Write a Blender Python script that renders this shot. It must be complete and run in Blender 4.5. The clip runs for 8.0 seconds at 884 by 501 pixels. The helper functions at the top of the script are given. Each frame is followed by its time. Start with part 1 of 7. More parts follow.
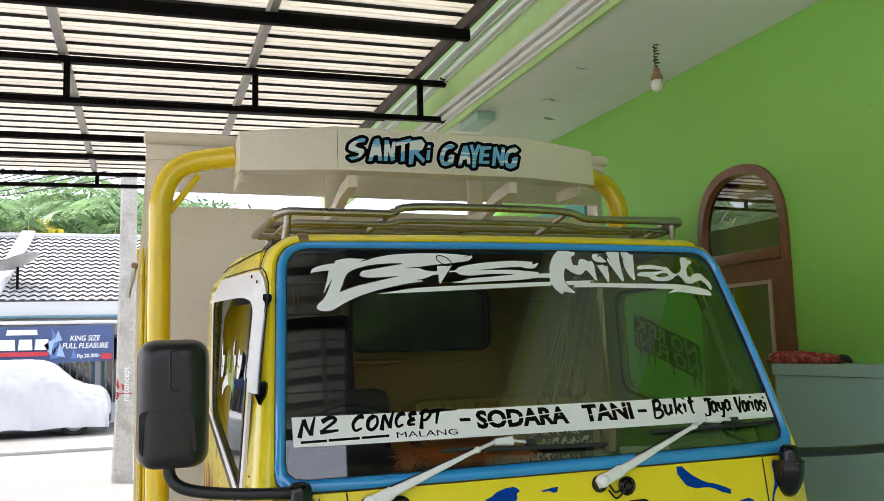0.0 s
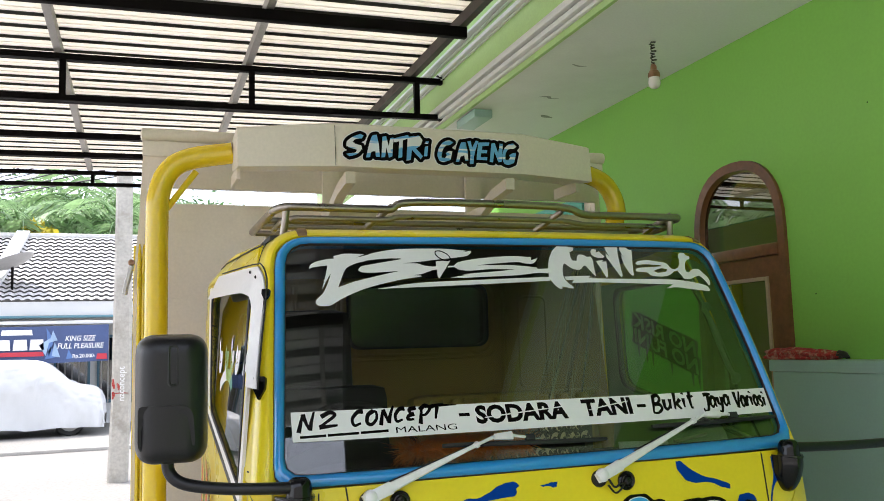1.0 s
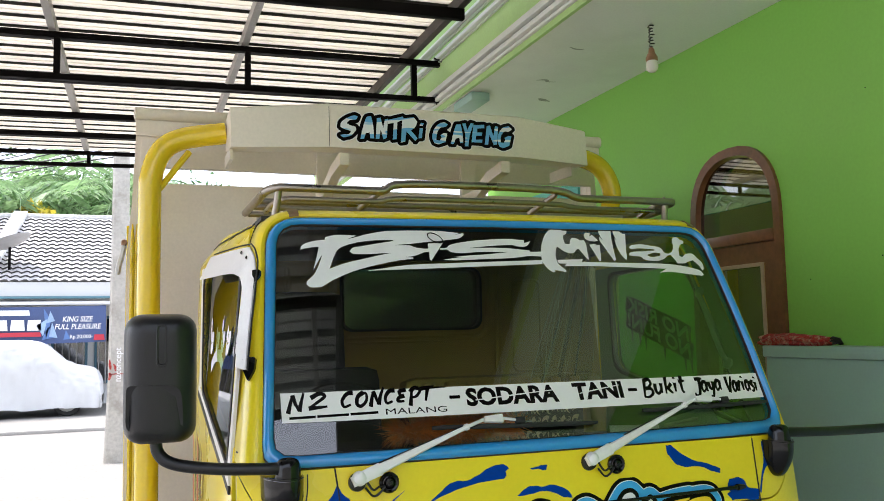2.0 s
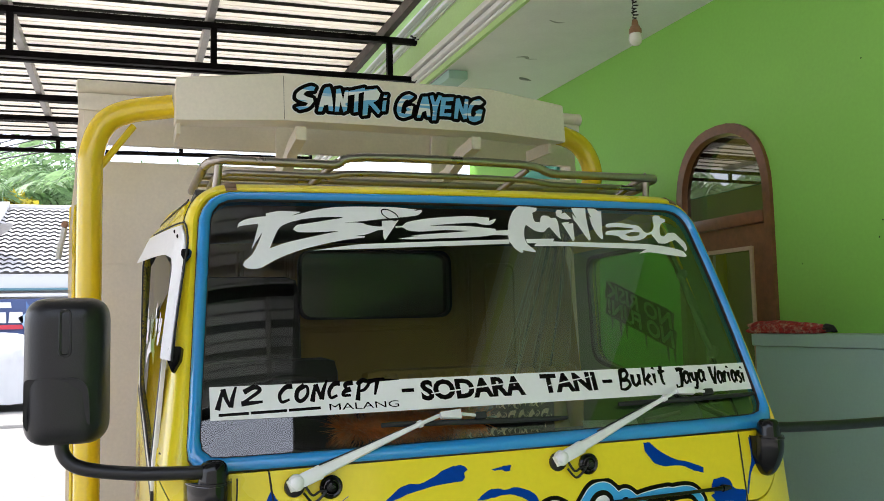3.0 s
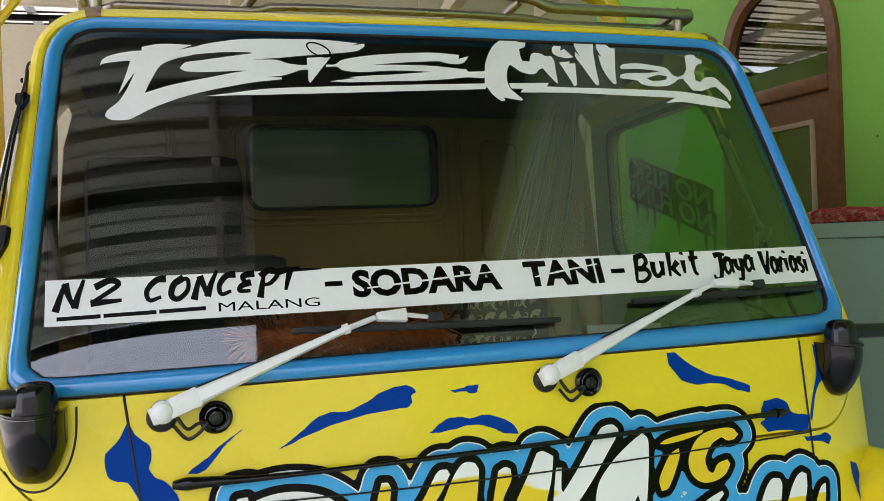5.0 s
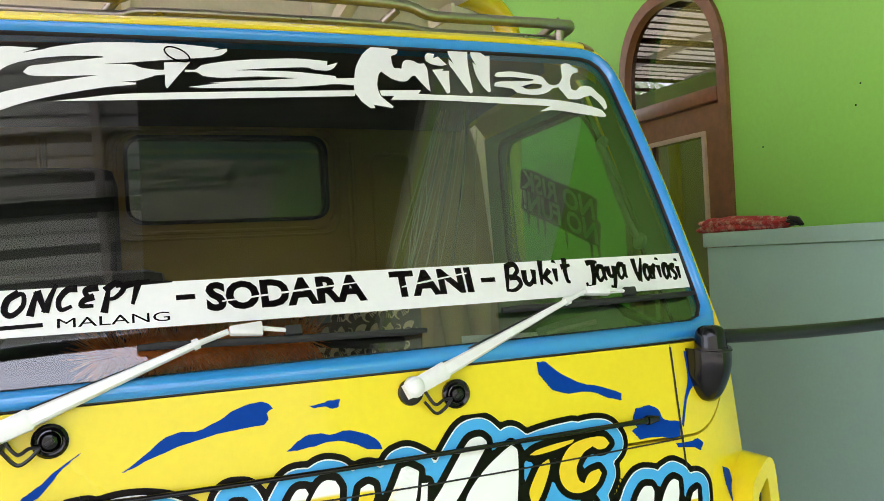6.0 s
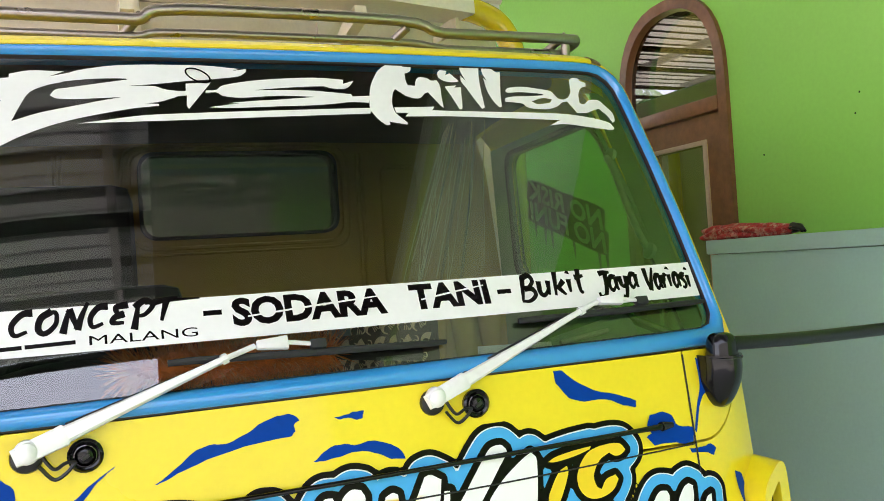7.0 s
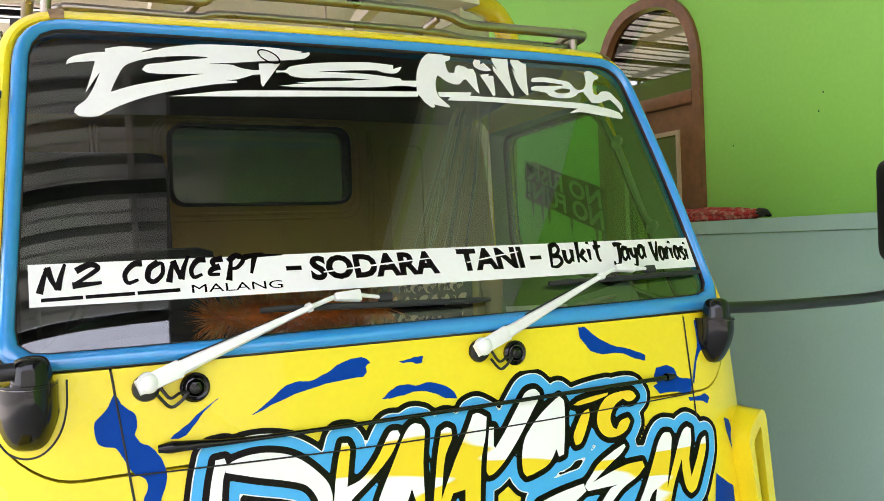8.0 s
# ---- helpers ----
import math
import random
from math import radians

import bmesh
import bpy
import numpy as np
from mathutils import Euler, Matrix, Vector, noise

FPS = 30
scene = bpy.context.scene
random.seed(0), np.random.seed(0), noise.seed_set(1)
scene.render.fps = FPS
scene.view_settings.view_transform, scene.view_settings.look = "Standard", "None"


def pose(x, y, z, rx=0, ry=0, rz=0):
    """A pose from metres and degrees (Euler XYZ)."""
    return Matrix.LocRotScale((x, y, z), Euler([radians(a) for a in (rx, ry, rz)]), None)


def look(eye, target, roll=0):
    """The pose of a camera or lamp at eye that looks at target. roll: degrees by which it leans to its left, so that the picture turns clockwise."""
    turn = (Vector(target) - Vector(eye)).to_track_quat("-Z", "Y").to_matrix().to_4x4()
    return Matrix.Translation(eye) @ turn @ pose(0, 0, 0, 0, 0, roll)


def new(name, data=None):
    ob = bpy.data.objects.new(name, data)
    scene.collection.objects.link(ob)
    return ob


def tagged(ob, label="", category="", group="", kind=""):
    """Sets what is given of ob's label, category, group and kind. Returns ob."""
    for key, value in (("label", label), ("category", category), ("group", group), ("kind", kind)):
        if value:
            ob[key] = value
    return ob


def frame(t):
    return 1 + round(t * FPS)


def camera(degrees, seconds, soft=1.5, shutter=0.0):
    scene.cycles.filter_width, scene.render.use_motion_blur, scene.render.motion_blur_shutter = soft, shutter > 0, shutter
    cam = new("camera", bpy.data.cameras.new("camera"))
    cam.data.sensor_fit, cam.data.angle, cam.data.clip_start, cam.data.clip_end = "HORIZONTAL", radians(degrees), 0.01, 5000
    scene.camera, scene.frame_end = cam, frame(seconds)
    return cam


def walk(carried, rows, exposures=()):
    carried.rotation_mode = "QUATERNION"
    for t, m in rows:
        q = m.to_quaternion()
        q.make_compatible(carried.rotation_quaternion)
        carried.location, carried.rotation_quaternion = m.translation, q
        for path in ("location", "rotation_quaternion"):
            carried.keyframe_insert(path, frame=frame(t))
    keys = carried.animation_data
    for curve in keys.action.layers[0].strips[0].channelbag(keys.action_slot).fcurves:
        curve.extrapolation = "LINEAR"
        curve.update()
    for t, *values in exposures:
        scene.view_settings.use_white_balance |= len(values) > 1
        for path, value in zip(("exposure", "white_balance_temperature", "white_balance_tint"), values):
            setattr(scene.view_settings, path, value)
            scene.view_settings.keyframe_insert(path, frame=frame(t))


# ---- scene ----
cam = camera(54.9, 8.0, soft=0.3)
PATH = [
    (0, (-1.016, 0.291, 1.683), (-0.358, 2.166, 1.907), -1.5),
    (0.5, (-1.017, 0.291, 1.68), (-0.352, 2.164, 1.904), -1.5),
    (1, (-1.023, 0.299, 1.67), (-0.355, 2.171, 1.894), -1.6),
    (1.5, (-1.024, 0.298, 1.666), (-0.351, 2.169, 1.88), -1.2),
    (2.8, (-0.883, 0.4, 1.661), (-0.215, 2.279, 1.818), -1.1),
    (3, (-0.84, 0.486, 1.65), (-0.151, 2.356, 1.817), -1.3),
    (3.5, (-0.77, 0.627, 1.621), (-0.101, 2.507, 1.766), -1.2),
    (4, (-0.751, 0.809, 1.569), (-0.144, 2.714, 1.629), -1.1),
    (4.5, (-0.666, 0.918, 1.553), (-0.087, 2.832, 1.565), -1.7),
    (5, (-0.484, 0.967, 1.556), (0.107, 2.878, 1.539), -2.2),
    (5.2, (-0.431, 0.969, 1.551), (0.199, 2.867, 1.532), -2.3),
    (6.3, (-0.365, 0.966, 1.539), (0.395, 2.816, 1.562), -3.2),
    (6.5, (-0.372, 0.959, 1.541), (0.386, 2.81, 1.565), -3.4),
    (7, (-0.414, 0.947, 1.55), (0.342, 2.799, 1.583), -3.7),
    (7.5, (-0.531, 0.919, 1.544), (0.3, 2.738, 1.589), -2.6),
    (8, (-0.689, 0.841, 1.533), (0.199, 2.633, 1.514), -2.2),
]
EXPOSURES = [(0.0, 0.42, 6350, 14), (3.0, 0.50, 6250, 15), (4.5, 0.54, 6250, 19), (6.3, 1.34, 6500, 20), (8.0, 1.34, 6500, 20)]
walk(cam, [(t, look(eye, target, roll)) for t, eye, target, roll in PATH], EXPOSURES)

# ---- world, sun, exposure ----
world = bpy.data.worlds.new("sky")
world.use_nodes = True
scene.world = world
wn = world.node_tree.nodes
sky = wn.new("ShaderNodeTexSky")
sky.sky_type = "NISHITA"
sky.sun_disc = False
SUN_ELEV, SUN_AZ = 58.0, 312.0  # degrees above the horizon; clockwise from +y
sky.sun_elevation, sky.sun_rotation = radians(SUN_ELEV), radians(SUN_AZ)
sky.dust_density = 3.0
wn["Background"].inputs["Strength"].default_value = 0.15
veil = wn.new("ShaderNodeVectorMath")  # thin bright cloud over the whole sky
veil.operation = "ADD"
veil.inputs[1].default_value = (8.0, 8.3, 8.7)
world.node_tree.links.new(sky.outputs[0], veil.inputs[0])
world.node_tree.links.new(veil.outputs[0], wn["Background"].inputs["Color"])
sun = new("sun", bpy.data.lights.new("sun", "SUN"))
sun.data.energy, sun.data.angle, sun.data.color = 4.5, radians(0.6), (1.0, 0.95, 0.87)
to_sun = Vector((math.sin(radians(SUN_AZ)) * math.cos(radians(SUN_ELEV)), math.cos(radians(SUN_AZ)) * math.cos(radians(SUN_ELEV)), math.sin(radians(SUN_ELEV))))
sun.matrix_world = look(to_sun * 30, (0, 0, 0))


# ---- materials ----
def material(name, color, rough=0.5, metal=0.0, vary=0.12, scale=3.0, fine=90.0, bump=0.0, coat=0.0, stain=None, stain_amount=0.3, through_light=0.0, spec=0.5):
    """Paint, plastic, metal or plaster: colour with broad and fine variation, uneven gloss and a fine relief."""
    m = bpy.data.materials.new(name)
    m.use_nodes = True
    n, l = m.node_tree.nodes, m.node_tree.links
    p = n["Principled BSDF"]
    co = n.new("ShaderNodeTexCoord")
    big, small = n.new("ShaderNodeTexNoise"), n.new("ShaderNodeTexNoise")
    big.inputs["Scale"].default_value, big.inputs["Detail"].default_value = scale, 6
    small.inputs["Scale"].default_value, small.inputs["Detail"].default_value = fine, 4
    for t in (big, small):
        l.new(co.outputs["Object"], t.inputs["Vector"])
    add = n.new("ShaderNodeMath")
    add.operation = "ADD"
    l.new(big.outputs["Fac"], add.inputs[0])
    l.new(small.outputs["Fac"], add.inputs[1])
    ramp = n.new("ShaderNodeMapRange")
    ramp.inputs["From Min"].default_value, ramp.inputs["From Max"].default_value = 0.6, 1.4
    ramp.inputs["To Min"].default_value, ramp.inputs["To Max"].default_value = 1 - vary, 1 + vary
    l.new(add.outputs[0], ramp.inputs["Value"])
    tint = n.new("ShaderNodeVectorMath")
    tint.operation = "SCALE"
    tint.inputs[0].default_value = color
    l.new(ramp.outputs[0], tint.inputs["Scale"])
    out = tint.outputs[0]
    if stain:
        blot = n.new("ShaderNodeTexNoise")
        blot.inputs["Scale"].default_value, blot.inputs["Detail"].default_value, blot.inputs["Roughness"].default_value = scale * 0.7, 8, 0.65
        l.new(co.outputs["Object"], blot.inputs["Vector"])
        edge = n.new("ShaderNodeMapRange")
        edge.inputs["From Min"].default_value, edge.inputs["From Max"].default_value = 0.5, 0.72
        edge.inputs["To Max"].default_value = stain_amount
        l.new(blot.outputs["Fac"], edge.inputs["Value"])
        mix = n.new("ShaderNodeMix")
        mix.data_type = "RGBA"
        mix.inputs["B"].default_value = (*stain, 1)
        l.new(edge.outputs[0], mix.inputs["Factor"])
        l.new(out, mix.inputs["A"])
        out = mix.outputs["Result"]
    l.new(out, p.inputs["Base Color"])
    gloss = n.new("ShaderNodeMapRange")
    gloss.inputs["From Min"].default_value, gloss.inputs["From Max"].default_value = 0.3, 0.7
    gloss.inputs["To Min"].default_value, gloss.inputs["To Max"].default_value = max(rough * 0.75, 0.02), min(rough * 1.25, 1)
    l.new(big.outputs["Fac"], gloss.inputs["Value"])
    l.new(gloss.outputs[0], p.inputs["Roughness"])
    p.inputs["Metallic"].default_value = metal
    p.inputs["Specular IOR Level"].default_value = spec
    p.inputs["Coat Weight"].default_value, p.inputs["Coat Roughness"].default_value = coat, 0.06
    if bump:
        b = n.new("ShaderNodeBump")
        b.inputs["Strength"].default_value, b.inputs["Distance"].default_value = bump, 0.004
        l.new(add.outputs[0], b.inputs["Height"])
        l.new(b.outputs[0], p.inputs["Normal"])
    if through_light:
        tr = n.new("ShaderNodeBsdfTranslucent")
        l.new(out, tr.inputs["Color"])
        ms = n.new("ShaderNodeMixShader")
        ms.inputs[0].default_value = through_light
        l.new(p.outputs[0], ms.inputs[1])
        l.new(tr.outputs[0], ms.inputs[2])
        l.new(ms.outputs[0], n["Material Output"].inputs["Surface"])
    return m


def glass(name, tint, ior=1.5, dust=0.0):
    """A tinted pane: the outer face mirrors by Fresnel, the inner one only tints. Returns both."""
    out = []
    for face in ("outer", "inner"):
        m = bpy.data.materials.new(name + "_" + face)
        m.use_nodes = True
        n, l = m.node_tree.nodes, m.node_tree.links
        n.remove(n["Principled BSDF"])
        clear = n.new("ShaderNodeBsdfTransparent")
        clear.inputs["Color"].default_value = (*tint, 1)
        end = clear.outputs[0]
        if face == "outer":
            shine, fres, mix = n.new("ShaderNodeBsdfGlossy"), n.new("ShaderNodeFresnel"), n.new("ShaderNodeMixShader")
            shine.inputs["Roughness"].default_value = 0.012
            fres.inputs["IOR"].default_value = ior
            l.new(fres.outputs[0], mix.inputs[0])
            l.new(end, mix.inputs[1])
            l.new(shine.outputs[0], mix.inputs[2])
            end = mix.outputs[0]
        if face == "outer" and dust:
            film, noise_t, ms = n.new("ShaderNodeBsdfDiffuse"), n.new("ShaderNodeTexNoise"), n.new("ShaderNodeMixShader")
            co, rng = n.new("ShaderNodeTexCoord"), n.new("ShaderNodeMapRange")
            film.inputs["Color"].default_value = (0.6, 0.58, 0.54, 1)
            noise_t.inputs["Scale"].default_value, noise_t.inputs["Detail"].default_value = 7, 8
            l.new(co.outputs["Object"], noise_t.inputs["Vector"])
            rng.inputs["From Min"].default_value, rng.inputs["From Max"].default_value, rng.inputs["To Max"].default_value = 0.4, 0.85, dust
            l.new(noise_t.outputs["Fac"], rng.inputs["Value"])
            l.new(rng.outputs[0], ms.inputs[0])
            l.new(end, ms.inputs[1])
            l.new(film.outputs[0], ms.inputs[2])
            end = ms.outputs[0]
        l.new(end, n["Material Output"].inputs["Surface"])
        out.append(m)
    return out


def glaze(ob, outward):
    """Gives the mirroring material to the faces of a pane that look outward, the other to the rest."""
    for f in ob.data.polygons:
        f.material_index = 0 if f.normal.dot(Vector(outward)) > 0.5 else 1
    ob.visible_shadow = False
    return ob


def striped(name, a, b, angle, scale, rough=0.35, cut=0.5):
    """Two printed colours in slanting brushed bands."""
    m = bpy.data.materials.new(name)
    m.use_nodes = True
    n, l = m.node_tree.nodes, m.node_tree.links
    co, mp, wave, ramp = n.new("ShaderNodeTexCoord"), n.new("ShaderNodeMapping"), n.new("ShaderNodeTexNoise"), n.new("ShaderNodeMapRange")
    mp.inputs["Rotation"].default_value = (0, radians(angle), 0)
    mp.inputs["Scale"].default_value = (scale * 0.12, 0.01, scale)
    wave.inputs["Scale"].default_value, wave.inputs["Detail"].default_value = 1.0, 1.5
    l.new(co.outputs["Object"], mp.inputs["Vector"])
    l.new(mp.outputs[0], wave.inputs["Vector"])
    ramp.inputs["From Min"].default_value, ramp.inputs["From Max"].default_value = cut - 0.01, cut + 0.01
    l.new(wave.outputs["Fac"], ramp.inputs["Value"])
    mix = n.new("ShaderNodeMix")
    mix.data_type = "RGBA"
    mix.inputs["A"].default_value, mix.inputs["B"].default_value = (*a, 1), (*b, 1)
    l.new(ramp.outputs[0], mix.inputs["Factor"])
    l.new(mix.outputs["Result"], n["Principled BSDF"].inputs["Base Color"])
    n["Principled BSDF"].inputs["Roughness"].default_value = rough
    return m


YELLOW = material("yellow_car_paint", (0.80, 0.635, 0.011), 0.30, vary=0.04, scale=2, coat=0.6, spec=0.35)
YELLOW_TUBE = material("yellow_gloss_enamel", (0.78, 0.56, 0.012), 0.22, vary=0.05, scale=4, coat=0.6)
BLUE_FRAME = material("sky_blue_gloss_paint", (0.018, 0.25, 0.60), 0.2, vary=0.05, coat=0.9)
DEEP_BLUE = material("deep_blue_vinyl", (0.0005, 0.044, 0.29), 0.35, vary=0.10, spec=0.06)
PALE_BLUE = material("light_blue_vinyl", (0.05, 0.38, 0.74), 0.4, vary=0.05, spec=0.25)
BLACK_VINYL = material("black_vinyl", (0.004, 0.003, 0.003), 0.22, vary=0.3, spec=0.10)
WHITE_VINYL = material("white_vinyl", (0.80, 0.79, 0.78), 0.45, vary=0.03)
LETTER_MIX = striped("white_and_yellow_print", (0.85, 0.85, 0.84), (0.82, 0.60, 0.01), 22, 16, cut=0.495)
GREY_VINYL = material("grey_green_vinyl", (0.36, 0.58, 0.33), 0.5, vary=0.15, scale=14)
YELLOW_PRINT = material("yellow_print", (0.82, 0.58, 0.01), 0.4, vary=0.05)
SANTRI_MIX = striped("blue_and_white_print", (0.14, 0.42, 0.72), (0.78, 0.80, 0.82), 14, 30, cut=0.53)
BLACK_PLASTIC = material("black_textured_plastic", (0.009, 0.009, 0.010), 0.33, vary=0.3, fine=400, bump=0.12, spec=0.4, stain=(0.10, 0.10, 0.095), stain_amount=0.08)
BLACK_GLOSS = material("black_gloss_plastic", (0.004, 0.004, 0.005), 0.12, vary=0.2, coat=0.15, spec=0.3)
CHROME_DARK = material("smoked_chrome_cover", (0.09, 0.085, 0.085), 0.10, metal=0.9, vary=0.2)
RUBBER = material("black_rubber", (0.014, 0.014, 0.014), 0.65, vary=0.25, bump=0.2)
WHITE_PAINT = material("white_metal_paint", (0.78, 0.77, 0.76), 0.35, vary=0.06, stain=(0.4, 0.36, 0.32), stain_amount=0.25)
CREAM = material("cream_painted_board", (0.78, 0.71, 0.59), 0.45, vary=0.07, scale=2.5, bump=0.1, stain=(0.50, 0.42, 0.32), stain_amount=0.28)
STEEL = material("brushed_stainless_tube", (0.34, 0.30, 0.26), 0.33, metal=1.0, vary=0.12, scale=9)
INTERIOR_TAN = material("tan_cab_lining", (0.43, 0.275, 0.07), 0.7, vary=0.15, scale=6, fine=300, bump=0.2)
INTERIOR_DARK = material("dark_grey_vinyl", (0.018, 0.018, 0.020), 0.6, vary=0.2, fine=60)
WINDSHIELD = glass("tinted_windscreen_glass", (0.92, 0.93, 0.87), 2.15, dust=0.003)
REAR_GLASS = glass("dark_rear_glass", (0.22, 0.33, 0.30), 1.45)
SIDE_GLASS = glass("tinted_side_glass", (0.50, 0.80, 0.54), 1.4)
HOUSE_GLASS = glass("dark_house_glass", (0.35, 0.36, 0.34), 2.6)
GREEN_WALL = material("lime_green_wall_paint", (0.25, 0.575, 0.088), 0.55, vary=0.05, scale=1.2, fine=60, bump=0.08, stain=(0.20, 0.42, 0.09), stain_amount=0.25)
GREEN_FASCIA = material("pale_green_fascia_paint", (0.46, 0.68, 0.27), 0.6, vary=0.08, scale=2.5, stain=(0.35, 0.5, 0.25), stain_amount=0.35, bump=0.2)
CEILING = material("grey_white_ceiling_paint", (0.82, 0.84, 0.81), 0.8, vary=0.05, scale=1.5, bump=0.15, stain=(0.52, 0.54, 0.50), stain_amount=0.3)
MOULDING = material("white_moulding_paint", (0.72, 0.74, 0.70), 0.6, vary=0.06, stain=(0.45, 0.48, 0.42), stain_amount=0.3)
GREY_GREEN = material("pale_grey_green_paint", (0.37, 0.55, 0.48), 0.45, vary=0.05, scale=1.6, bump=0.1, stain=(0.36, 0.44, 0.40), stain_amount=0.3)
BLACK_STEEL = material("black_painted_steel", (0.004, 0.003, 0.003), 0.6, vary=0.3, scale=6, spec=0.08)
DARK_STEEL = material("dark_brown_edge_steel", (0.055, 0.045, 0.04), 0.55, vary=0.25, scale=6)
GALVANISED = material("grey_galvanised_purlin", (0.36, 0.35, 0.34), 0.5, metal=0.3, vary=0.2, scale=9)
ROOF_SHEET = material("cream_translucent_roof_sheet", (0.86, 0.83, 0.76), 0.5, vary=0.05, scale=1.2, stain=(0.55, 0.50, 0.42), stain_amount=0.2, through_light=0.54)
DOOR_WOOD = material("varnished_brown_wood", (0.17, 0.065, 0.026), 0.35, vary=0.3, scale=5, fine=40, bump=0.2, coat=0.2)
BEAD_WOOD = material("pale_brown_bead", (0.42, 0.30, 0.20), 0.5, vary=0.15, scale=9)
CONCRETE = material("weathered_concrete", (0.40, 0.38, 0.35), 0.85, vary=0.18, scale=1.3, fine=40, bump=0.4, stain=(0.22, 0.20, 0.18), stain_amount=0.4)
GROUND = material("pale_dusty_concrete_ground", (0.25, 0.238, 0.215), 0.9, vary=0.3, scale=0.35, fine=20, bump=0.4, stain=(0.30, 0.28, 0.25), stain_amount=0.5)
TILE_SHADE = material("tile_edge_shade", (0.13, 0.125, 0.12), 0.9, vary=0.4, scale=3)
TILE = material("grey_brown_roof_tile", (0.50, 0.485, 0.47), 0.8, vary=0.3, scale=2.5, fine=14, bump=0.3)
WHITE_WALL = material("white_house_paint", (0.64, 0.64, 0.63), 0.7, vary=0.08, scale=0.8)
BANNER_BLUE = material("dark_blue_banner_print", (0.055, 0.085, 0.20), 0.5, vary=0.25, scale=1.5)
COVER = material("silver_white_car_cover_fabric", (0.60, 0.60, 0.60), 0.55, vary=0.10, scale=2.0, bump=0.3)
LEAF = material("green_leaves", (0.07, 0.16, 0.045), 0.5, vary=0.5, scale=1.2, fine=9, through_light=0.5)
PALM = material("palm_leaflets", (0.26, 0.40, 0.19), 0.35, vary=0.5, scale=1.0, fine=7, through_light=0.45)
YELLOW_LEAF = material("yellowing_leaves", (0.50, 0.42, 0.04), 0.5, vary=0.3, scale=2, fine=9, through_light=0.35)
BARK = material("grey_bark", (0.20, 0.17, 0.13), 0.9, vary=0.3, scale=4, fine=30, bump=0.5)
ORANGE_FIBRE = material("orange_duster_fibre", (0.95, 0.28, 0.05), 0.6, vary=0.4, scale=12, fine=90)
RED_CLOTH = material("red_patterned_umbrella_cloth", (0.36, 0.02, 0.02), 0.7, vary=0.6, scale=60, fine=150, stain=(0.62, 0.45, 0.32), stain_amount=0.9)
PAPER = material("pale_blue_white_sheet", (0.80, 0.85, 0.88), 0.6, vary=0.06)
BULB_WHITE = material("white_bulb_glass", (0.80, 0.78, 0.70), 0.2, vary=0.03)
COPPER = material("brown_bulb_holder", (0.32, 0.17, 0.09), 0.4, vary=0.2)
BRONZE = material("bronze_strap", (0.20, 0.12, 0.06), 0.4, metal=0.6, vary=0.2)
TEAL = material("teal_tarpaulin", (0.10, 0.45, 0.38), 0.6, vary=0.1)
DARK_BLOCKER = material("near_black_blocker", (0.06, 0.06, 0.058), 0.9, vary=0.15, scale=1.5, bump=0.3)
# the green wall's reflection is put into this lining colour
DOOR_LINING = material("lining_with_wall_green", (0.17, 0.29, 0.15), 0.6, vary=0.15, fine=200, bump=0.2)
ROOF_RIB = material("dark_roof_rib", (0.06, 0.061, 0.05), 0.6, vary=0.3, scale=2)
FRONT_RIB = material("dimmed_front_rib", (0.36, 0.37, 0.37), 0.6, vary=0.25, scale=2)
FRONT_SHEET = material("dimmed_front_sheet", (0.66, 0.68, 0.68), 0.55, vary=0.08, scale=1.5, stain=(0.25, 0.22, 0.19), stain_amount=0.3, through_light=0.10)
RED_PRINT = material("red_print", (0.5, 0.03, 0.05), 0.5)
SMOKED = material("smoked_lamp_plastic", (0.05, 0.06, 0.045), 0.12, vary=0.2, coat=0.5)
SEAM = material("black_seam_sealant", (0.01, 0.01, 0.01), 0.7, vary=0.2)

# ---- helpers for building ----
ORIGIN = {}


def thing(name, label, category, base=(0, 0, 0), group="", kind=""):
    e = new(name)
    e.empty_display_size = 0.1
    e.location = base
    ORIGIN[e] = Vector(base)
    return tagged(e, label, category, group, kind)


def finish(bm, name, mat, angle=38):
    bmesh.ops.recalc_face_normals(bm, faces=bm.faces)
    me = bpy.data.meshes.new(name)
    bm.to_mesh(me)
    bm.free()
    for m in mat if isinstance(mat, (list, tuple)) else [mat]:
        me.materials.append(m)
    me.shade_smooth()
    me.set_sharp_from_angle(angle=radians(angle))
    return me


def part(name, bm, mat, parent, label="", kind="", angle=38):
    ob = new(name, finish(bm, name, mat, angle))
    if parent:
        ob.parent = parent
        ob.matrix_parent_inverse = Matrix.Translation(-ORIGIN.get(parent, Vector()))
    return tagged(ob, label, kind=kind)


def solo(name, bm, mat, label, category="", kind="", group="", angle=38):
    return tagged(new(name, finish(bm, name, mat, angle)), label, category, group, kind)


def box(bm, x0, x1, y0, y1, z0, z1, bevel=0.0, m=None):
    v = bmesh.ops.create_cube(bm, size=1)["verts"]
    for a in v:
        a.co = Vector((x0 if a.co.x < 0 else x1, y0 if a.co.y < 0 else y1, z0 if a.co.z < 0 else z1))
    if bevel:
        edges = list({e for a in v for e in a.link_edges})
        v = list({w for f in bmesh.ops.bevel(bm, geom=edges, offset=bevel, segments=2, affect="EDGES", profile=0.6)["faces"] for w in f.verts} | {a for a in v if a.is_valid})
    if m:
        bmesh.ops.transform(bm, matrix=m, verts=v)
    return bm


def B(*args, **kw):
    return box(bmesh.new(), *args, **kw)


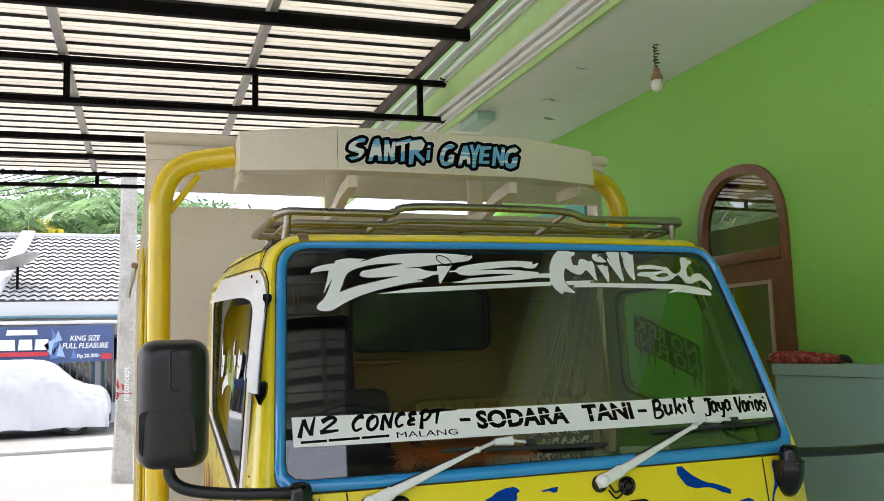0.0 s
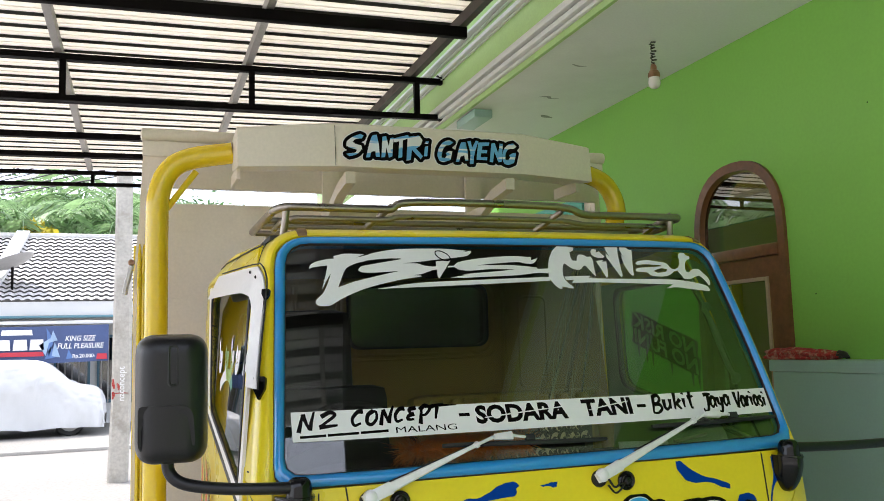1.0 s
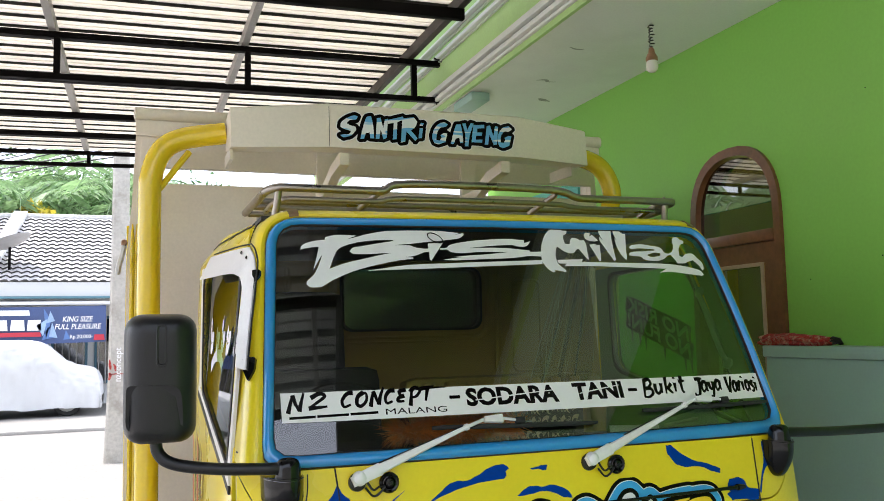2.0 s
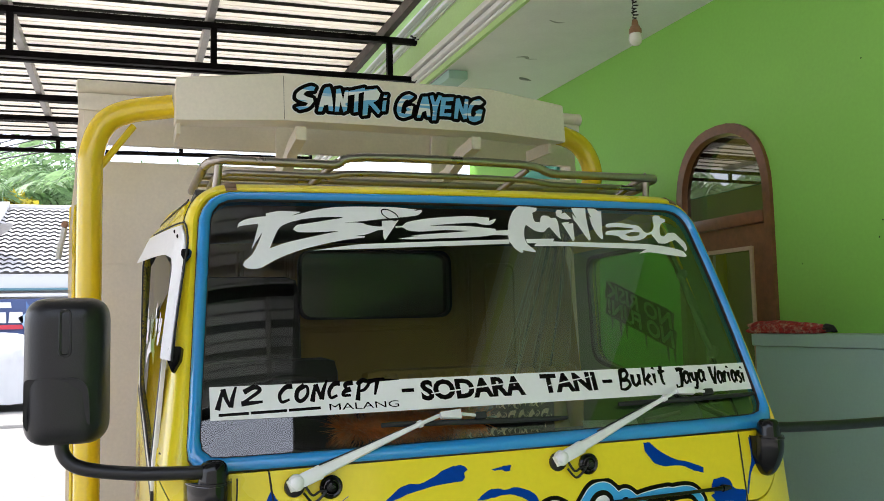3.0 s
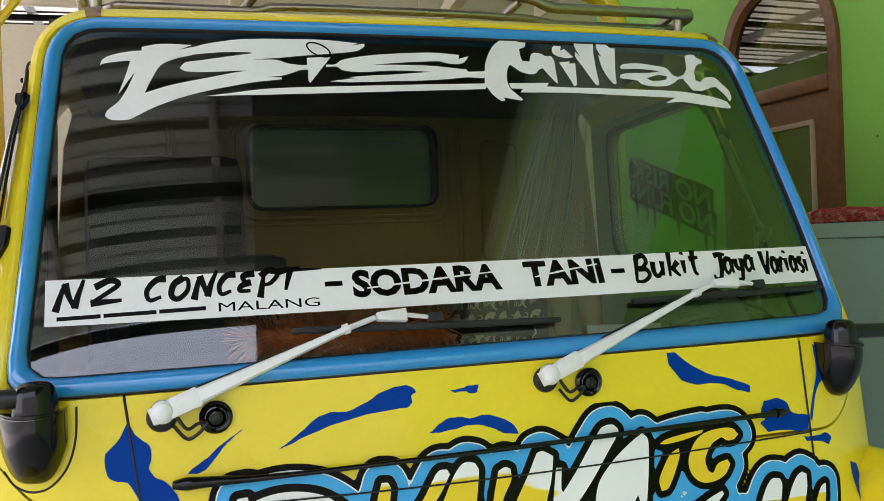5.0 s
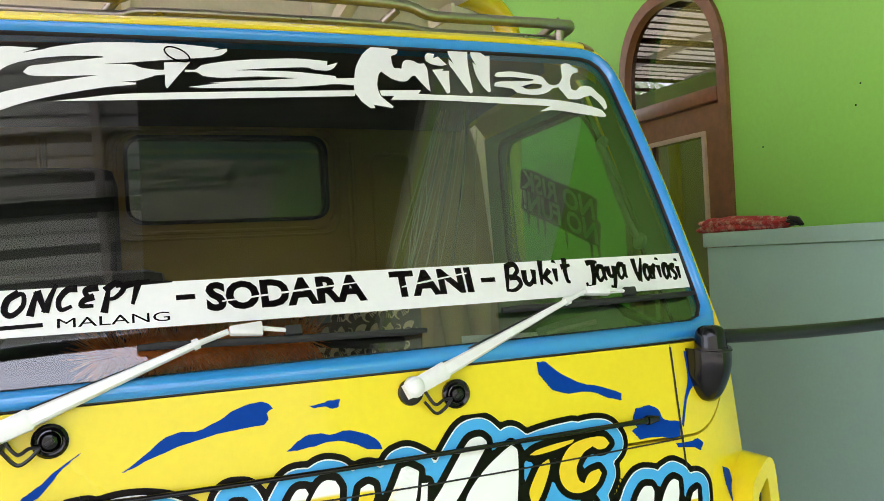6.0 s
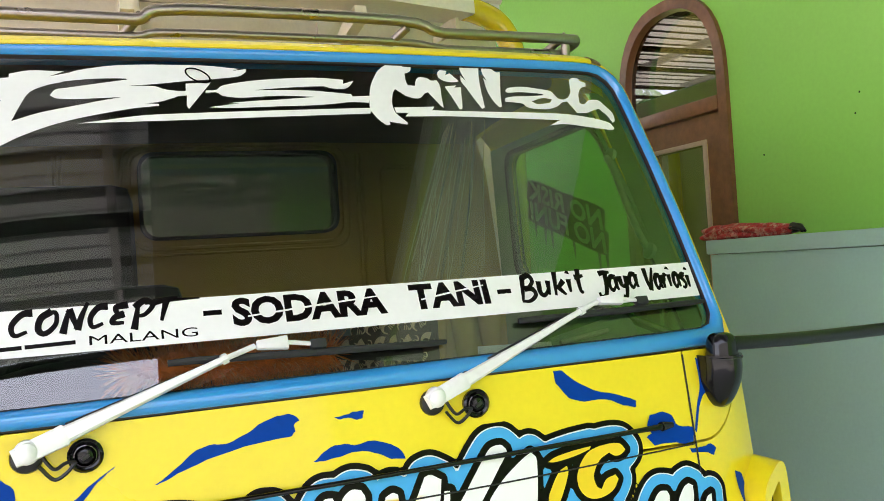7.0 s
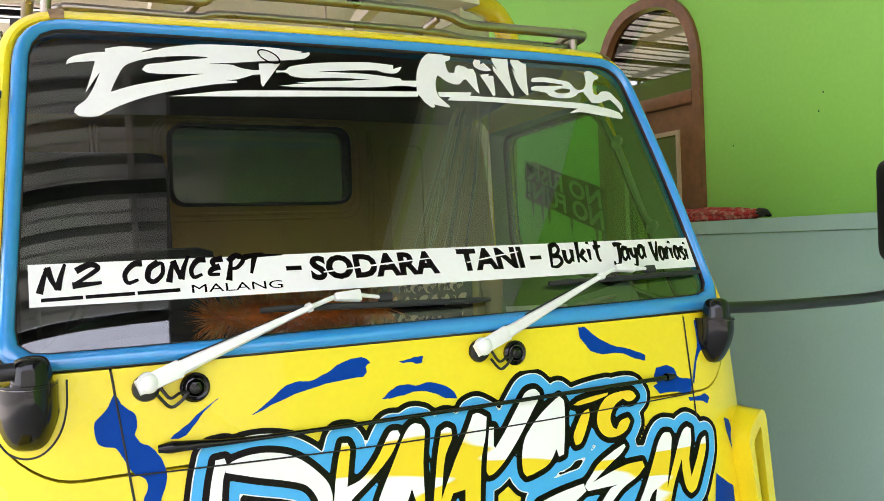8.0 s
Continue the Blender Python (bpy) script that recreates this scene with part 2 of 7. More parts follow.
def smooth_line(pts, n=6):
    """A Catmull-Rom line through points of any dimension."""
    p = [Vector(a) for a in pts]
    p = [p[0] * 2 - p[1]] + p + [p[-1] * 2 - p[-2]]
    out = []
    for a, b, c, d in zip(p, p[1:], p[2:], p[3:]):
        for i in range(n):
            t = i / n
            out.append(0.5 * (2 * b + (c - a) * t + (2 * a - 5 * b + 4 * c - d) * t * t + (3 * b - 3 * c + d - a) * t ** 3))
    return out + [p[-2].copy()]


def tube(bm, pts, r, sides=12, cap=True):
    """A tube along points; r is a radius or a list of radii."""
    pts = [Vector(a) for a in pts]
    rings, up = [], None
    for i, a in enumerate(pts):
        d = (pts[min(i + 1, len(pts) - 1)] - pts[max(i - 1, 0)]).normalized()
        if up is None:
            up = d.orthogonal().normalized()
        up = (up - d * up.dot(d)).normalized()
        side, rad = d.cross(up), r[i] if isinstance(r, (list, tuple)) else r
        rings.append([bm.verts.new(a + (up * math.cos(2 * math.pi * k / sides) + side * math.sin(2 * math.pi * k / sides)) * rad) for k in range(sides)])
    for a, b in zip(rings, rings[1:]):
        for k in range(sides):
            bm.faces.new((a[k], a[(k + 1) % sides], b[(k + 1) % sides], b[k]))
    if cap:
        bm.faces.new(rings[0][::-1])
        bm.faces.new(rings[-1])
    return bm


def lerp_list(values, t):
    k = t * (len(values) - 1)
    i = min(int(k), len(values) - 2)
    return values[i] + (values[i + 1] - values[i]) * (k - i)


def T(*args, **kw):
    return tube(bmesh.new(), *args, **kw)


def grid(bm, fn, nu, nv, thick=0.0, away=(0, 0, 1)):
    """A sheet fn(s, t) for s, t in 0..1, with a thickness along away."""
    v = [[bm.verts.new(fn(i / nu, j / nv)) for j in range(nv + 1)] for i in range(nu + 1)]
    for i in range(nu):
        for j in range(nv):
            bm.faces.new((v[i][j], v[i + 1][j], v[i + 1][j + 1], v[i][j + 1]))
    if thick:
        w = [[bm.verts.new(v[i][j].co + Vector(away) * thick) for j in range(nv + 1)] for i in range(nu + 1)]
        for i in range(nu):
            for j in range(nv):
                bm.faces.new((w[i][j], w[i][j + 1], w[i + 1][j + 1], w[i + 1][j]))
        rim = [(i, 0) for i in range(nu)] + [(nu, j) for j in range(nv)] + [(i, nv) for i in range(nu, 0, -1)] + [(0, j) for j in range(nv, 0, -1)]
        for (a, b), (c, d) in zip(rim, rim[1:] + rim[:1]):
            bm.faces.new((v[a][b], v[c][d], w[c][d], w[a][b]))
    return bm


def G(*args, **kw):
    return grid(bmesh.new(), *args, **kw)


def rounded(corners, radii, n=6):
    """A polygon with rounded corners."""
    out, k = [], len(corners)
    for i, c in enumerate(corners):
        c, a, b = Vector(c), Vector(corners[i - 1]), Vector(corners[(i + 1) % k])
        r = radii[i] if isinstance(radii, (list, tuple)) else radii
        if r <= 0:
            out.append(c)
            continue
        p, q = c + (a - c).normalized() * r, c + (b - c).normalized() * r
        for j in range(n + 1):
            t = j / n
            out.append(p * (1 - t) ** 2 + c * 2 * t * (1 - t) + q * t * t)
    return out


def plate(bm, outer, holes, fn, thick):
    """A plate cut from outer with holes; fn(u, v, d) places it, d from 0 to thick."""
    loops = []
    for line in [outer] + list(holes):
        loops.append([bm.verts.new(fn(p[0], p[1], 0)) for p in line])
    edges, other = [], {}
    for lp in loops:
        edges += [bm.edges.new((lp[i], lp[(i + 1) % len(lp)])) for i in range(len(lp))]
    if holes:
        faces = [f for f in bmesh.ops.triangle_fill(bm, edges=edges, use_beauty=True, use_dissolve=False)["geom"] if isinstance(f, bmesh.types.BMFace)]
    else:
        faces = [bm.faces.new(loops[0])]
    if thick:
        for lp, line in zip(loops, [outer] + list(holes)):
            for a, p in zip(lp, line):
                other[a] = bm.verts.new(fn(p[0], p[1], thick))
        for f in faces:
            bm.faces.new([other[a] for a in reversed(f.verts)])
        for lp in loops:
            for i in range(len(lp)):
                a, b = lp[i], lp[(i + 1) % len(lp)]
                bm.faces.new((a, b, other[b], other[a]))
    return bm


def P(outer, holes, fn, thick):
    return plate(bmesh.new(), outer, holes, fn, thick)


def lathe(bm, profile, axis, sides=20):
    """Turns (radius, height) about the frame axis, a matrix whose z is the axis."""
    rings = [[bm.verts.new(axis @ Vector((r * math.cos(2 * math.pi * k / sides), r * math.sin(2 * math.pi * k / sides), h))) for k in range(sides)] for r, h in profile]
    for a, b in zip(rings, rings[1:]):
        for k in range(sides):
            bm.faces.new((a[k], a[(k + 1) % sides], b[(k + 1) % sides], b[k]))
    bm.faces.new(rings[0][::-1])
    bm.faces.new(rings[-1])
    return bm


def L(*args, **kw):
    return lathe(bmesh.new(), *args, **kw)


def ribbon(bm, pts, fn, d=0.0, n=6, square=1.0):
    """A brush stroke: pts are (u, v, half width); fn(u, v, d) lays it on a surface."""
    line = smooth_line(pts, n)
    prev = None
    for i, p in enumerate(line):
        q, r = line[min(i + 1, len(line) - 1)], line[max(i - 1, 0)]
        t = Vector((q[0] - r[0], (q[1] - r[1]) * square)).normalized()
        w = max(p[2], 0.0004)
        a = bm.verts.new(fn(p[0] - t.y * w, p[1] + t.x * w / square, d))
        b = bm.verts.new(fn(p[0] + t.y * w, p[1] - t.x * w / square, d))
        if prev:
            bm.faces.new((prev[0], prev[1], b, a))
        prev = (a, b)
    return bm


def glyphs(body, offset=0.0, shear=0.0):
    """The built-in font's letters as flat points and faces."""
    cu = bpy.data.curves.new("letters", "FONT")
    cu.body, cu.offset, cu.resolution_u, cu.shear = body, offset, 3, shear
    ob = new("letters", cu)
    bpy.context.view_layer.update()
    me = bpy.data.meshes.new_from_object(ob.evaluated_get(bpy.context.evaluated_depsgraph_get()))
    pts, faces = [v.co.copy() for v in me.vertices], [tuple(f.vertices) for f in me.polygons]
    bpy.data.objects.remove(ob)
    bpy.data.curves.remove(cu)
    bpy.data.meshes.remove(me)
    return pts, faces


def letters(bm, body, u0, u1, v0, v1, fn, d=0.0, offset=0.0, shear=0.0, rise=0.0):
    """Lays a word into the box u0..u1, v0..v1; offset thickens it, rise lifts its end."""
    base, _ = glyphs(body, 0.0, shear)
    pts, faces = glyphs(body, offset, shear)
    ax, bx = min(p.x for p in base), max(p.x for p in base)
    ay, by = min(p.y for p in base), max(p.y for p in base)
    vs = []
    for p in pts:
        s, t = (p.x - ax) / (bx - ax), (p.y - ay) / (by - ay)
        vs.append(bm.verts.new(fn(u0 + s * (u1 - u0), v0 + t * (v1 - v0) + rise * s, d)))
    for f in faces:
        if len(set(f)) > 2:
            bm.faces.new([vs[i] for i in f])
    return bm

def drawn(pts, n=4, sharp=50):
    """A closed line through the points, smooth but for its sharp corners."""
    p, out, k = [Vector(a) for a in pts], [], len(pts)
    tan = []
    for i in range(k):
        a, b = p[i] - p[i - 1], p[(i + 1) % k] - p[i]
        tan.append(None if a.angle(b, 0.0) > radians(sharp) else (p[(i + 1) % k] - p[i - 1]) * 0.5)
    for i in range(k):
        a, b = p[i], p[(i + 1) % k]
        ln = (b - a).length
        ta, tb = (v if v is not None else b - a for v in (tan[i], tan[(i + 1) % k]))
        ta, tb = (v * min(1.0, ln / max(v.length, 1e-9)) for v in (ta, tb))
        for j in range(n):
            t = j / n
            out.append(a * (2 * t ** 3 - 3 * t * t + 1) + ta * (t ** 3 - 2 * t * t + t) + b * (3 * t * t - 2 * t ** 3) + tb * (t ** 3 - t * t))
    return out


def decal(loops, fn, d, step=0.035):
    """A cut-out sticker: the first loop is its outline, the others are holes; it follows a bowed face."""
    bm = bmesh.new()
    edges = []
    for lp in loops:
        vs = [bm.verts.new((p[0], p[1], 0)) for p in lp]
        edges += [bm.edges.new((vs[i], vs[(i + 1) % len(vs)])) for i in range(len(vs))]
    bmesh.ops.triangle_fill(bm, edges=edges, use_beauty=True, use_dissolve=False)
    lo, hi = min(v.co.x for v in bm.verts), max(v.co.x for v in bm.verts)
    for k in range(int(math.floor(lo / step)) + 1, int(math.ceil(hi / step))):
        bmesh.ops.bisect_plane(bm, geom=bm.verts[:] + bm.edges[:] + bm.faces[:], plane_co=(k * step, 0, 0), plane_no=(1, 0, 0))
    for v in bm.verts:
        v.co = fn(v.co.x, v.co.y, d)
    return bm


def reach(loops, box4, cell):
    """Distances of a grid of points from drawn shapes; negative inside them."""
    us, vs = np.arange(box4[0], box4[1] + cell, cell), np.arange(box4[2], box4[3] + cell, cell)
    U, V = np.meshgrid(us, vs, indexing="ij")
    best = np.full(U.shape, 9.0)
    for lp in loops:
        near, inside = np.full(U.shape, 9.0), np.zeros(U.shape, bool)
        for a, b in zip(lp, lp[1:] + lp[:1]):
            dx, dy = b[0] - a[0], b[1] - a[1]
            t = np.clip(((U - a[0]) * dx + (V - a[1]) * dy) / max(dx * dx + dy * dy, 1e-12), 0, 1)
            near = np.minimum(near, np.hypot(U - a[0] - t * dx, V - a[1] - t * dy))
            if abs(dy) > 1e-12:
                inside ^= ((a[1] > V) != (b[1] > V)) & (U < a[0] + (V - a[1]) / dy * dx)
        best = np.minimum(best, np.where(inside, -near, near))
    return us, vs, best


def swollen(grid3, level, fn, d):
    """A sheet that covers all points nearer than level to the shapes."""
    us, vs, D = grid3
    bm, seen = bmesh.new(), {}
    def vert(key, u, v):
        if key not in seen:
            seen[key] = bm.verts.new(fn(float(u), float(v), d))
        return seen[key]
    for i, j in zip(*np.nonzero((D[:-1, :-1] < level) | (D[1:, :-1] < level) | (D[1:, 1:] < level) | (D[:-1, 1:] < level))):
        ring, poly = ((i, j), (i + 1, j), (i + 1, j + 1), (i, j + 1)), []
        for a, b in zip(ring, ring[1:] + ring[:1]):
            p, q = D[a] - level, D[b] - level
            if p < 0:
                poly.append(vert(a, us[a[0]], vs[a[1]]))
            if (p < 0) != (q < 0):
                t = p / (p - q)
                poly.append(vert((min(a, b), max(a, b)), us[a[0]] + t * (us[b[0]] - us[a[0]]), vs[a[1]] + t * (vs[b[1]] - vs[a[1]])))
        if len(poly) > 2:
            bm.faces.new(poly)
    return bm


# ---- ground, house, carport ----
def structure(name, bm, mat, label, category=""):
    return solo(name, bm, mat, label, category, "structure")


ground_bm = bmesh.new()
bmesh.ops.create_grid(ground_bm, x_segments=2, y_segments=2, size=600)
structure("ground", ground_bm, GROUND, "pale dusty concrete ground and sunlit street", "ground")

# raised slab under the carport, with an edge towards the street
structure("floor", B(-5.5, 1.7, -5.0, 9.8, 0.001, 0.035, bevel=0.01), CONCRETE, "grey cement floor of the carport", "floor")

WALL_X = 1.70
CEIL_Z = 3.11
BEAM_X = 0.85
ARCH_Y0, ARCH_Y1, ARCH_SPRING, ARCH_TOP = 3.365, 3.955, 2.16, 2.488


def arch(inset, bottom=0.035):
    """The outline of the arched opening in the wall: (y, z)."""
    y0, y1, top = ARCH_Y0 + inset, ARCH_Y1 - inset, ARCH_TOP - inset
    mid, half = (y0 + y1) / 2, (y1 - y0) / 2
    pts = [(y0, bottom), (y0, ARCH_SPRING)]
    round_ = [math.pi * k / 18 for k in range(1, 18)]
    pts += [(mid - half * math.copysign(abs(math.cos(a)) ** 0.84, math.cos(a)), ARCH_SPRING + (top - ARCH_SPRING) * math.sin(a) ** 0.84) for a in round_]
    return pts + [(y1, ARCH_SPRING), (y1, bottom)]


wall_outline = [(-5.0, 0.0), (6.7, 0.0), (6.7, 4.2), (-5.0, 4.2)]
wall_east = structure("wall_east", P(wall_outline, [arch(0.0, 0.04)], lambda y, z, d: (WALL_X + d, y, z), 0.14), GREEN_WALL, "lime green painted plaster house wall", "wall")
for y, z in ((2.79, 1.98), (2.81, 1.92), (3.19, 1.85), (2.84, 2.59)):
    part("nail_hole", L([(0.002, 0.0), (0.0032, 0.001), (0.002, 0.002)], Matrix.Translation((WALL_X, y, z)) @ pose(0, 0, 0, 0, -90, 0), sides=8), BLACK_STEEL, wall_east, "small dark nail hole")
structure("wall_hall", B(2.6, 2.7, 2.4, 5.0, 0.0, 3.1), INTERIOR_TAN, "dim wall of the hall behind the arched door", "wall")
# not a known wall: added behind the camera to cut low sky light
structure("light_block_south", B(-16.0, 6.0, -7.2, -7.0, 0.0, 4.6), CONCRETE, "unseen cement wall added across the yard to block low front light", "wall")
# added overhead, out of view, so that the windscreen mirrors something dark
structure("reflection_slab", B(-0.25, BEAM_X - 0.06, -1.6, 2.3, CEIL_Z, CEIL_Z + 0.12), DARK_BLOCKER, "unseen near-black slab added to darken the windscreen's reflection", "ceiling")
ceiling_ob = structure("ceiling", B(BEAM_X + 0.023, WALL_X - 0.002, -5.0, 6.7, CEIL_Z, CEIL_Z + 0.12), CEILING, "grey-white plaster porch ceiling with faint stains", "ceiling")

PEEL = material("grey_peeled_paint", (0.34, 0.36, 0.33), 0.9, vary=0.3, scale=8, fine=60)
for pts in ([(1.17, 4.68, 0.004), (1.22, 4.66, 0.013), (1.25, 4.69, 0.008), (1.30, 4.68, 0.003)], [(1.36, 5.03, 0.006), (1.40, 5.06, 0.022), (1.46, 5.08, 0.004)], [(1.08, 4.10, 0.003), (1.13, 4.12, 0.008), (1.17, 4.11, 0.002)]):
    part("peeled_patch", ribbon(bmesh.new(), pts, lambda u, v, d: (u, v, CEIL_Z - d), 0.002), PEEL, ceiling_ob, "grey patch of peeled paint")

# fascia beam over the porch's open edge, with stepped mouldings
fascia_bm = B(BEAM_X, BEAM_X + 0.16, -5.0, 9.7, CEIL_Z + 0.123, 4.05)
box(fascia_bm, BEAM_X, BEAM_X + 0.02, -5.0, 9.7, CEIL_Z - 0.006, CEIL_Z + 0.121)
# added slab: keeps sun and sky out of the gap beside the sheets
structure("soffit", B(0.60, BEAM_X - 0.002, -5.0, 9.7, 3.70, 3.78), GREEN_FASCIA, "pale green slab added over the fascia to block light through the gap", "soffit")
structure("fascia_beam", fascia_bm, GREEN_FASCIA, "pale green plaster fascia beam", "beam")
def moulding(y0, y1, z, depths, mat_label):
    t = thing("cornice", mat_label, "cornice", (BEAM_X, y0, z), kind="structure")
    for i, (dz, h, out) in enumerate(depths):
        part("moulding_step", B(BEAM_X - out, BEAM_X - 0.001 * (i % 2), y0, y1, z + dz, z + dz + h - 0.003, bevel=0.004), MOULDING, t)
    return t
moulding(-5.0, 9.7, 3.135, [(0.0, 0.020, 0.02), (0.020, 0.030, 0.042), (0.053, 0.010, 0.026), (0.063, 0.026, 0.052), (0.092, 0.036, 0.022)], "white stepped plaster cornice along the fascia's foot")
moulding(-5.0, 9.7, 3.418, [(0.0, 0.014, 0.015), (0.014, 0.020, 0.035), (0.038, 0.020, 0.02)], "white stepped plaster cornice along the fascia's middle")
moulding(-5.0, 9.7, 3.508, [(0.0, 0.012, 0.02), (0.012, 0.020, 0.05), (0.034, 0.016, 0.03), (0.050, 0.020, 0.015)], "white stepped plaster cornice along the fascia's top")
structure("pilaster_head", B(0.885, 1.005, 4.99, 5.30, 3.055, CEIL_Z - 0.003, bevel=0.006), GREY_GREEN, "pale grey-green plaster block under the ceiling", "pilaster")

# arched door with a fanlight
door = thing("door_1", "varnished brown wooden door with glazed leaf and arched fanlight in the green wall", "door", (WALL_X, 3.7, 0.035), kind="structure")
def wallmap(x0):
    return lambda y, z, d: (x0 + d, y, z)
part("frame", P(arch(-0.03, 0.036), [arch(0.014, 0.05)], wallmap(WALL_X - 0.018), 0.12), DOOR_WOOD, door, "brown varnished arched frame")
part("transom", B(WALL_X - 0.014, WALL_X + 0.08, ARCH_Y0 + 0.024, ARCH_Y1 - 0.024, 2.045, 2.098, bevel=0.006), DOOR_WOOD, door)
glaze(part("fanlight", P([(y, max(z, 2.102)) for y, z in arch(0.024, 2.102)], [], wallmap(WALL_X + 0.008), 0.006), HOUSE_GLASS, door, "dark mirroring arched pane"), (-1, 0, 0))
leaf = part("leaf", P([(ARCH_Y0 + 0.026, 0.05), (ARCH_Y1 - 0.026, 0.05), (ARCH_Y1 - 0.026, 2.042), (ARCH_Y0 + 0.026, 2.042)],
    [[(ARCH_Y0 + 0.12, 1.05), (ARCH_Y1 - 0.12, 1.05), (ARCH_Y1 - 0.12, 1.95), (ARCH_Y0 + 0.12, 1.95)]], wallmap(WALL_X + 0.012), 0.04), DOOR_WOOD, door)
glaze(part("pane", B(WALL_X + 0.028, WALL_X + 0.034, ARCH_Y0 + 0.15, ARCH_Y1 - 0.12, 1.05, 1.95), HOUSE_GLASS, leaf, "dark glass pane"), (-1, 0, 0))
for yy in (ARCH_Y0 + 0.12, ARCH_Y1 - 0.138):
    part("bead", B(WALL_X + 0.002, WALL_X + 0.012, yy, yy + 0.018, 1.05, 1.95, bevel=0.003), BEAD_WOOD, leaf, "pale wooden glazing bead")
part("bead", B(WALL_X + 0.002, WALL_X + 0.012, ARCH_Y0 + 0.139, ARCH_Y1 - 0.139, 1.932, 1.95, bevel=0.003), BEAD_WOOD, leaf, "pale wooden glazing bead")

# low grey-green partition in front of the wall
LEDGE_X, LEDGE_Z = 1.55, 1.573
partition = thing("partition", "pale grey-green painted low partition with a thin projecting cap", "partition", (LEDGE_X, 2.9, 0.035), kind="structure")
part("panel", B(LEDGE_X + 0.006, WALL_X - 0.004, 1.2, 3.32, 0.036, LEDGE_Z - 0.05), GREY_GREEN, partition)
part("cap", B(LEDGE_X - 0.006, WALL_X - 0.004, 1.18, 3.33, LEDGE_Z - 0.048, LEDGE_Z, bevel=0.005), GREY_GREEN, partition)

# canopy: trusses, purlins, corrugated sheet
ROOF_X0 = -5.0
def pitched(bm):
    """The carport roof rises a little towards the house."""
    for v in bm.verts:
        v.co.z += 0.0145 * (v.co.x + 1.45)
    return bm
def chord(y, z, h, x0=ROOF_X0, x1=BEAM_X + 0.02):
    return pitched(B(x0, x1, y - 0.02, y + 0.02, z - h, z, bevel=0.003))
def truss(y, bottom):
    t = thing("roof_truss", "black painted steel truss carrying the carport roof", "truss", (ROOF_X0, y, 3.2), "carport trusses", "structure")
    part("top_chord", chord(y, ROOF_Z, 0.036), BLACK_STEEL, t)
    part("bottom_chord", chord(y, bottom, 0.034), BLACK_STEEL, t)
    part("end_plate", pitched(B(BEAM_X - 0.02, BEAM_X + 0.045, y - 0.05, y + 0.03, bottom - 0.05, bottom + 0.035, bevel=0.006)), BLACK_STEEL, t, "black welded end plate")
    for k in range(6):
        x = 0.672 - 1.063 * k
        part("post", pitched(B(x - 0.017, x + 0.017, y - 0.017, y + 0.017, bottom, ROOF_Z - 0.036)), BLACK_STEEL, t)
    return t
ROOF_Z = 3.397
solo("roof_wire", T(smooth_line([(0.80, 5.42, 3.44), (0.86, 5.41, 3.41), (0.89, 5.40, 3.35), (0.885, 5.40, 3.28), (0.90, 5.40, 3.22), (0.87, 5.41, 3.17)], 5), 0.006, sides=6), BLACK_PLASTIC, "loose black cable hanging at the truss end", "cable")
for y, low in ((5.46, 3.153), (8.79, 3.285)):
    truss(y, low)
for y, h in ((4.55, 0.060), (6.33, 0.046), (7.32, 0.046), (8.01, 0.042), (3.74, 0.046), (2.87, 0.046), (2.0, 0.046), (1.13, 0.046), (0.36, 0.046)):
    solo("roof_beam", chord(y, ROOF_Z, h, x1=0.672), BLACK_STEEL, "black painted steel beam under the carport roof", "beam", "structure", "carport beams")
for x in (0.65, -0.41, -1.48, -2.54, -3.61):
    solo("purlin", pitched(B(x - 0.02, x + 0.02, 0.33, 8.92, ROOF_Z + 0.003, ROOF_Z + 0.069)), DARK_STEEL if x > 0 else GALVANISED, "grey galvanised steel purlin under the roof sheets", "purlin", "structure", "carport purlins")


def corrugated(y0, y1):
    """Trapezoid-ribbed sheet; ribs run across the carport."""
    prof, dark, y, pitch, z = [], [], y0, 0.184, ROOF_Z + 0.073
    while y < y1:
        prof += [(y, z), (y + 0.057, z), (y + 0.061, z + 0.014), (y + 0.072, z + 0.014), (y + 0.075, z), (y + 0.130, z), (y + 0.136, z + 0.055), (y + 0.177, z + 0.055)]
        # 1 gives the recessed rib faces the second, darker material
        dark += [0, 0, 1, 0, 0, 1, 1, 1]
        y += pitch
    bm = bmesh.new()
    a = [[bm.verts.new((x, py, pz + dz)) for py, pz in prof] for x in (ROOF_X0 - 0.2, 0.70) for dz in (0.0, 0.003)]
    for i in range(len(prof) - 1):
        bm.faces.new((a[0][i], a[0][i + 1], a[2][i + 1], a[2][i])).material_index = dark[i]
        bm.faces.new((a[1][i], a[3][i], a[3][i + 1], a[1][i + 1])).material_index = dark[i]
    return pitched(bm)
# greyed stand-in for the cream sheets; dims the reflection and the front light
structure("front_roof", corrugated(0.31, 2.9), [FRONT_SHEET, FRONT_RIB], "front roof sheets out of view, greyed to dim their reflection", "roof")
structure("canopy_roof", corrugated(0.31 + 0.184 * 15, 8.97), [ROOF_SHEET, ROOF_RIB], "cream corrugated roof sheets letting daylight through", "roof")

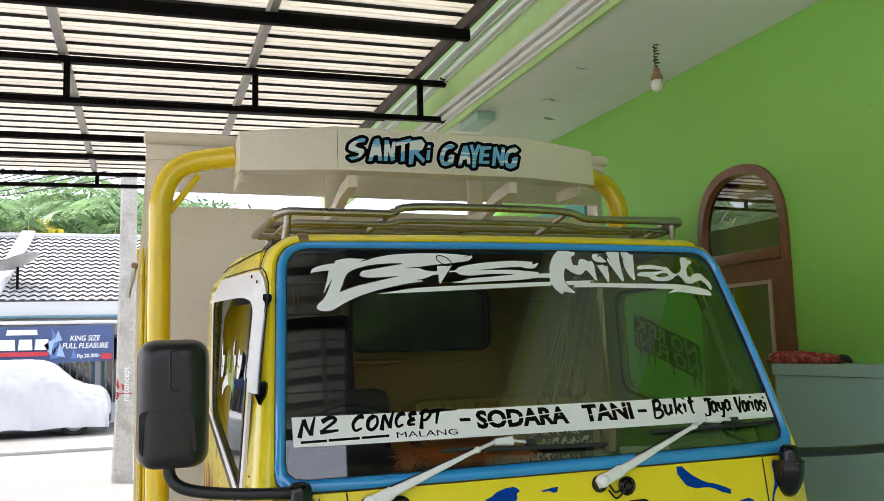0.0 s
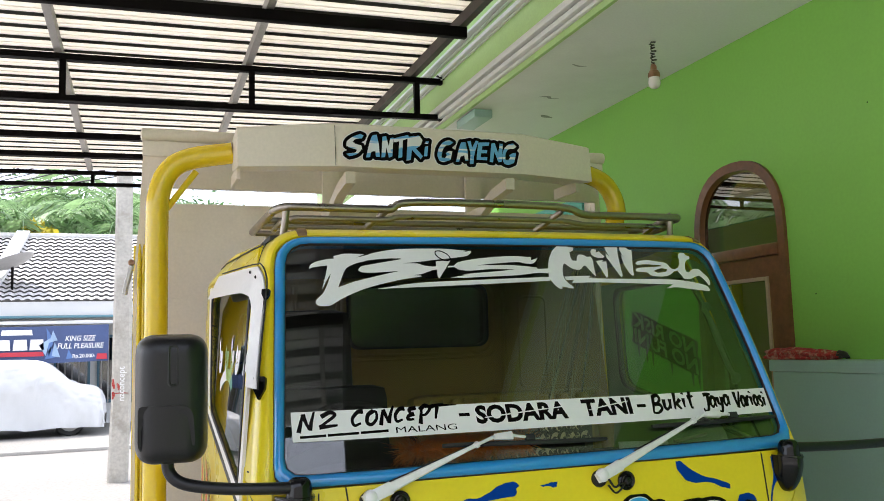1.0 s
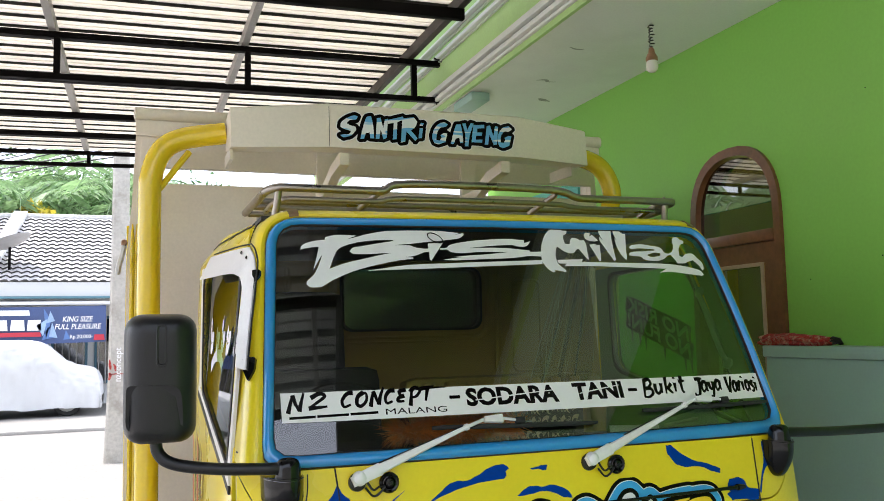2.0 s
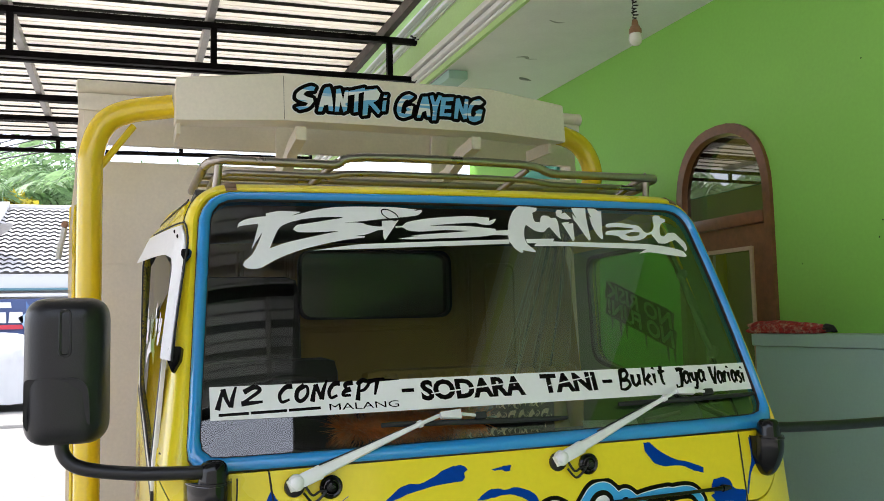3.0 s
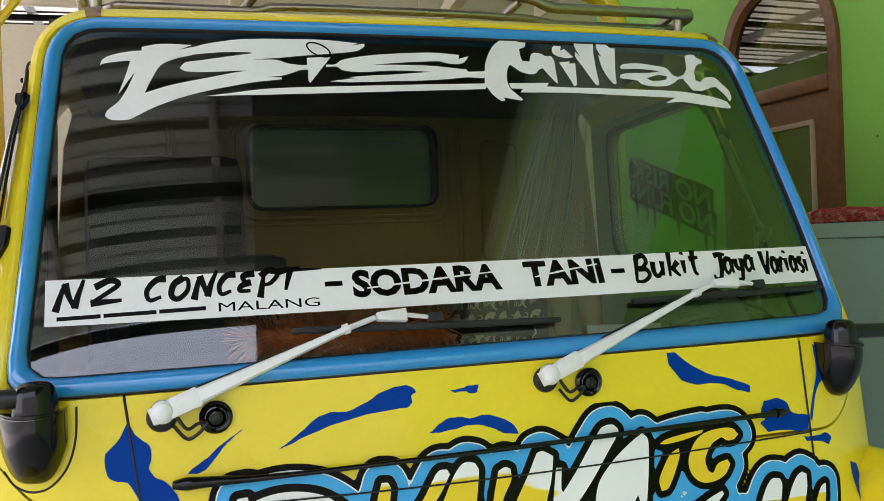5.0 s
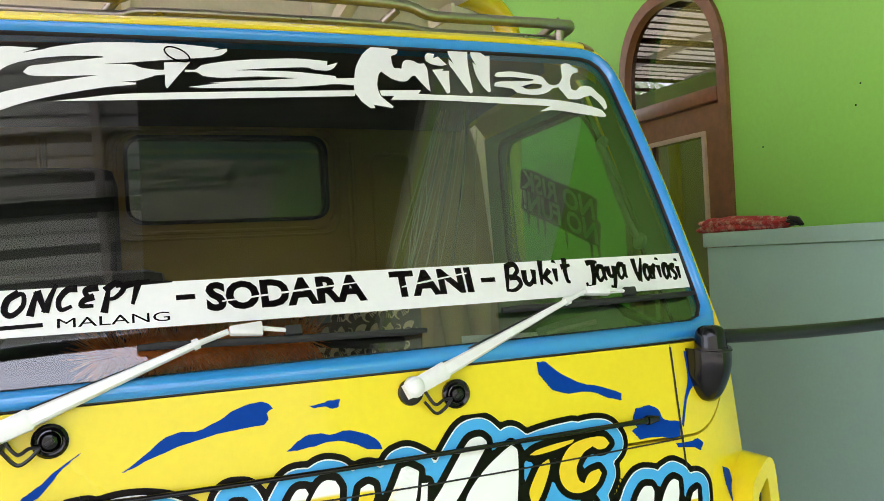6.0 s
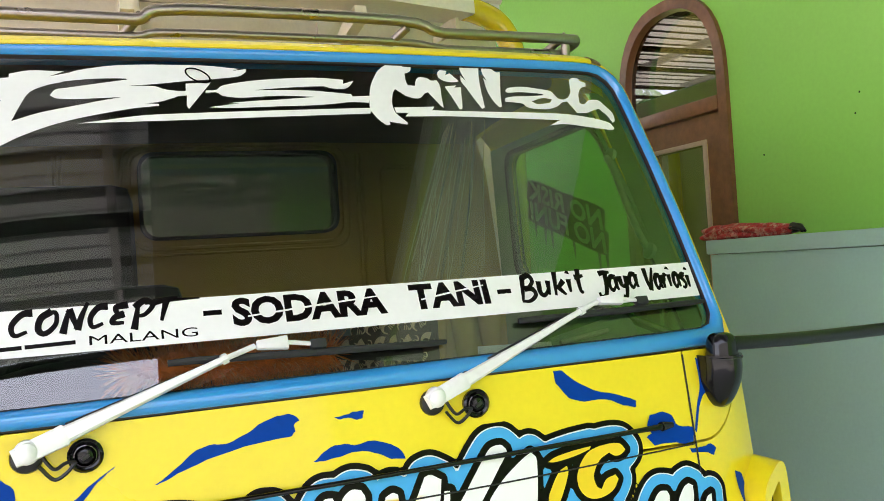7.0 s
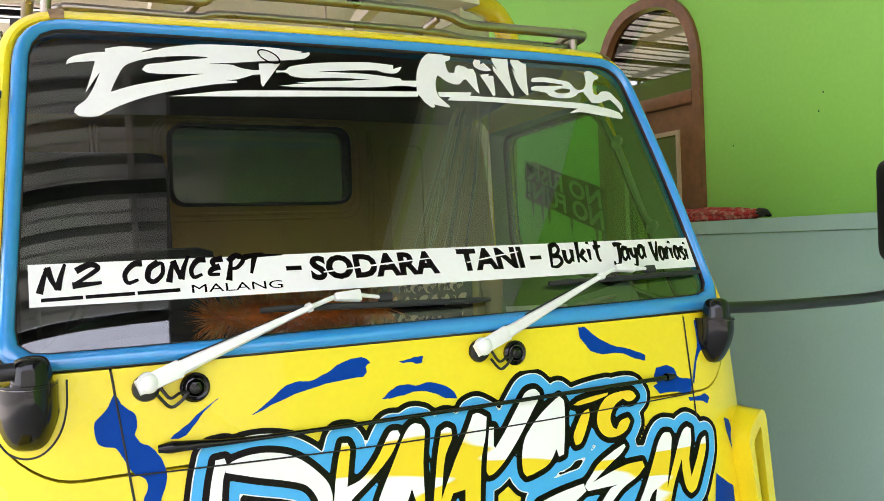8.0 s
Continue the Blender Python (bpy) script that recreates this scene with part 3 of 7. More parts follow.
# bare bulb on a curled wire
lamp = thing("hanging_bulb", "white bulb in a brown holder on a curled black wire", "bulb", (1.30, 3.70, CEIL_Z))
coil = [(1.30 + 0.012 * math.sin(k * 1.9) * (1 + 0.4 * math.sin(k * 0.7)), 3.70 + 0.012 * math.cos(k * 1.9), CEIL_Z - 0.0045 * k) for k in range(28)]
part("wire", T(coil, 0.0035, sides=6), BLACK_PLASTIC, lamp, "curled black wire")
bulb_at = Matrix.Translation((1.30, 3.70, CEIL_Z - 0.125))
part("holder", L([(0.008, 0.01), (0.014, 0.0), (0.016, -0.02), (0.022, -0.024), (0.024, -0.032), (0.028, -0.036), (0.029, -0.052), (0.026, -0.056)], bulb_at), COPPER, lamp, "brown plastic bulb holder")
part("globe", L([(0.024, -0.056), (0.028, -0.066), (0.030, -0.085), (0.026, -0.100), (0.016, -0.109), (0.004, -0.112)], bulb_at), BULB_WHITE, lamp, "white bulb")

# folded umbrella on the partition's cap
umbrella = thing("folded_umbrella", "red and cream patterned folded umbrella lying on the partition cap", "umbrella", (1.62, 3.1, LEDGE_Z))
def umbrella_fn(a, t):
    """Folded cloth: six slack pleats round the stick, flattened where it lies."""
    r = lerp_list([0.030, 0.036, 0.034, 0.037, 0.033, 0.032, 0.030, 0.027, 0.022, 0.015], t)
    ang = 2 * math.pi * a + 1.3 * t
    r *= 1 + 0.30 * abs(math.sin(3 * ang + 2.0 * math.sin(5 * t))) + 0.10 * noise.noise(Vector((6 * a, 18 * t, 0)))
    return (1.60 + r * math.cos(2 * math.pi * a) * 1.15, 3.37 - 0.39 * t + 0.01 * math.sin(6 * ang), max(LEDGE_Z + 0.001, LEDGE_Z + 0.019 + 0.72 * r * math.sin(2 * math.pi * a)))
part("canopy", G(umbrella_fn, 48, 40), RED_CLOTH, umbrella, angle=60)
part("strap", T([(1.60, 3.00, LEDGE_Z + 0.030), (1.57, 2.97, LEDGE_Z + 0.020), (1.585, 2.93, LEDGE_Z + 0.006)], 0.0025, sides=5), BLACK_PLASTIC, umbrella, "thin black closing strap")
part("tip", T([(1.60, 2.985, LEDGE_Z + 0.022), (1.60, 2.955, LEDGE_Z + 0.02), (1.60, 2.935, LEDGE_Z + 0.008)], [0.017, 0.013, 0.004]), BLACK_PLASTIC, umbrella, "black end with strap")

# ---- the truck ----
truck = thing("truck", "yellow light truck with blue-framed windscreen, white lettering and cream cargo body", "truck", (0, 3.2, 0.035))


def ws(x, z, d=0.0):
    """The windscreen's face: slightly bowed and leaning back; d metres out of it."""
    u = x / 0.72
    return (x, 2.299 + 0.457 * (z - 1.39) + 0.027 * (0.35 * u * u + 0.65 * u ** 6 if abs(u) < 1.1 else 1.6) - d, z + 0.45 * d)


def fp(x, z, d=0.0):
    """The front panel's face; its corners turn back towards the doors."""
    y = 2.282 + 0.14 * (z - 1.349)
    if abs(x) > 0.60:
        y += 0.055 * ((abs(x) - 0.60) / 0.185) ** 2.2
    return (x, y - d, z)


def half_width(z):
    return 0.785 if z < 1.37 else 0.785 - 0.055 * (z - 1.37) / 0.63


def side_w(y, z):
    """The door's half width: it swells behind the pillar, most of all under the roof, and turns in at the top."""
    k = min(1.0, max(0.0, (y - 2.42 - 0.5 * (z - 1.37)) / 0.5)) ** 0.8
    top = 1.0 - min(1.0, max(0.0, (z - 1.90) / 0.08)) ** 1.3
    swell = (0.032 + 0.026 * min(1.0, max(0.0, (z - 1.5) / 0.35))) * top
    return half_width(z) + k * swell - 0.022 * (1 - k) * max(0.0, (z - 1.55) / 0.34) ** 1.5


def flat_rows(poly, fn, d, n=40):
    """A long strip u0..u1, v0..v1 laid on a bowed face."""
    u0, u1, v0, v1 = poly
    return G(lambda s, t: fn(u0 + s * (u1 - u0), v0 + t * (v1 - v0), d), n, 1)


OUTER = [(-0.731, 1.354), (0.752, 1.358), (0.742, 1.68), (0.704, 1.976), (0.0, 1.978), (-0.683, 1.971)]
INNER = [(-0.704, 1.381), (0.727, 1.392), (0.716, 1.68), (0.678, 1.956), (0.0, 1.957), (-0.657, 1.953)]
outer_loop, inner_loop = rounded(OUTER, [0.05, 0.05, 0.15, 0.085, 0.2, 0.085], 8), rounded(INNER, [0.04, 0.04, 0.15, 0.06, 0.2, 0.06], 8)


def dense(loop, step=0.05):
    out = []
    for a, b in zip(loop, loop[1:] + loop[:1]):
        n = max(1, int((b - a).length / step))
        out += [a + (b - a) * k / n for k in range(n)]
    return out


def frame_ring(depths):
    """The windscreen's surround, rounded in section."""
    bm = bmesh.new()
    n = 160
    def at(loop, k):
        total = sum((b - a).length for a, b in zip(loop, loop[1:] + loop[:1]))
        want = total * k / n
        for a, b in zip(loop, loop[1:] + loop[:1]):
            s = (b - a).length
            if want <= s:
                return a + (b - a) * (want / max(s, 1e-9))
            want -= s
        return loop[0]
    rows = []
    for t, d in depths:
        row = []
        for k in range(n):
            p, q = at(outer_loop, k), at(inner_loop, k)
            m = p.lerp(q, t)
            row.append(bm.verts.new(ws(m.x, m.y, d)))
        rows.append(row)
    for a, b in zip(rows, rows[1:] + rows[:1]):
        for k in range(n):
            bm.faces.new((a[k], a[(k + 1) % n], b[(k + 1) % n], b[k]))
    return bm


surround = part("windscreen_frame", frame_ring([(0, -0.02)] + [(k / 9, 0.001 + 0.015 * math.sin(math.pi * (0.10 + 0.88 * k / 9)) ** 0.75) for k in range(10)] + [(1.0, -0.02)]), BLUE_FRAME, truck, "glossy sky-blue windscreen surround", angle=80)
part("frame_seal", frame_ring([(-0.06, -0.004), (-0.06, 0.0035), (0.03, 0.005), (0.03, -0.004)]), RUBBER, surround, "thin black seal round the surround")
part("gasket", frame_ring([(0.96, -0.004), (0.97, 0.005), (1.02, 0.004), (1.06, 0.0005), (1.06, -0.004)]), RUBBER, surround, "black rubber gasket")


def bowed(loop, front, back):
    """A bowed pane inside a loop, cut in columns."""
    bm = bmesh.new()
    xs = sorted({round(p.x, 4) for p in loop})
    def span(x):
        zs = []
        for a, b in zip(loop, loop[1:] + loop[:1]):
            lo, hi = min(a.x, b.x), max(a.x, b.x)
            if lo - 1e-4 <= x <= hi + 1e-4:
                zs += [a.y, b.y] if hi - lo < 1e-5 else [a.y + (b.y - a.y) * (x - a.x) / (b.x - a.x)]
        return min(zs), max(zs)
    rows = []
    for x in xs:
        z0, z1 = span(x)
        rows.append([[bm.verts.new(ws(x, z0 + (z1 - z0) * j / 10, d)) for j in range(11)] for d in (front, back)])
    for a, b in zip(rows, rows[1:]):
        for j in range(10):
            for side in (0, 1):
                bm.faces.new((a[side][j], b[side][j], b[side][j + 1], a[side][j + 1]))
        for j in (0, 10):
            bm.faces.new((a[0][j], b[0][j], b[1][j], a[1][j]))
    return bm


windscreen = part("windscreen", bowed(dense(rounded([(-0.713, 1.372), (0.736, 1.383), (0.725, 1.68), (0.687, 1.966), (-0.666, 1.966)], [0.045, 0.045, 0.15, 0.065, 0.065], 8)), 0.0, -0.005), WINDSHIELD, truck, "dark tinted windscreen glass")
glaze(windscreen, (0, -0.9, 0.42))

# white brush lettering along the windscreen's top
script_lifts = iter(range(100))


def script(outline, *holes):
    part("script_letter", decal([drawn(outline)] + [drawn(h) for h in holes], ws, 0.0012 + 0.00006 * next(script_lifts)), WHITE_VINYL, lettering)


lettering = part("windscreen_lettering", decal([drawn([(-0.150, 1.8935), (-0.131, 1.8935), (-0.131, 1.8965), (-0.150, 1.8965)])], ws, 0.0010), WHITE_VINYL, truck, "white brush-style lettering reading Bismillah")
script([(-0.601, 1.882), (-0.597, 1.894), (-0.583, 1.903), (-0.556, 1.91), (-0.532, 1.913), (-0.532, 1.92), (-0.5, 1.927), (-0.446, 1.926), (-0.47, 1.916), (-0.437, 1.924), (-0.446, 1.907), (-0.471, 1.9), (-0.5, 1.886), (-0.516, 1.86), (-0.529, 1.832), (-0.487, 1.847), (-0.43, 1.861), (-0.363, 1.876), (-0.341, 1.878), (-0.269, 1.877), (-0.293, 1.869), (-0.318, 1.866), (-0.295, 1.865), (-0.294, 1.862), (-0.306, 1.86), (-0.344, 1.855), (-0.418, 1.839), (-0.472, 1.823), (-0.517, 1.804), (-0.553, 1.784), (-0.565, 1.782), (-0.584, 1.783), (-0.593, 1.79), (-0.589, 1.8), (-0.572, 1.815), (-0.562, 1.831), (-0.554, 1.847), (-0.544, 1.871), (-0.557, 1.852), (-0.571, 1.829), (-0.571, 1.831), (-0.561, 1.86), (-0.552, 1.89), (-0.552, 1.893), (-0.577, 1.89), (-0.597, 1.886)])
script([(-0.437, 1.924), (-0.4, 1.934), (-0.363, 1.94), (-0.313, 1.943), (-0.255, 1.944), (-0.207, 1.944), (-0.146, 1.939), (-0.159, 1.934), (-0.133, 1.939), (-0.134, 1.933), (-0.149, 1.923), (-0.197, 1.916), (-0.244, 1.911), (-0.299, 1.904), (-0.343, 1.9), (-0.3, 1.9), (-0.282, 1.894), (-0.259, 1.891), (-0.247, 1.891), (-0.248, 1.882), (-0.262, 1.88), (-0.269, 1.877), (-0.341, 1.877), (-0.363, 1.877), (-0.428, 1.873), (-0.46, 1.874), (-0.47, 1.88), (-0.46, 1.891), (-0.44, 1.895), (-0.396, 1.903), (-0.344, 1.912), (-0.347, 1.914), (-0.395, 1.913), (-0.446, 1.907)])
script([(-0.245, 1.906), (-0.2, 1.909), (-0.206, 1.902), (-0.244, 1.855), (-0.247, 1.863), (-0.245, 1.882), (-0.25, 1.882), (-0.249, 1.891), (-0.246, 1.892)])
script([(-0.193, 1.894), (-0.181, 1.903), (-0.147, 1.911), (-0.095, 1.918), (-0.007, 1.924), (0.052, 1.921), (0.05, 1.912), (0.072, 1.919), (0.062, 1.907), (0.049, 1.901), (0.024, 1.902), (0.01, 1.906), (-0.055, 1.902), (-0.123, 1.895), (-0.078, 1.896), (-0.013, 1.896), (0.062, 1.89), (0.064, 1.885), (0.099, 1.887), (0.095, 1.872), (0.058, 1.873), (0.026, 1.869), (-0.02, 1.865), (-0.085, 1.862), (-0.169, 1.858), (-0.209, 1.859), (-0.172, 1.865), (-0.153, 1.867), (-0.174, 1.868), (-0.125, 1.873), (-0.082, 1.876), (-0.011, 1.883), (-0.081, 1.884), (-0.149, 1.879), (-0.181, 1.882), (-0.192, 1.889), (-0.212, 1.888), (-0.211, 1.893)])
script([(-0.428, 1.827), (-0.375, 1.835), (-0.327, 1.842), (-0.27, 1.846), (-0.087, 1.854), (0.096, 1.861), (0.093, 1.849), (-0.089, 1.841), (-0.271, 1.833), (-0.376, 1.829)])
script([(0.139, 1.952), (0.15, 1.958), (0.187, 1.96), (0.181, 1.954), (0.2, 1.953), (0.196, 1.944), (0.183, 1.938), (0.182, 1.922), (0.184, 1.912), (0.199, 1.911), (0.205, 1.925), (0.214, 1.931), (0.229, 1.929), (0.237, 1.924), (0.25, 1.925), (0.254, 1.912), (0.251, 1.885), (0.25, 1.863), (0.244, 1.868), (0.233, 1.884), (0.224, 1.897), (0.216, 1.894), (0.206, 1.885), (0.193, 1.883), (0.175, 1.888), (0.163, 1.897), (0.155, 1.903), (0.148, 1.893), (0.142, 1.872), (0.143, 1.856), (0.146, 1.849), (0.166, 1.829), (0.163, 1.826), (0.127, 1.832), (0.129, 1.826), (0.12, 1.825), (0.105, 1.838), (0.1, 1.847), (0.094, 1.858), (0.099, 1.888), (0.107, 1.912), (0.124, 1.939)])
script([(0.255, 1.941), (0.262, 1.949), (0.277, 1.947), (0.272, 1.937), (0.283, 1.942), (0.299, 1.924), (0.285, 1.921), (0.265, 1.924), (0.255, 1.931)])
script([(0.264, 1.911), (0.29, 1.914), (0.285, 1.909), (0.3, 1.91), (0.297, 1.895), (0.291, 1.863), (0.284, 1.859), (0.277, 1.879)])
script([(0.308, 1.957), (0.339, 1.961), (0.34, 1.956), (0.353, 1.958), (0.347, 1.932), (0.344, 1.902), (0.342, 1.865), (0.335, 1.861), (0.324, 1.882), (0.312, 1.908), (0.304, 1.924), (0.306, 1.937), (0.315, 1.925), (0.308, 1.947)])
script([(0.359, 1.957), (0.38, 1.956), (0.391, 1.948), (0.401, 1.948), (0.395, 1.925), (0.387, 1.895), (0.382, 1.867), (0.376, 1.865), (0.366, 1.879), (0.358, 1.903), (0.357, 1.933), (0.364, 1.926), (0.358, 1.945)])
script([(0.4, 1.904), (0.409, 1.911), (0.444, 1.915), (0.482, 1.911), (0.512, 1.906), (0.524, 1.89), (0.537, 1.887), (0.551, 1.892), (0.551, 1.883), (0.532, 1.88), (0.52, 1.872), (0.496, 1.864), (0.464, 1.863), (0.441, 1.867), (0.433, 1.875), (0.393, 1.879), (0.396, 1.887), (0.413, 1.891), (0.458, 1.893), (0.489, 1.896), (0.489, 1.899), (0.439, 1.902), (0.405, 1.9)], [(0.457, 1.881), (0.486, 1.889), (0.508, 1.887), (0.502, 1.879), (0.469, 1.875)])
script([(0.548, 1.888), (0.562, 1.905), (0.566, 1.921), (0.569, 1.934), (0.58, 1.941), (0.595, 1.94), (0.598, 1.934), (0.611, 1.93), (0.609, 1.922), (0.592, 1.915), (0.581, 1.899), (0.577, 1.88), (0.588, 1.877), (0.604, 1.887), (0.63, 1.888), (0.644, 1.874), (0.657, 1.859), (0.657, 1.841), (0.649, 1.834), (0.64, 1.851), (0.624, 1.867), (0.607, 1.863), (0.585, 1.856), (0.561, 1.856), (0.554, 1.869), (0.547, 1.88)])
script([(0.144, 1.862), (0.23, 1.865), (0.223, 1.857), (0.265, 1.856), (0.39, 1.855), (0.524, 1.853), (0.593, 1.845), (0.639, 1.834), (0.648, 1.82), (0.638, 1.817), (0.578, 1.823), (0.521, 1.829), (0.482, 1.825), (0.512, 1.838), (0.385, 1.841), (0.262, 1.844), (0.163, 1.843), (0.172, 1.851), (0.146, 1.851)])
ring_pts = [(-0.222 + 0.021 * math.cos(a), 1.922 + 0.0125 * math.sin(a) - 0.0075 * math.cos(a), 0.0015) for a in [2 * math.pi * k / 20 for k in range(21)]]
part("lettering_ring", ribbon(bmesh.new(), ring_pts, ws, 0.003, n=2), BLACK_VINYL, lettering, "thin black ring over the letter dot")
band = part("windscreen_band", flat_rows((-0.679, 0.718, 1.4535, 1.5215), ws, 0.0014), WHITE_VINYL, truck, "white sticker band with black lettering")
D2 = 0.0020
def word(kind, *args, **kw):
    bm = bmesh.new()
    if kind == "dash":
        ribbon(bm, *args, **kw)
    else:
        letters(bm, kind, *args, **kw)
    part("band_word", bm, BLACK_VINYL, band, "black printed word")
def scrawl(x, z, w, h, *strokes):
    """One brush-written letter; strokes are points of a unit box that leans to the right."""
    bm = bmesh.new()
    for i, st in enumerate(strokes):
        n = len(st) - 1
        ribbon(bm, [(x + w * (a + 0.25 * b), z + h * b, 0.0056 - 0.003 * k / n) for k, (a, b) in enumerate(st)], ws, D2 + 0.00005 * i, n=5)
    part("band_letter", bm, BLACK_VINYL, band, "black brush-written letter")
scrawl(-0.664, 1.474, 0.036, 0.044, [(0.0, 0.0), (0.06, 0.5), (0.12, 0.95)], [(0.12, 0.95), (0.4, 0.5), (0.72, 0.1)], [(0.72, 0.1), (0.76, 0.55), (0.85, 1.05)])
scrawl(-0.617, 1.484, 0.046, 0.032, [(0.0, 0.75), (0.4, 1.05), (0.72, 0.85), (0.4, 0.4), (0.05, 0.02)], [(0.05, 0.02), (0.5, 0.05), (1.0, 0.10)])
scrawl(-0.536, 1.484, 0.032, 0.034, [(0.75, 0.95), (0.3, 0.9), (-0.02, 0.45), (0.2, 0.02), (0.7, 0.15)])
scrawl(-0.502, 1.484, 0.032, 0.033, [(0.5, 1.0), (0.1, 0.7), (0.1, 0.2), (0.45, 0.02), (0.8, 0.4), (0.7, 0.9), (0.4, 0.95)])
scrawl(-0.464, 1.482, 0.030, 0.040, [(0.0, 0.0), (0.05, 0.5), (0.1, 0.9)], [(0.1, 0.9), (0.4, 0.5), (0.65, 0.1)], [(0.65, 0.1), (0.75, 0.6), (0.95, 1.1)])
scrawl(-0.428, 1.488, 0.028, 0.032, [(0.8, 0.95), (0.3, 0.9), (0.0, 0.45), (0.2, 0.02), (0.7, 0.15)])
scrawl(-0.397, 1.490, 0.024, 0.030, [(0.9, 0.95), (0.2, 0.85), (0.35, 0.55), (0.75, 0.5)], [(0.75, 0.5), (0.2, 0.35), (0.1, 0.08), (0.8, 0.05)])
scrawl(-0.366, 1.480, 0.028, 0.044, [(0.1, 0.0), (0.15, 0.5), (0.2, 0.9)], [(0.0, 0.75), (0.5, 0.98), (0.95, 0.8), (0.6, 0.5), (0.2, 0.45)])
scrawl(-0.330, 1.490, 0.030, 0.034, [(-0.3, 0.85), (0.3, 0.95), (0.9, 1.0)], [(0.35, 0.95), (0.3, 0.5), (0.25, 0.0)])
word("dash", [(-0.345, 1.518, 0.002), (-0.31, 1.521, 0.003), (-0.262, 1.521, 0.001)], ws, D2)
word("MALANG", -0.428, -0.270, 1.462, 1.476, ws, D2)
for k, (a, b) in enumerate([(-0.662, -0.600), (-0.596, -0.520), (-0.516, -0.447)]):
    word("dash", [(a, 1.4635 + 0.0018 * k, 0.0030), (b, 1.465 + 0.0018 * k, 0.0030)], ws, D2, n=1)
word("dash", [(-0.259, 1.496, 0.004), (-0.230, 1.496, 0.004)], ws, D2, n=3)
word("SODARA", -0.211, 0.042, 1.474, 1.514, ws, D2, offset=0.045)
word("TANI", 0.094, 0.240, 1.476, 1.515, ws, D2, offset=0.045)
word("dash", [(0.260, 1.493, 0.004), (0.288, 1.493, 0.004)], ws, D2, n=3)
LETTER_FORMS = {}
LETTER_FORMS["B"] = [[(0.1, 1.0), (0.08, 0.5), (0.05, 0.0)], [(0.0, 0.95), (0.5, 1.05), (0.75, 0.8), (0.5, 0.58), (0.2, 0.52)], [(0.2, 0.52), (0.7, 0.48), (0.9, 0.22), (0.5, 0.0), (0.0, 0.02)]]
LETTER_FORMS["u"] = [[(0.05, 0.6), (0.1, 0.15), (0.4, 0.0), (0.75, 0.2), (0.8, 0.6)], [(0.8, 0.6), (0.82, 0.3), (0.85, 0.0)]]
LETTER_FORMS["k"] = [[(0.1, 1.0), (0.08, 0.5), (0.05, 0.0)], [(0.8, 0.6), (0.4, 0.38), (0.12, 0.3)], [(0.3, 0.35), (0.6, 0.15), (0.9, 0.0)]]
LETTER_FORMS["i"] = [[(0.3, 0.55), (0.3, 0.25), (0.3, 0.0)], [(0.28, 0.78), (0.32, 0.84), (0.36, 0.9)]]
LETTER_FORMS["t"] = [[(0.4, 1.0), (0.35, 0.5), (0.45, 0.05), (0.7, 0.0)], [(0.0, 0.65), (0.4, 0.66), (0.85, 0.7)]]
LETTER_FORMS["J"] = [[(0.1, 0.95), (0.5, 1.0), (0.95, 0.98)], [(0.6, 0.98), (0.6, 0.4), (0.45, 0.0), (0.1, -0.02), (0.0, 0.15)]]
LETTER_FORMS["a"] = [[(0.8, 0.55), (0.3, 0.6), (0.05, 0.3), (0.3, 0.0), (0.75, 0.2)], [(0.8, 0.6), (0.8, 0.2), (0.95, 0.0)]]
LETTER_FORMS["y"] = [[(0.05, 0.6), (0.15, 0.25), (0.45, 0.15), (0.75, 0.3)], [(0.8, 0.6), (0.75, 0.1), (0.5, -0.3), (0.1, -0.25)]]
LETTER_FORMS["V"] = [[(0.0, 1.0), (0.15, 0.4), (0.35, 0.0)], [(0.35, 0.0), (0.6, 0.5), (0.85, 1.0)]]
LETTER_FORMS["r"] = [[(0.1, 0.6), (0.1, 0.3), (0.08, 0.0)], [(0.12, 0.35), (0.4, 0.6), (0.75, 0.55)]]
LETTER_FORMS["s"] = [[(0.8, 0.55), (0.35, 0.6), (0.15, 0.45), (0.5, 0.3), (0.75, 0.15), (0.4, 0.0), (0.05, 0.05)]]
for letter, x, z, w in (("B", 0.306, 1.472, 0.032), ("u", 0.344, 1.480, 0.026), ("k", 0.378, 1.478, 0.026), ("i", 0.408, 1.482, 0.014), ("t", 0.424, 1.480, 0.024),
                        ("J", 0.474, 1.470, 0.030), ("a", 0.500, 1.478, 0.022), ("y", 0.526, 1.478, 0.020), ("a", 0.549, 1.480, 0.021),
                        ("V", 0.588, 1.472, 0.024), ("a", 0.611, 1.474, 0.018), ("r", 0.632, 1.474, 0.016), ("i", 0.647, 1.476, 0.011), ("a", 0.659, 1.474, 0.018), ("s", 0.680, 1.472, 0.015), ("i", 0.696, 1.472, 0.011)):
    scrawl(x, z, w, 0.044, *LETTER_FORMS[letter])
cuts = bmesh.new()
for a, b, z in ((-0.19, 0.045, 1.486), (0.11, 0.235, 1.49)):
    ribbon(cuts, [(a, z, 0.0012), ((a + b) / 2, z + 0.009, 0.0015), (b, z + 0.017, 0.0010)], ws, 0.0024)
part("lettering_cut", cuts, WHITE_VINYL, band, "white slash through the block letters")

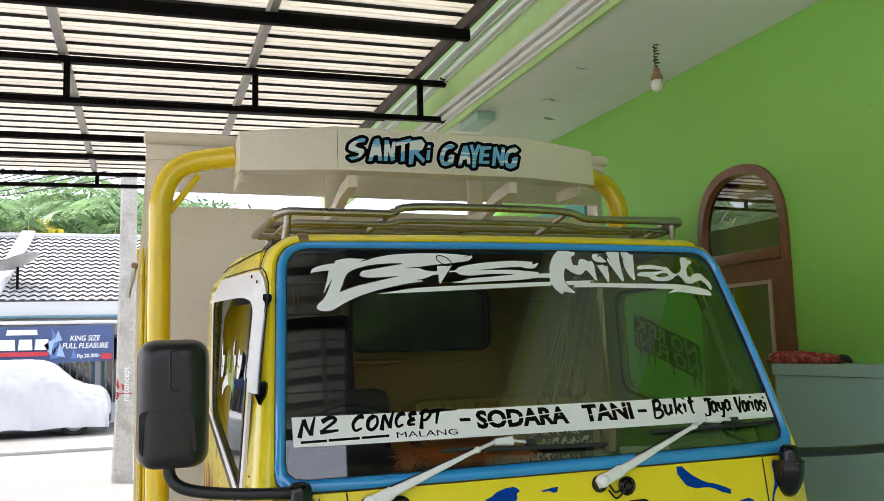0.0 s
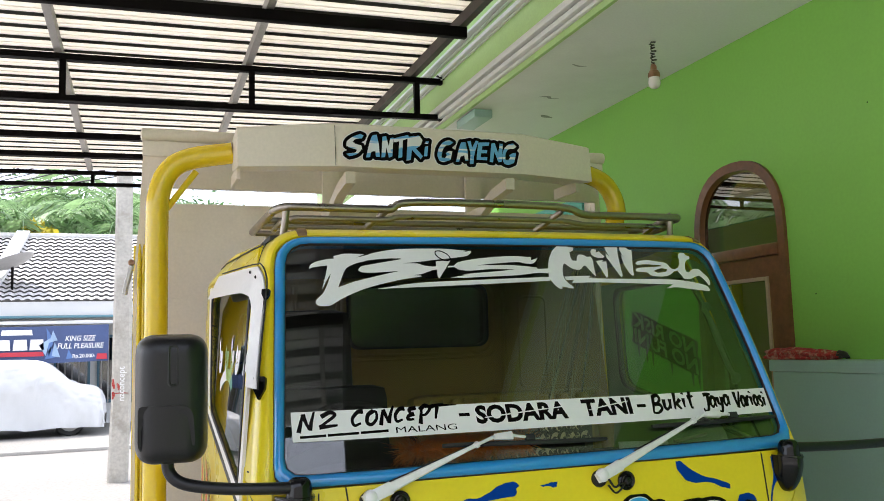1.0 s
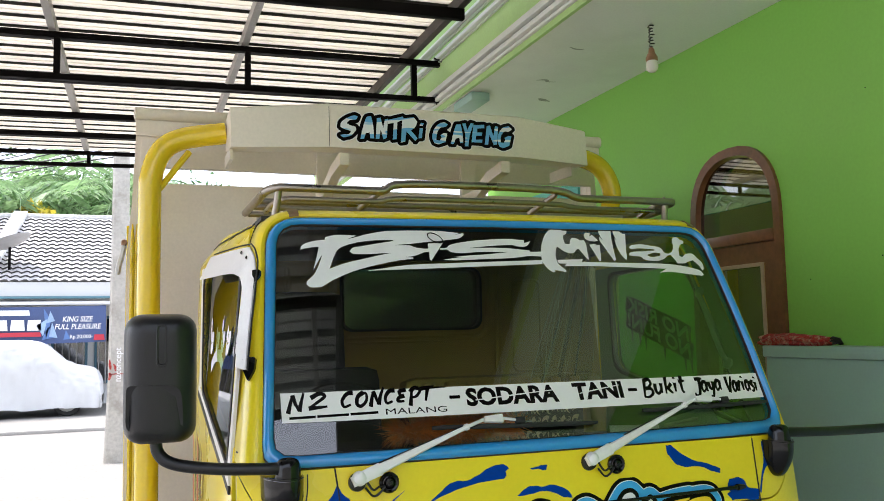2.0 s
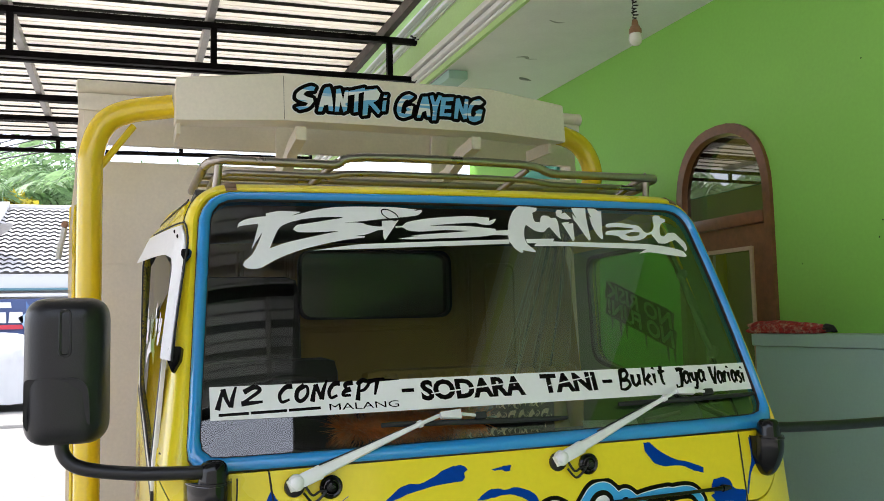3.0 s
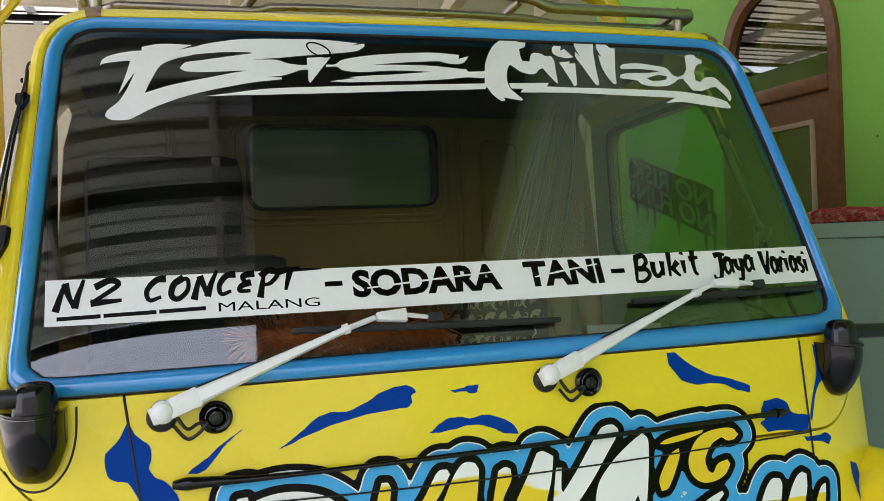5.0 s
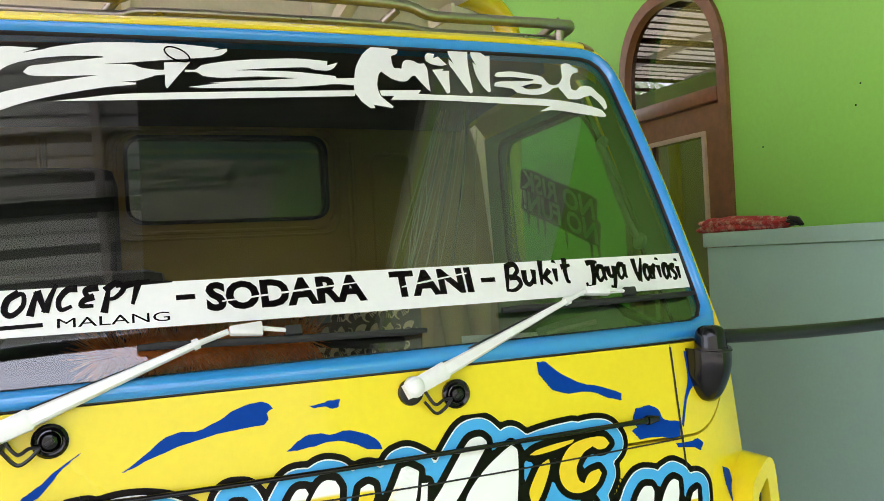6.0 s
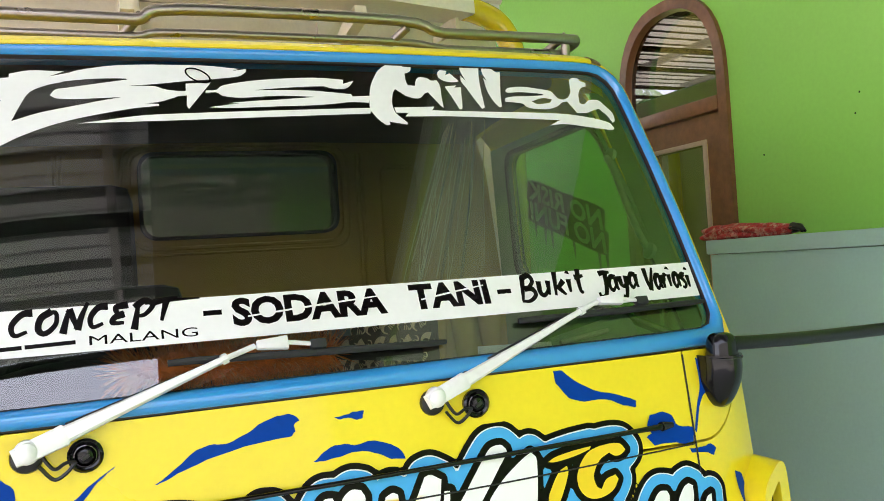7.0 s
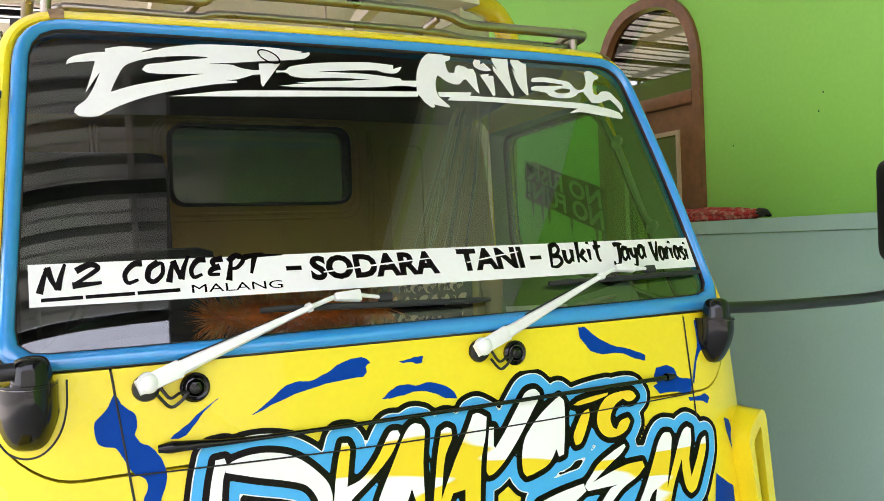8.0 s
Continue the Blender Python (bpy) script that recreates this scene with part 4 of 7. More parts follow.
# front panels
def patch(x0, x1, low, high, nx=8, nz=6, back=0.02, lean0=0.0, lean1=0.0):
    def at(s, t):
        x = x0 + s * (x1 - x0)
        z = low(x) * (1 - t) + high(x) * t
        return fp(x + (1.35 - z) * (lean0 * (1 - s) + lean1 * s), z)
    return G(at, nx, nz, back, (0, 1, 0))
def corner_low(x):
    return 1.190 + 0.165 * max(0, (abs(x) - 0.63) / 0.155) ** 2.2
top_z = lambda x: 1.3535 + 0.0025 * x
part("hood_panel", patch(-0.566, 0.607, lambda x: 1.190, top_z, lean0=0.12), YELLOW, truck)
part("lower_panel", patch(-0.566, 0.607, lambda x: 0.78, lambda x: 1.185, lean0=0.12), YELLOW, truck)
for s, x_in in ((-1, -0.570), (1, 0.611)):
    part("corner_panel", patch(x_in, s * 0.782, corner_low, top_z, 14, 6, lean0=0.12 if s < 0 else 0.0), YELLOW, truck)
    part("lower_corner_panel", patch(x_in, s * 0.785, lambda x: 0.78, lambda x: corner_low(x) - 0.005, 14, 8, lean0=0.12 if s < 0 else 0.0), YELLOW, truck)
part("panel_seam", T([fp(-0.548 + 1.155 * k / 12, 1.1865 - 0.012 * math.sin(math.pi * k / 12), 0.0062) for k in range(13)], 0.0016, sides=6), SEAM, truck, "thin dark gap between the front panels")
for x, lean in ((-0.568, 0.12), (0.609, 0.0)):
    part("panel_seam", T([fp(x + lean * (0.55 - 0.55 * k / 8), 0.80 + 0.55 * k / 8, 0.0012) for k in range(9)], 0.0018, sides=6), SEAM, truck, "thin dark gap between the front panels")
part("inner_front", B(-0.75, 0.75, 2.345, 2.37, 0.80, 1.37), SEAM, truck, "black backing behind the panel seams")

# blue splashes and the big lettering on the front
splash_lifts = iter(range(100))


def splash(outline):
    rag = [Vector((a + 0.0005 * math.sin(7.3 * i), b + 0.0006 * math.sin(4.1 * i + 1))) for i, (a, b) in enumerate(drawn(outline, 3))]
    part("splash_decal", decal([rag], fp, 0.0008 + 0.00006 * next(splash_lifts)), DEEP_BLUE, truck, "deep blue splash decal")


splash([(-0.351, 1.255), (-0.322, 1.273), (-0.288, 1.297), (-0.263, 1.302), (-0.246, 1.3), (-0.212, 1.312), (-0.185, 1.326), (-0.158, 1.332), (-0.141, 1.331), (-0.131, 1.321), (-0.14, 1.315), (-0.139, 1.305), (-0.146, 1.298), (-0.196, 1.295), (-0.256, 1.285), (-0.306, 1.271), (-0.339, 1.258)])
splash([(-0.402, 1.29), (-0.414, 1.281), (-0.432, 1.266), (-0.456, 1.239), (-0.467, 1.233), (-0.485, 1.233), (-0.474, 1.242), (-0.455, 1.254), (-0.432, 1.272)])
splash([(-0.115, 1.254), (-0.097, 1.267), (-0.078, 1.275), (-0.055, 1.274), (-0.046, 1.271), (-0.012, 1.274), (0.027, 1.257), (0.037, 1.239), (0.013, 1.242), (-0.014, 1.255), (-0.042, 1.261), (-0.071, 1.257), (-0.098, 1.254)])
splash([(-0.075, 1.318), (-0.054, 1.32), (-0.042, 1.323), (-0.025, 1.323), (-0.028, 1.312), (-0.038, 1.31), (-0.051, 1.315), (-0.066, 1.314)])
splash([(0.328, 1.348), (0.346, 1.347), (0.364, 1.331), (0.404, 1.307), (0.454, 1.293), (0.491, 1.278), (0.49, 1.266), (0.463, 1.273), (0.427, 1.288), (0.383, 1.289), (0.353, 1.299), (0.337, 1.318), (0.33, 1.329)])
splash([(0.639, 1.341), (0.649, 1.335), (0.659, 1.309), (0.669, 1.295), (0.666, 1.282), (0.642, 1.268), (0.627, 1.24), (0.615, 1.204), (0.612, 1.21), (0.622, 1.246), (0.638, 1.282), (0.64, 1.308)])
splash([(0.516, 1.248), (0.546, 1.251), (0.564, 1.242), (0.569, 1.23), (0.576, 1.222), (0.61, 1.215), (0.605, 1.19), (0.584, 1.188), (0.557, 1.194), (0.517, 1.194), (0.503, 1.211), (0.514, 1.216), (0.508, 1.231)])
splash([(0.592, 1.178), (0.624, 1.177), (0.644, 1.18), (0.656, 1.17), (0.648, 1.158), (0.626, 1.167), (0.598, 1.17)])
splash([(-0.564, 1.315), (-0.557, 1.301), (-0.549, 1.291), (-0.535, 1.278), (-0.533, 1.263), (-0.538, 1.248), (-0.529, 1.234), (-0.514, 1.225), (-0.504, 1.213), (-0.497, 1.198), (-0.492, 1.18), (-0.497, 1.159), (-0.504, 1.14), (-0.493, 1.124), (-0.515, 1.106), (-0.525, 1.12), (-0.53, 1.143), (-0.523, 1.163), (-0.525, 1.177), (-0.544, 1.19), (-0.555, 1.211), (-0.567, 1.23), (-0.587, 1.236), (-0.596, 1.251), (-0.595, 1.273), (-0.58, 1.288)])
splash([(0.699, 1.12), (0.719, 1.11), (0.728, 1.083), (0.754, 1.065), (0.756, 1.033), (0.729, 1.025), (0.714, 1.055), (0.702, 1.088)])
splash([(0.646, 1.01), (0.671, 0.991), (0.7, 0.973), (0.698, 0.94), (0.657, 0.929), (0.631, 0.952)])

FRONT_LETTERS = []


def front_letter(ink, outline):
    FRONT_LETTERS.append((ink, drawn(outline)))


front_letter(WHITE_VINYL, [(-0.416, 1.191), (-0.401, 1.192), (-0.399, 1.18), (-0.406, 1.158), (-0.412, 1.111), (-0.433, 1.115), (-0.425, 1.158)])
front_letter(WHITE_VINYL, [(-0.402, 1.179), (-0.384, 1.187), (-0.357, 1.192), (-0.326, 1.191), (-0.294, 1.183), (-0.271, 1.17), (-0.248, 1.15), (-0.229, 1.127), (-0.223, 1.103), (-0.227, 1.08), (-0.249, 1.084), (-0.25, 1.103), (-0.266, 1.127), (-0.298, 1.14), (-0.348, 1.153), (-0.401, 1.169)])
front_letter(LETTER_MIX, [(-0.198, 1.189), (-0.188, 1.188), (-0.184, 1.178), (-0.189, 1.149), (-0.195, 1.114), (-0.165, 1.125), (-0.136, 1.153), (-0.114, 1.186), (-0.104, 1.197), (-0.091, 1.197), (-0.087, 1.189), (-0.108, 1.157), (-0.138, 1.129), (-0.166, 1.108), (-0.19, 1.09), (-0.209, 1.069), (-0.229, 1.073), (-0.221, 1.095), (-0.216, 1.125), (-0.207, 1.163)])
front_letter(LETTER_MIX, [(-0.07, 1.199), (-0.058, 1.205), (-0.044, 1.202), (-0.038, 1.189), (-0.047, 1.132), (-0.051, 1.051), (-0.064, 1.053), (-0.074, 1.092), (-0.091, 1.058), (-0.146, 1.067), (-0.132, 1.096), (-0.106, 1.141), (-0.083, 1.182)])
front_letter(LETTER_MIX, [(-0.005, 1.185), (0.007, 1.19), (0.016, 1.186), (0.016, 1.169), (-0, 1.142), (-0.009, 1.11), (-0.021, 1.046), (-0.037, 1.048), (-0.027, 1.096), (-0.017, 1.144)])
front_letter(LETTER_MIX, [(0.064, 1.206), (0.075, 1.208), (0.093, 1.198), (0.086, 1.162), (0.073, 1.123), (0.06, 1.036), (0.029, 1.041), (0.033, 1.074), (0.007, 1.071), (-0.006, 1.047), (-0.025, 1.05), (-0.006, 1.086), (0.019, 1.131), (0.045, 1.172)])
front_letter(LETTER_MIX, [(0.176, 1.225), (0.188, 1.236), (0.206, 1.238), (0.216, 1.23), (0.216, 1.223), (0.194, 1.195), (0.16, 1.152), (0.122, 1.112), (0.096, 1.093), (0.085, 1.091), (0.081, 1.1), (0.088, 1.139), (0.096, 1.179), (0.106, 1.178), (0.102, 1.144), (0.105, 1.139), (0.129, 1.166), (0.155, 1.199)])
front_letter(LETTER_MIX, [(0.207, 1.184), (0.242, 1.208), (0.261, 1.218), (0.271, 1.207), (0.267, 1.162), (0.257, 1.106), (0.245, 1.103), (0.241, 1.118), (0.22, 1.093), (0.184, 1.08), (0.167, 1.077), (0.16, 1.088), (0.162, 1.12), (0.174, 1.151)])
front_letter(YELLOW_PRINT, [(0.293, 1.197), (0.306, 1.203), (0.343, 1.209), (0.381, 1.212), (0.377, 1.207), (0.342, 1.199), (0.305, 1.195)])
front_letter(YELLOW_PRINT, [(0.311, 1.178), (0.328, 1.186), (0.329, 1.174), (0.316, 1.146), (0.3, 1.122), (0.287, 1.119), (0.284, 1.136), (0.293, 1.154)])
front_letter(YELLOW_PRINT, [(0.451, 1.197), (0.441, 1.19), (0.428, 1.189), (0.416, 1.196), (0.395, 1.186), (0.379, 1.163), (0.382, 1.143), (0.391, 1.137), (0.403, 1.152), (0.423, 1.157), (0.428, 1.149), (0.416, 1.133), (0.395, 1.124), (0.373, 1.123), (0.356, 1.131), (0.346, 1.147), (0.346, 1.167), (0.359, 1.19), (0.379, 1.205), (0.412, 1.211), (0.44, 1.209)])
front_letter(LETTER_MIX, [(0.314, 1.055), (0.336, 1.076), (0.375, 1.095), (0.405, 1.106), (0.408, 1.1), (0.393, 1.087), (0.365, 1.072), (0.339, 1.056), (0.318, 1.043), (0.369, 1.057), (0.408, 1.065), (0.446, 1.066), (0.45, 1.054), (0.429, 1.038), (0.388, 1.02), (0.354, 0.996), (0.323, 0.992), (0.358, 1.024), (0.377, 1.029), (0.304, 1.028), (0.297, 1.037), (0.304, 1.047)])
front_letter(LETTER_MIX, [(0.188, 1.024), (0.235, 1.035), (0.295, 1.044), (0.299, 1.029), (0.266, 1.011), (0.242, 1.005), (0.198, 1.013)])
front_letter(LETTER_MIX, [(0.51, 1.114), (0.526, 1.113), (0.53, 1.103), (0.522, 1.069), (0.507, 1.021), (0.493, 0.964), (0.463, 0.969), (0.475, 1.006), (0.461, 0.998), (0.444, 0.972), (0.419, 0.976), (0.444, 1.011), (0.471, 1.056), (0.494, 1.098)])
front_letter(LETTER_MIX, [(0.564, 1.114), (0.575, 1.119), (0.584, 1.114), (0.582, 1.091), (0.57, 1.052), (0.57, 1.016), (0.59, 1.049), (0.611, 1.088), (0.623, 1.094), (0.619, 1.066), (0.6, 1.027), (0.579, 0.99), (0.564, 0.982), (0.553, 0.994), (0.548, 1.025), (0.55, 1.055), (0.522, 1.009), (0.501, 0.962), (0.485, 0.965), (0.511, 1.02), (0.535, 1.067), (0.55, 1.096)])

front_reach = reach([lp for _, lp in FRONT_LETTERS], (-0.53, 0.73, 0.93, 1.275), 0.005)
for name, extra, d, mat, lab in (("decal_outline", 0.040, 0.0020, BLACK_VINYL, "black outline of the front lettering"), ("decal_rim", 0.0305, 0.0028, WHITE_VINYL, "thin white rim of the front lettering"),
                                 ("decal_halo", 0.0285, 0.0036, PALE_BLUE, "light blue halo of the front lettering"), ("decal_shadow", 0.0115, 0.0044, BLACK_VINYL, "black edge of the front lettering")):
    part(name, swollen(front_reach, extra, fp, d), mat, truck, lab)
for k, (ink, lp) in enumerate(FRONT_LETTERS):
    part("front_letter", decal([lp], fp, 0.0052 + 0.00004 * k), ink, truck, "painted letter of the white and yellow front lettering")
part("grip_rail", T(smooth_line([fp(-0.505, 1.223, 0.012), fp(-0.485, 1.223, 0.014), fp(-0.44, 1.222, 0.014), fp(-0.33, 1.219, 0.014), fp(0.06, 1.221, 0.014), fp(0.48, 1.227, 0.014), fp(0.53, 1.228, 0.013), fp(0.555, 1.228, 0.012)], 4), [lerp_list([0.006, 0.010, 0.0075, 0.004, 0.004, 0.0045, 0.009, 0.005], k / 28) for k in range(29)]), BLACK_GLOSS, truck, "thin black rail across the front")

# wipers, washers
def off(x, z, d):
    """A point d metres straight in front of the windscreen."""
    a = ws(x, z)
    return (a[0], a[1] - d, a[2])


def wiper(px, pz, joint, head, blade, side):
    w = part("wiper", L([(0.014, 0), (0.017, 0.004), (0.017, 0.016), (0.010, 0.024)], Matrix.Translation(fp(px, pz, 0.008)) @ pose(0, 0, 0, 90)), WHITE_PAINT, truck, "white-painted wiper arm")
    ctr = Vector(fp(px, pz, 0.022))
    j = Vector(off(*joint, 0.034))
    h = Vector(off(*head, 0.030))
    d = (j - ctr).normalized()
    up = Vector((0, -1, 0.3)).normalized()
    bm = bmesh.new()
    sd = d.cross(up).normalized()
    prev = None
    for t, wd in ((-0.035, 0.012), (0.0, 0.0140), (0.15, 0.0145), (0.18, 0.0150), (0.19, 0.0118), (0.55, 0.0082), (0.9, 0.0054), (1.0, 0.0050)):
        c = ctr + (j - ctr) * t if t >= 0 else ctr + d * -0.018
        ring = [bm.verts.new(c + sd * a * wd + up * b) for a, b in ((-1, -0.007), (1, -0.007), (1, 0.003), (0.7, 0.006), (-0.7, 0.006), (-1, 0.003))]
        if prev:
            for k in range(6):
                bm.faces.new((prev[k], prev[(k + 1) % 6], ring[(k + 1) % 6], ring[k]))
        else:
            bm.faces.new(ring[::-1])
        prev = ring
    bm.faces.new(prev)
    part("arm", bm, WHITE_PAINT, w)
    part("pivot_cap", L([(0.0145, -0.010), (0.0155, 0.0), (0.014, 0.007), (0.009, 0.011), (0.003, 0.0125)], Matrix.Translation(ctr) @ pose(0, 0, 0, 90)), WHITE_PAINT, w)
    part("arm_groove", T([ctr + (j - ctr) * 0.2 - up * 0.008 - sd * 0.013, ctr + (j - ctr) * 0.95 - up * 0.008 - sd * 0.005], [0.0035, 0.002], sides=6), RUBBER, w, "dark open underside of the arm")
    part("collar", T([j - d * 0.003, j + d * 0.006], 0.0085, sides=8), WHITE_PAINT, w)
    part("rod", T([j, j.lerp(h, 0.8), h], 0.0045, sides=8), WHITE_PAINT, w)
    e0 = Vector(off(head[0] + 0.004, head[1], 0.032))
    e1 = Vector(off(head[0] + 0.052, head[1] + 0.001, 0.030))
    hb = bmesh.new()
    m = Matrix.Translation((e0 + e1) / 2) @ pose(0, 0, 0, -24)
    box(hb, -0.026, 0.024, -0.007, 0.006, -0.011, 0.011, bevel=0.003, m=m)
    for v in hb.verts:
        q = m.inverted() @ v.co
        v.co = m @ Vector((q.x, q.y, q.z * (0.55 + 0.45 * min(1.0, (q.x + 0.026) / 0.022))))
    part("head", hb, WHITE_PAINT, w)
    e2 = Vector(off(head[0] + 0.098, head[1] - 0.006, 0.026))
    part("link", T([e1, e2], [0.004, 0.0036], sides=6), WHITE_PAINT, w)
    part("blade_clip", B(-0.010, 0.016, -0.006, 0.008, -0.008, 0.008, bevel=0.003, m=Matrix.Translation(e2) @ pose(0, 0, 0, -24)), RUBBER, w, "black clip of the wiper blade")
    b0, b1 = blade
    mid = ((b0[0] + b1[0]) / 2, (b0[1] + b1[1]) / 2)
    part("blade", T([off(*b0, 0.012), off(b0[0] + 0.03, b0[1] + 0.001, 0.016), off(*mid, 0.018), off(b1[0] - 0.03, b1[1], 0.016), off(*b1, 0.012)], [0.005, 0.0058, 0.0062, 0.0055, 0.004], sides=8), RUBBER, w, "black rubber wiper blade")
    part("cap_ring", L([(0.0215, 0), (0.022, 0.004), (0.020, 0.009), (0.015, 0.011)], Matrix.Translation(fp(px - 0.002, pz - 0.010, 0.0)) @ pose(0, 0, 0, 90)), BLACK_PLASTIC, w, "black round grommet")
wiper(-0.515, 1.328, (-0.240, 1.427), (-0.190, 1.442), ((-0.320, 1.427), (0.135, 1.418)), 1)
wiper(0.095, 1.332, (0.402, 1.449), (0.446, 1.463), ((0.282, 1.440), (0.712, 1.443)), 1)
for x in (-0.441, 0.171):
    seat_m = Matrix.Translation(fp(x, 1.3115, 0.0)) @ pose(0, 0, 0, 90)
    noz = part("washer_nozzle", L([(0.0240, 0), (0.0245, 0.007), (0.0205, 0.011), (0.0165, 0.008), (0.0135, 0.008), (0.010, 0.014), (0.004, 0.016)], seat_m), BLACK_GLOSS, truck, "round black washer jet")
    part("jet_ring", L([(0.0150, 0.0075), (0.0158, 0.0100), (0.0145, 0.0105), (0.0138, 0.0080)], seat_m), CHROME_DARK, noz, "smoked chrome ring of the washer jet")
    part("jet_tip", B(-0.006, 0.006, -0.003, 0.003, 0.012, 0.020, bevel=0.0015, m=seat_m @ pose(0, 0, 0, 0, 0, 30)), BLACK_PLASTIC, noz)
    for low, end in ((1.286, 1.306), (1.300, 1.326)):
        hose = smooth_line([fp(x - 0.012, 1.306, 0.013), fp(x - 0.026, low + 0.006, 0.014), fp(x - 0.042, low, 0.013), fp(x - 0.060, end, 0.014)], 6)
        part("hose", T(hose, 0.0028, sides=6), BLACK_PLASTIC, noz, "thin black washer hose")

# cab shell
def lerp(a, b, t):
    return a + (b - a) * t
def loft(rows, closed=True):
    bm = bmesh.new()
    vs = [[bm.verts.new(p) for p in r] for r in rows]
    n = len(rows[0])
    for a, b in zip(vs, vs[1:]):
        for k in range(n if closed else n - 1):
            bm.faces.new((a[k], a[(k + 1) % n], b[(k + 1) % n], b[k]))
    if closed:
        bm.faces.new(vs[0][::-1])
        bm.faces.new(vs[-1])
    return bm
# one pressed panel runs up both pillars and over the windscreen
BAND = [p for p in dense(rounded([(-0.731, 1.25), (0.754, 1.25)] + OUTER[2:], [0, 0, 0.15, 0.085, 0.2, 0.085], 20), 0.010) if p.y > 1.355]
def band_section(k, lift=0.0):
    """The panel's cross-section at a point of its course round the windscreen."""
    p = BAND[k]
    run = (BAND[min(k + 1, len(BAND) - 1)] - BAND[max(k - 1, 0)]).normalized()
    nx, nz = run.y, -run.x
    wide = lerp(0.054, 0.029, min(1.0, max(0.0, (p.y - 1.362) / 0.5)))
    if p.x > 0.3:
        wide *= lerp(1.0, 0.42, min(1.0, (p.x - 0.3) / 0.4) * max(0.0, nx))
    flare = max(0.0, side_w(2.42, p.y) - 0.002 - abs(p.x) - wide) * nx ** 4
    y0 = ws(p.x, p.y)[1]
    prof = [(-0.005, 0.016), (0.001, 0.002), (0.007, -0.003), (0.45 * wide, -0.003), (0.75 * wide, 0.007), (0.93 * wide, 0.023), (wide, 0.046), (wide + 0.35 * flare, 0.075), (wide + flare, 0.112)]
    return [(p.x + nx * (e + lift * min(1.0, b / 0.02)), y0 + b - lift * (1 - min(1.0, max(0.0, b) / 0.03)), p.y + nz * (e + lift * min(1.0, b / 0.02))) for e, b in prof]
def inner_side(k):
    sec = band_section(k, -0.012)
    return [sec[8], sec[6], sec[4]]
part("windscreen_pillar_panel", loft([band_section(k) + inner_side(k) for k in range(len(BAND))]), YELLOW, truck, "yellow rounded pillars and header round the windscreen")
LEVELS = [1.362 + (1.940 - 1.362) * k / 10 for k in range(11)]
for s in (-1, 1):
    rows = []
    for z in LEVELS:
        t = (z - 1.362) / 0.623
        xo = lerp(0.727, 0.682, t) if s < 0 else lerp(0.748, 0.704, t ** 1.5)
        y0 = ws(xo, z)[1]
        rows.append([(s * x, y, z) for x, y in ((xo - 0.006, y0 + 0.018), (xo + 0.004, y0 + 0.117), (xo - 0.006, y0 + 0.115), (xo - 0.018, y0 + 0.032))])
    part("pillar_lining", loft(rows), DOOR_LINING, truck, "grey inner pillar trim")
ROOF_ROWS = [(2.620, 1.990), (2.640, 2.002), (2.665, 2.011), (2.70, 2.018), (2.78, 2.028), (3.05, 2.042), (3.35, 2.036), (3.43, 2.02), (3.45, 1.985)]
def roof_line(s, t):
    k = t * (len(ROOF_ROWS) - 1)
    i = min(int(k), len(ROOF_ROWS) - 2)
    y, z = (lerp(a, b, k - i) for a, b in zip(ROOF_ROWS[i], ROOF_ROWS[i + 1]))
    u = 2 * s - 1
    bow = 0.02 * (1 - u * u) if t < 0.35 else 0.0
    x = u * (side_w(y, 1.966) - 0.002)
    return (x, y - bow * (1 - t / 0.35) if t < 0.35 else y, z - 0.055 * abs(u) ** 7 - 0.006 * u * u)
part("roof", G(roof_line, 40, 16, 0.018, (0, 0, -1)), YELLOW, truck)
for s in (-1, 1):
    part("drip_seam", T([(s * (side_w(y, 1.963) + 0.001), y, 1.965) for y in [2.66 + 0.75 * k / 15 for k in range(16)]], 0.0022, sides=6), SEAM, truck, "dark drip seam along the cab roof")
    over = [band_section(k, 0.0005)[8] for k, p in enumerate(BAND) if s * p.x > 0.60 and p.y > 1.90]
    part("header_seam", T(over, 0.0018, sides=6), SEAM, truck, "thin dark joint behind the windscreen header")
for x0, x1 in ((-0.622, -0.590), (0.640, 0.668)):
    rows = [band_section(k, 0.004)[2:] + band_section(k, 0.0005)[:1:-1] for k, p in enumerate(BAND) if x0 < p.x < x1 and p.y > 1.9]
    part("roof_clip", loft(rows), BRONZE, truck, "bronze strap over the roof edge")

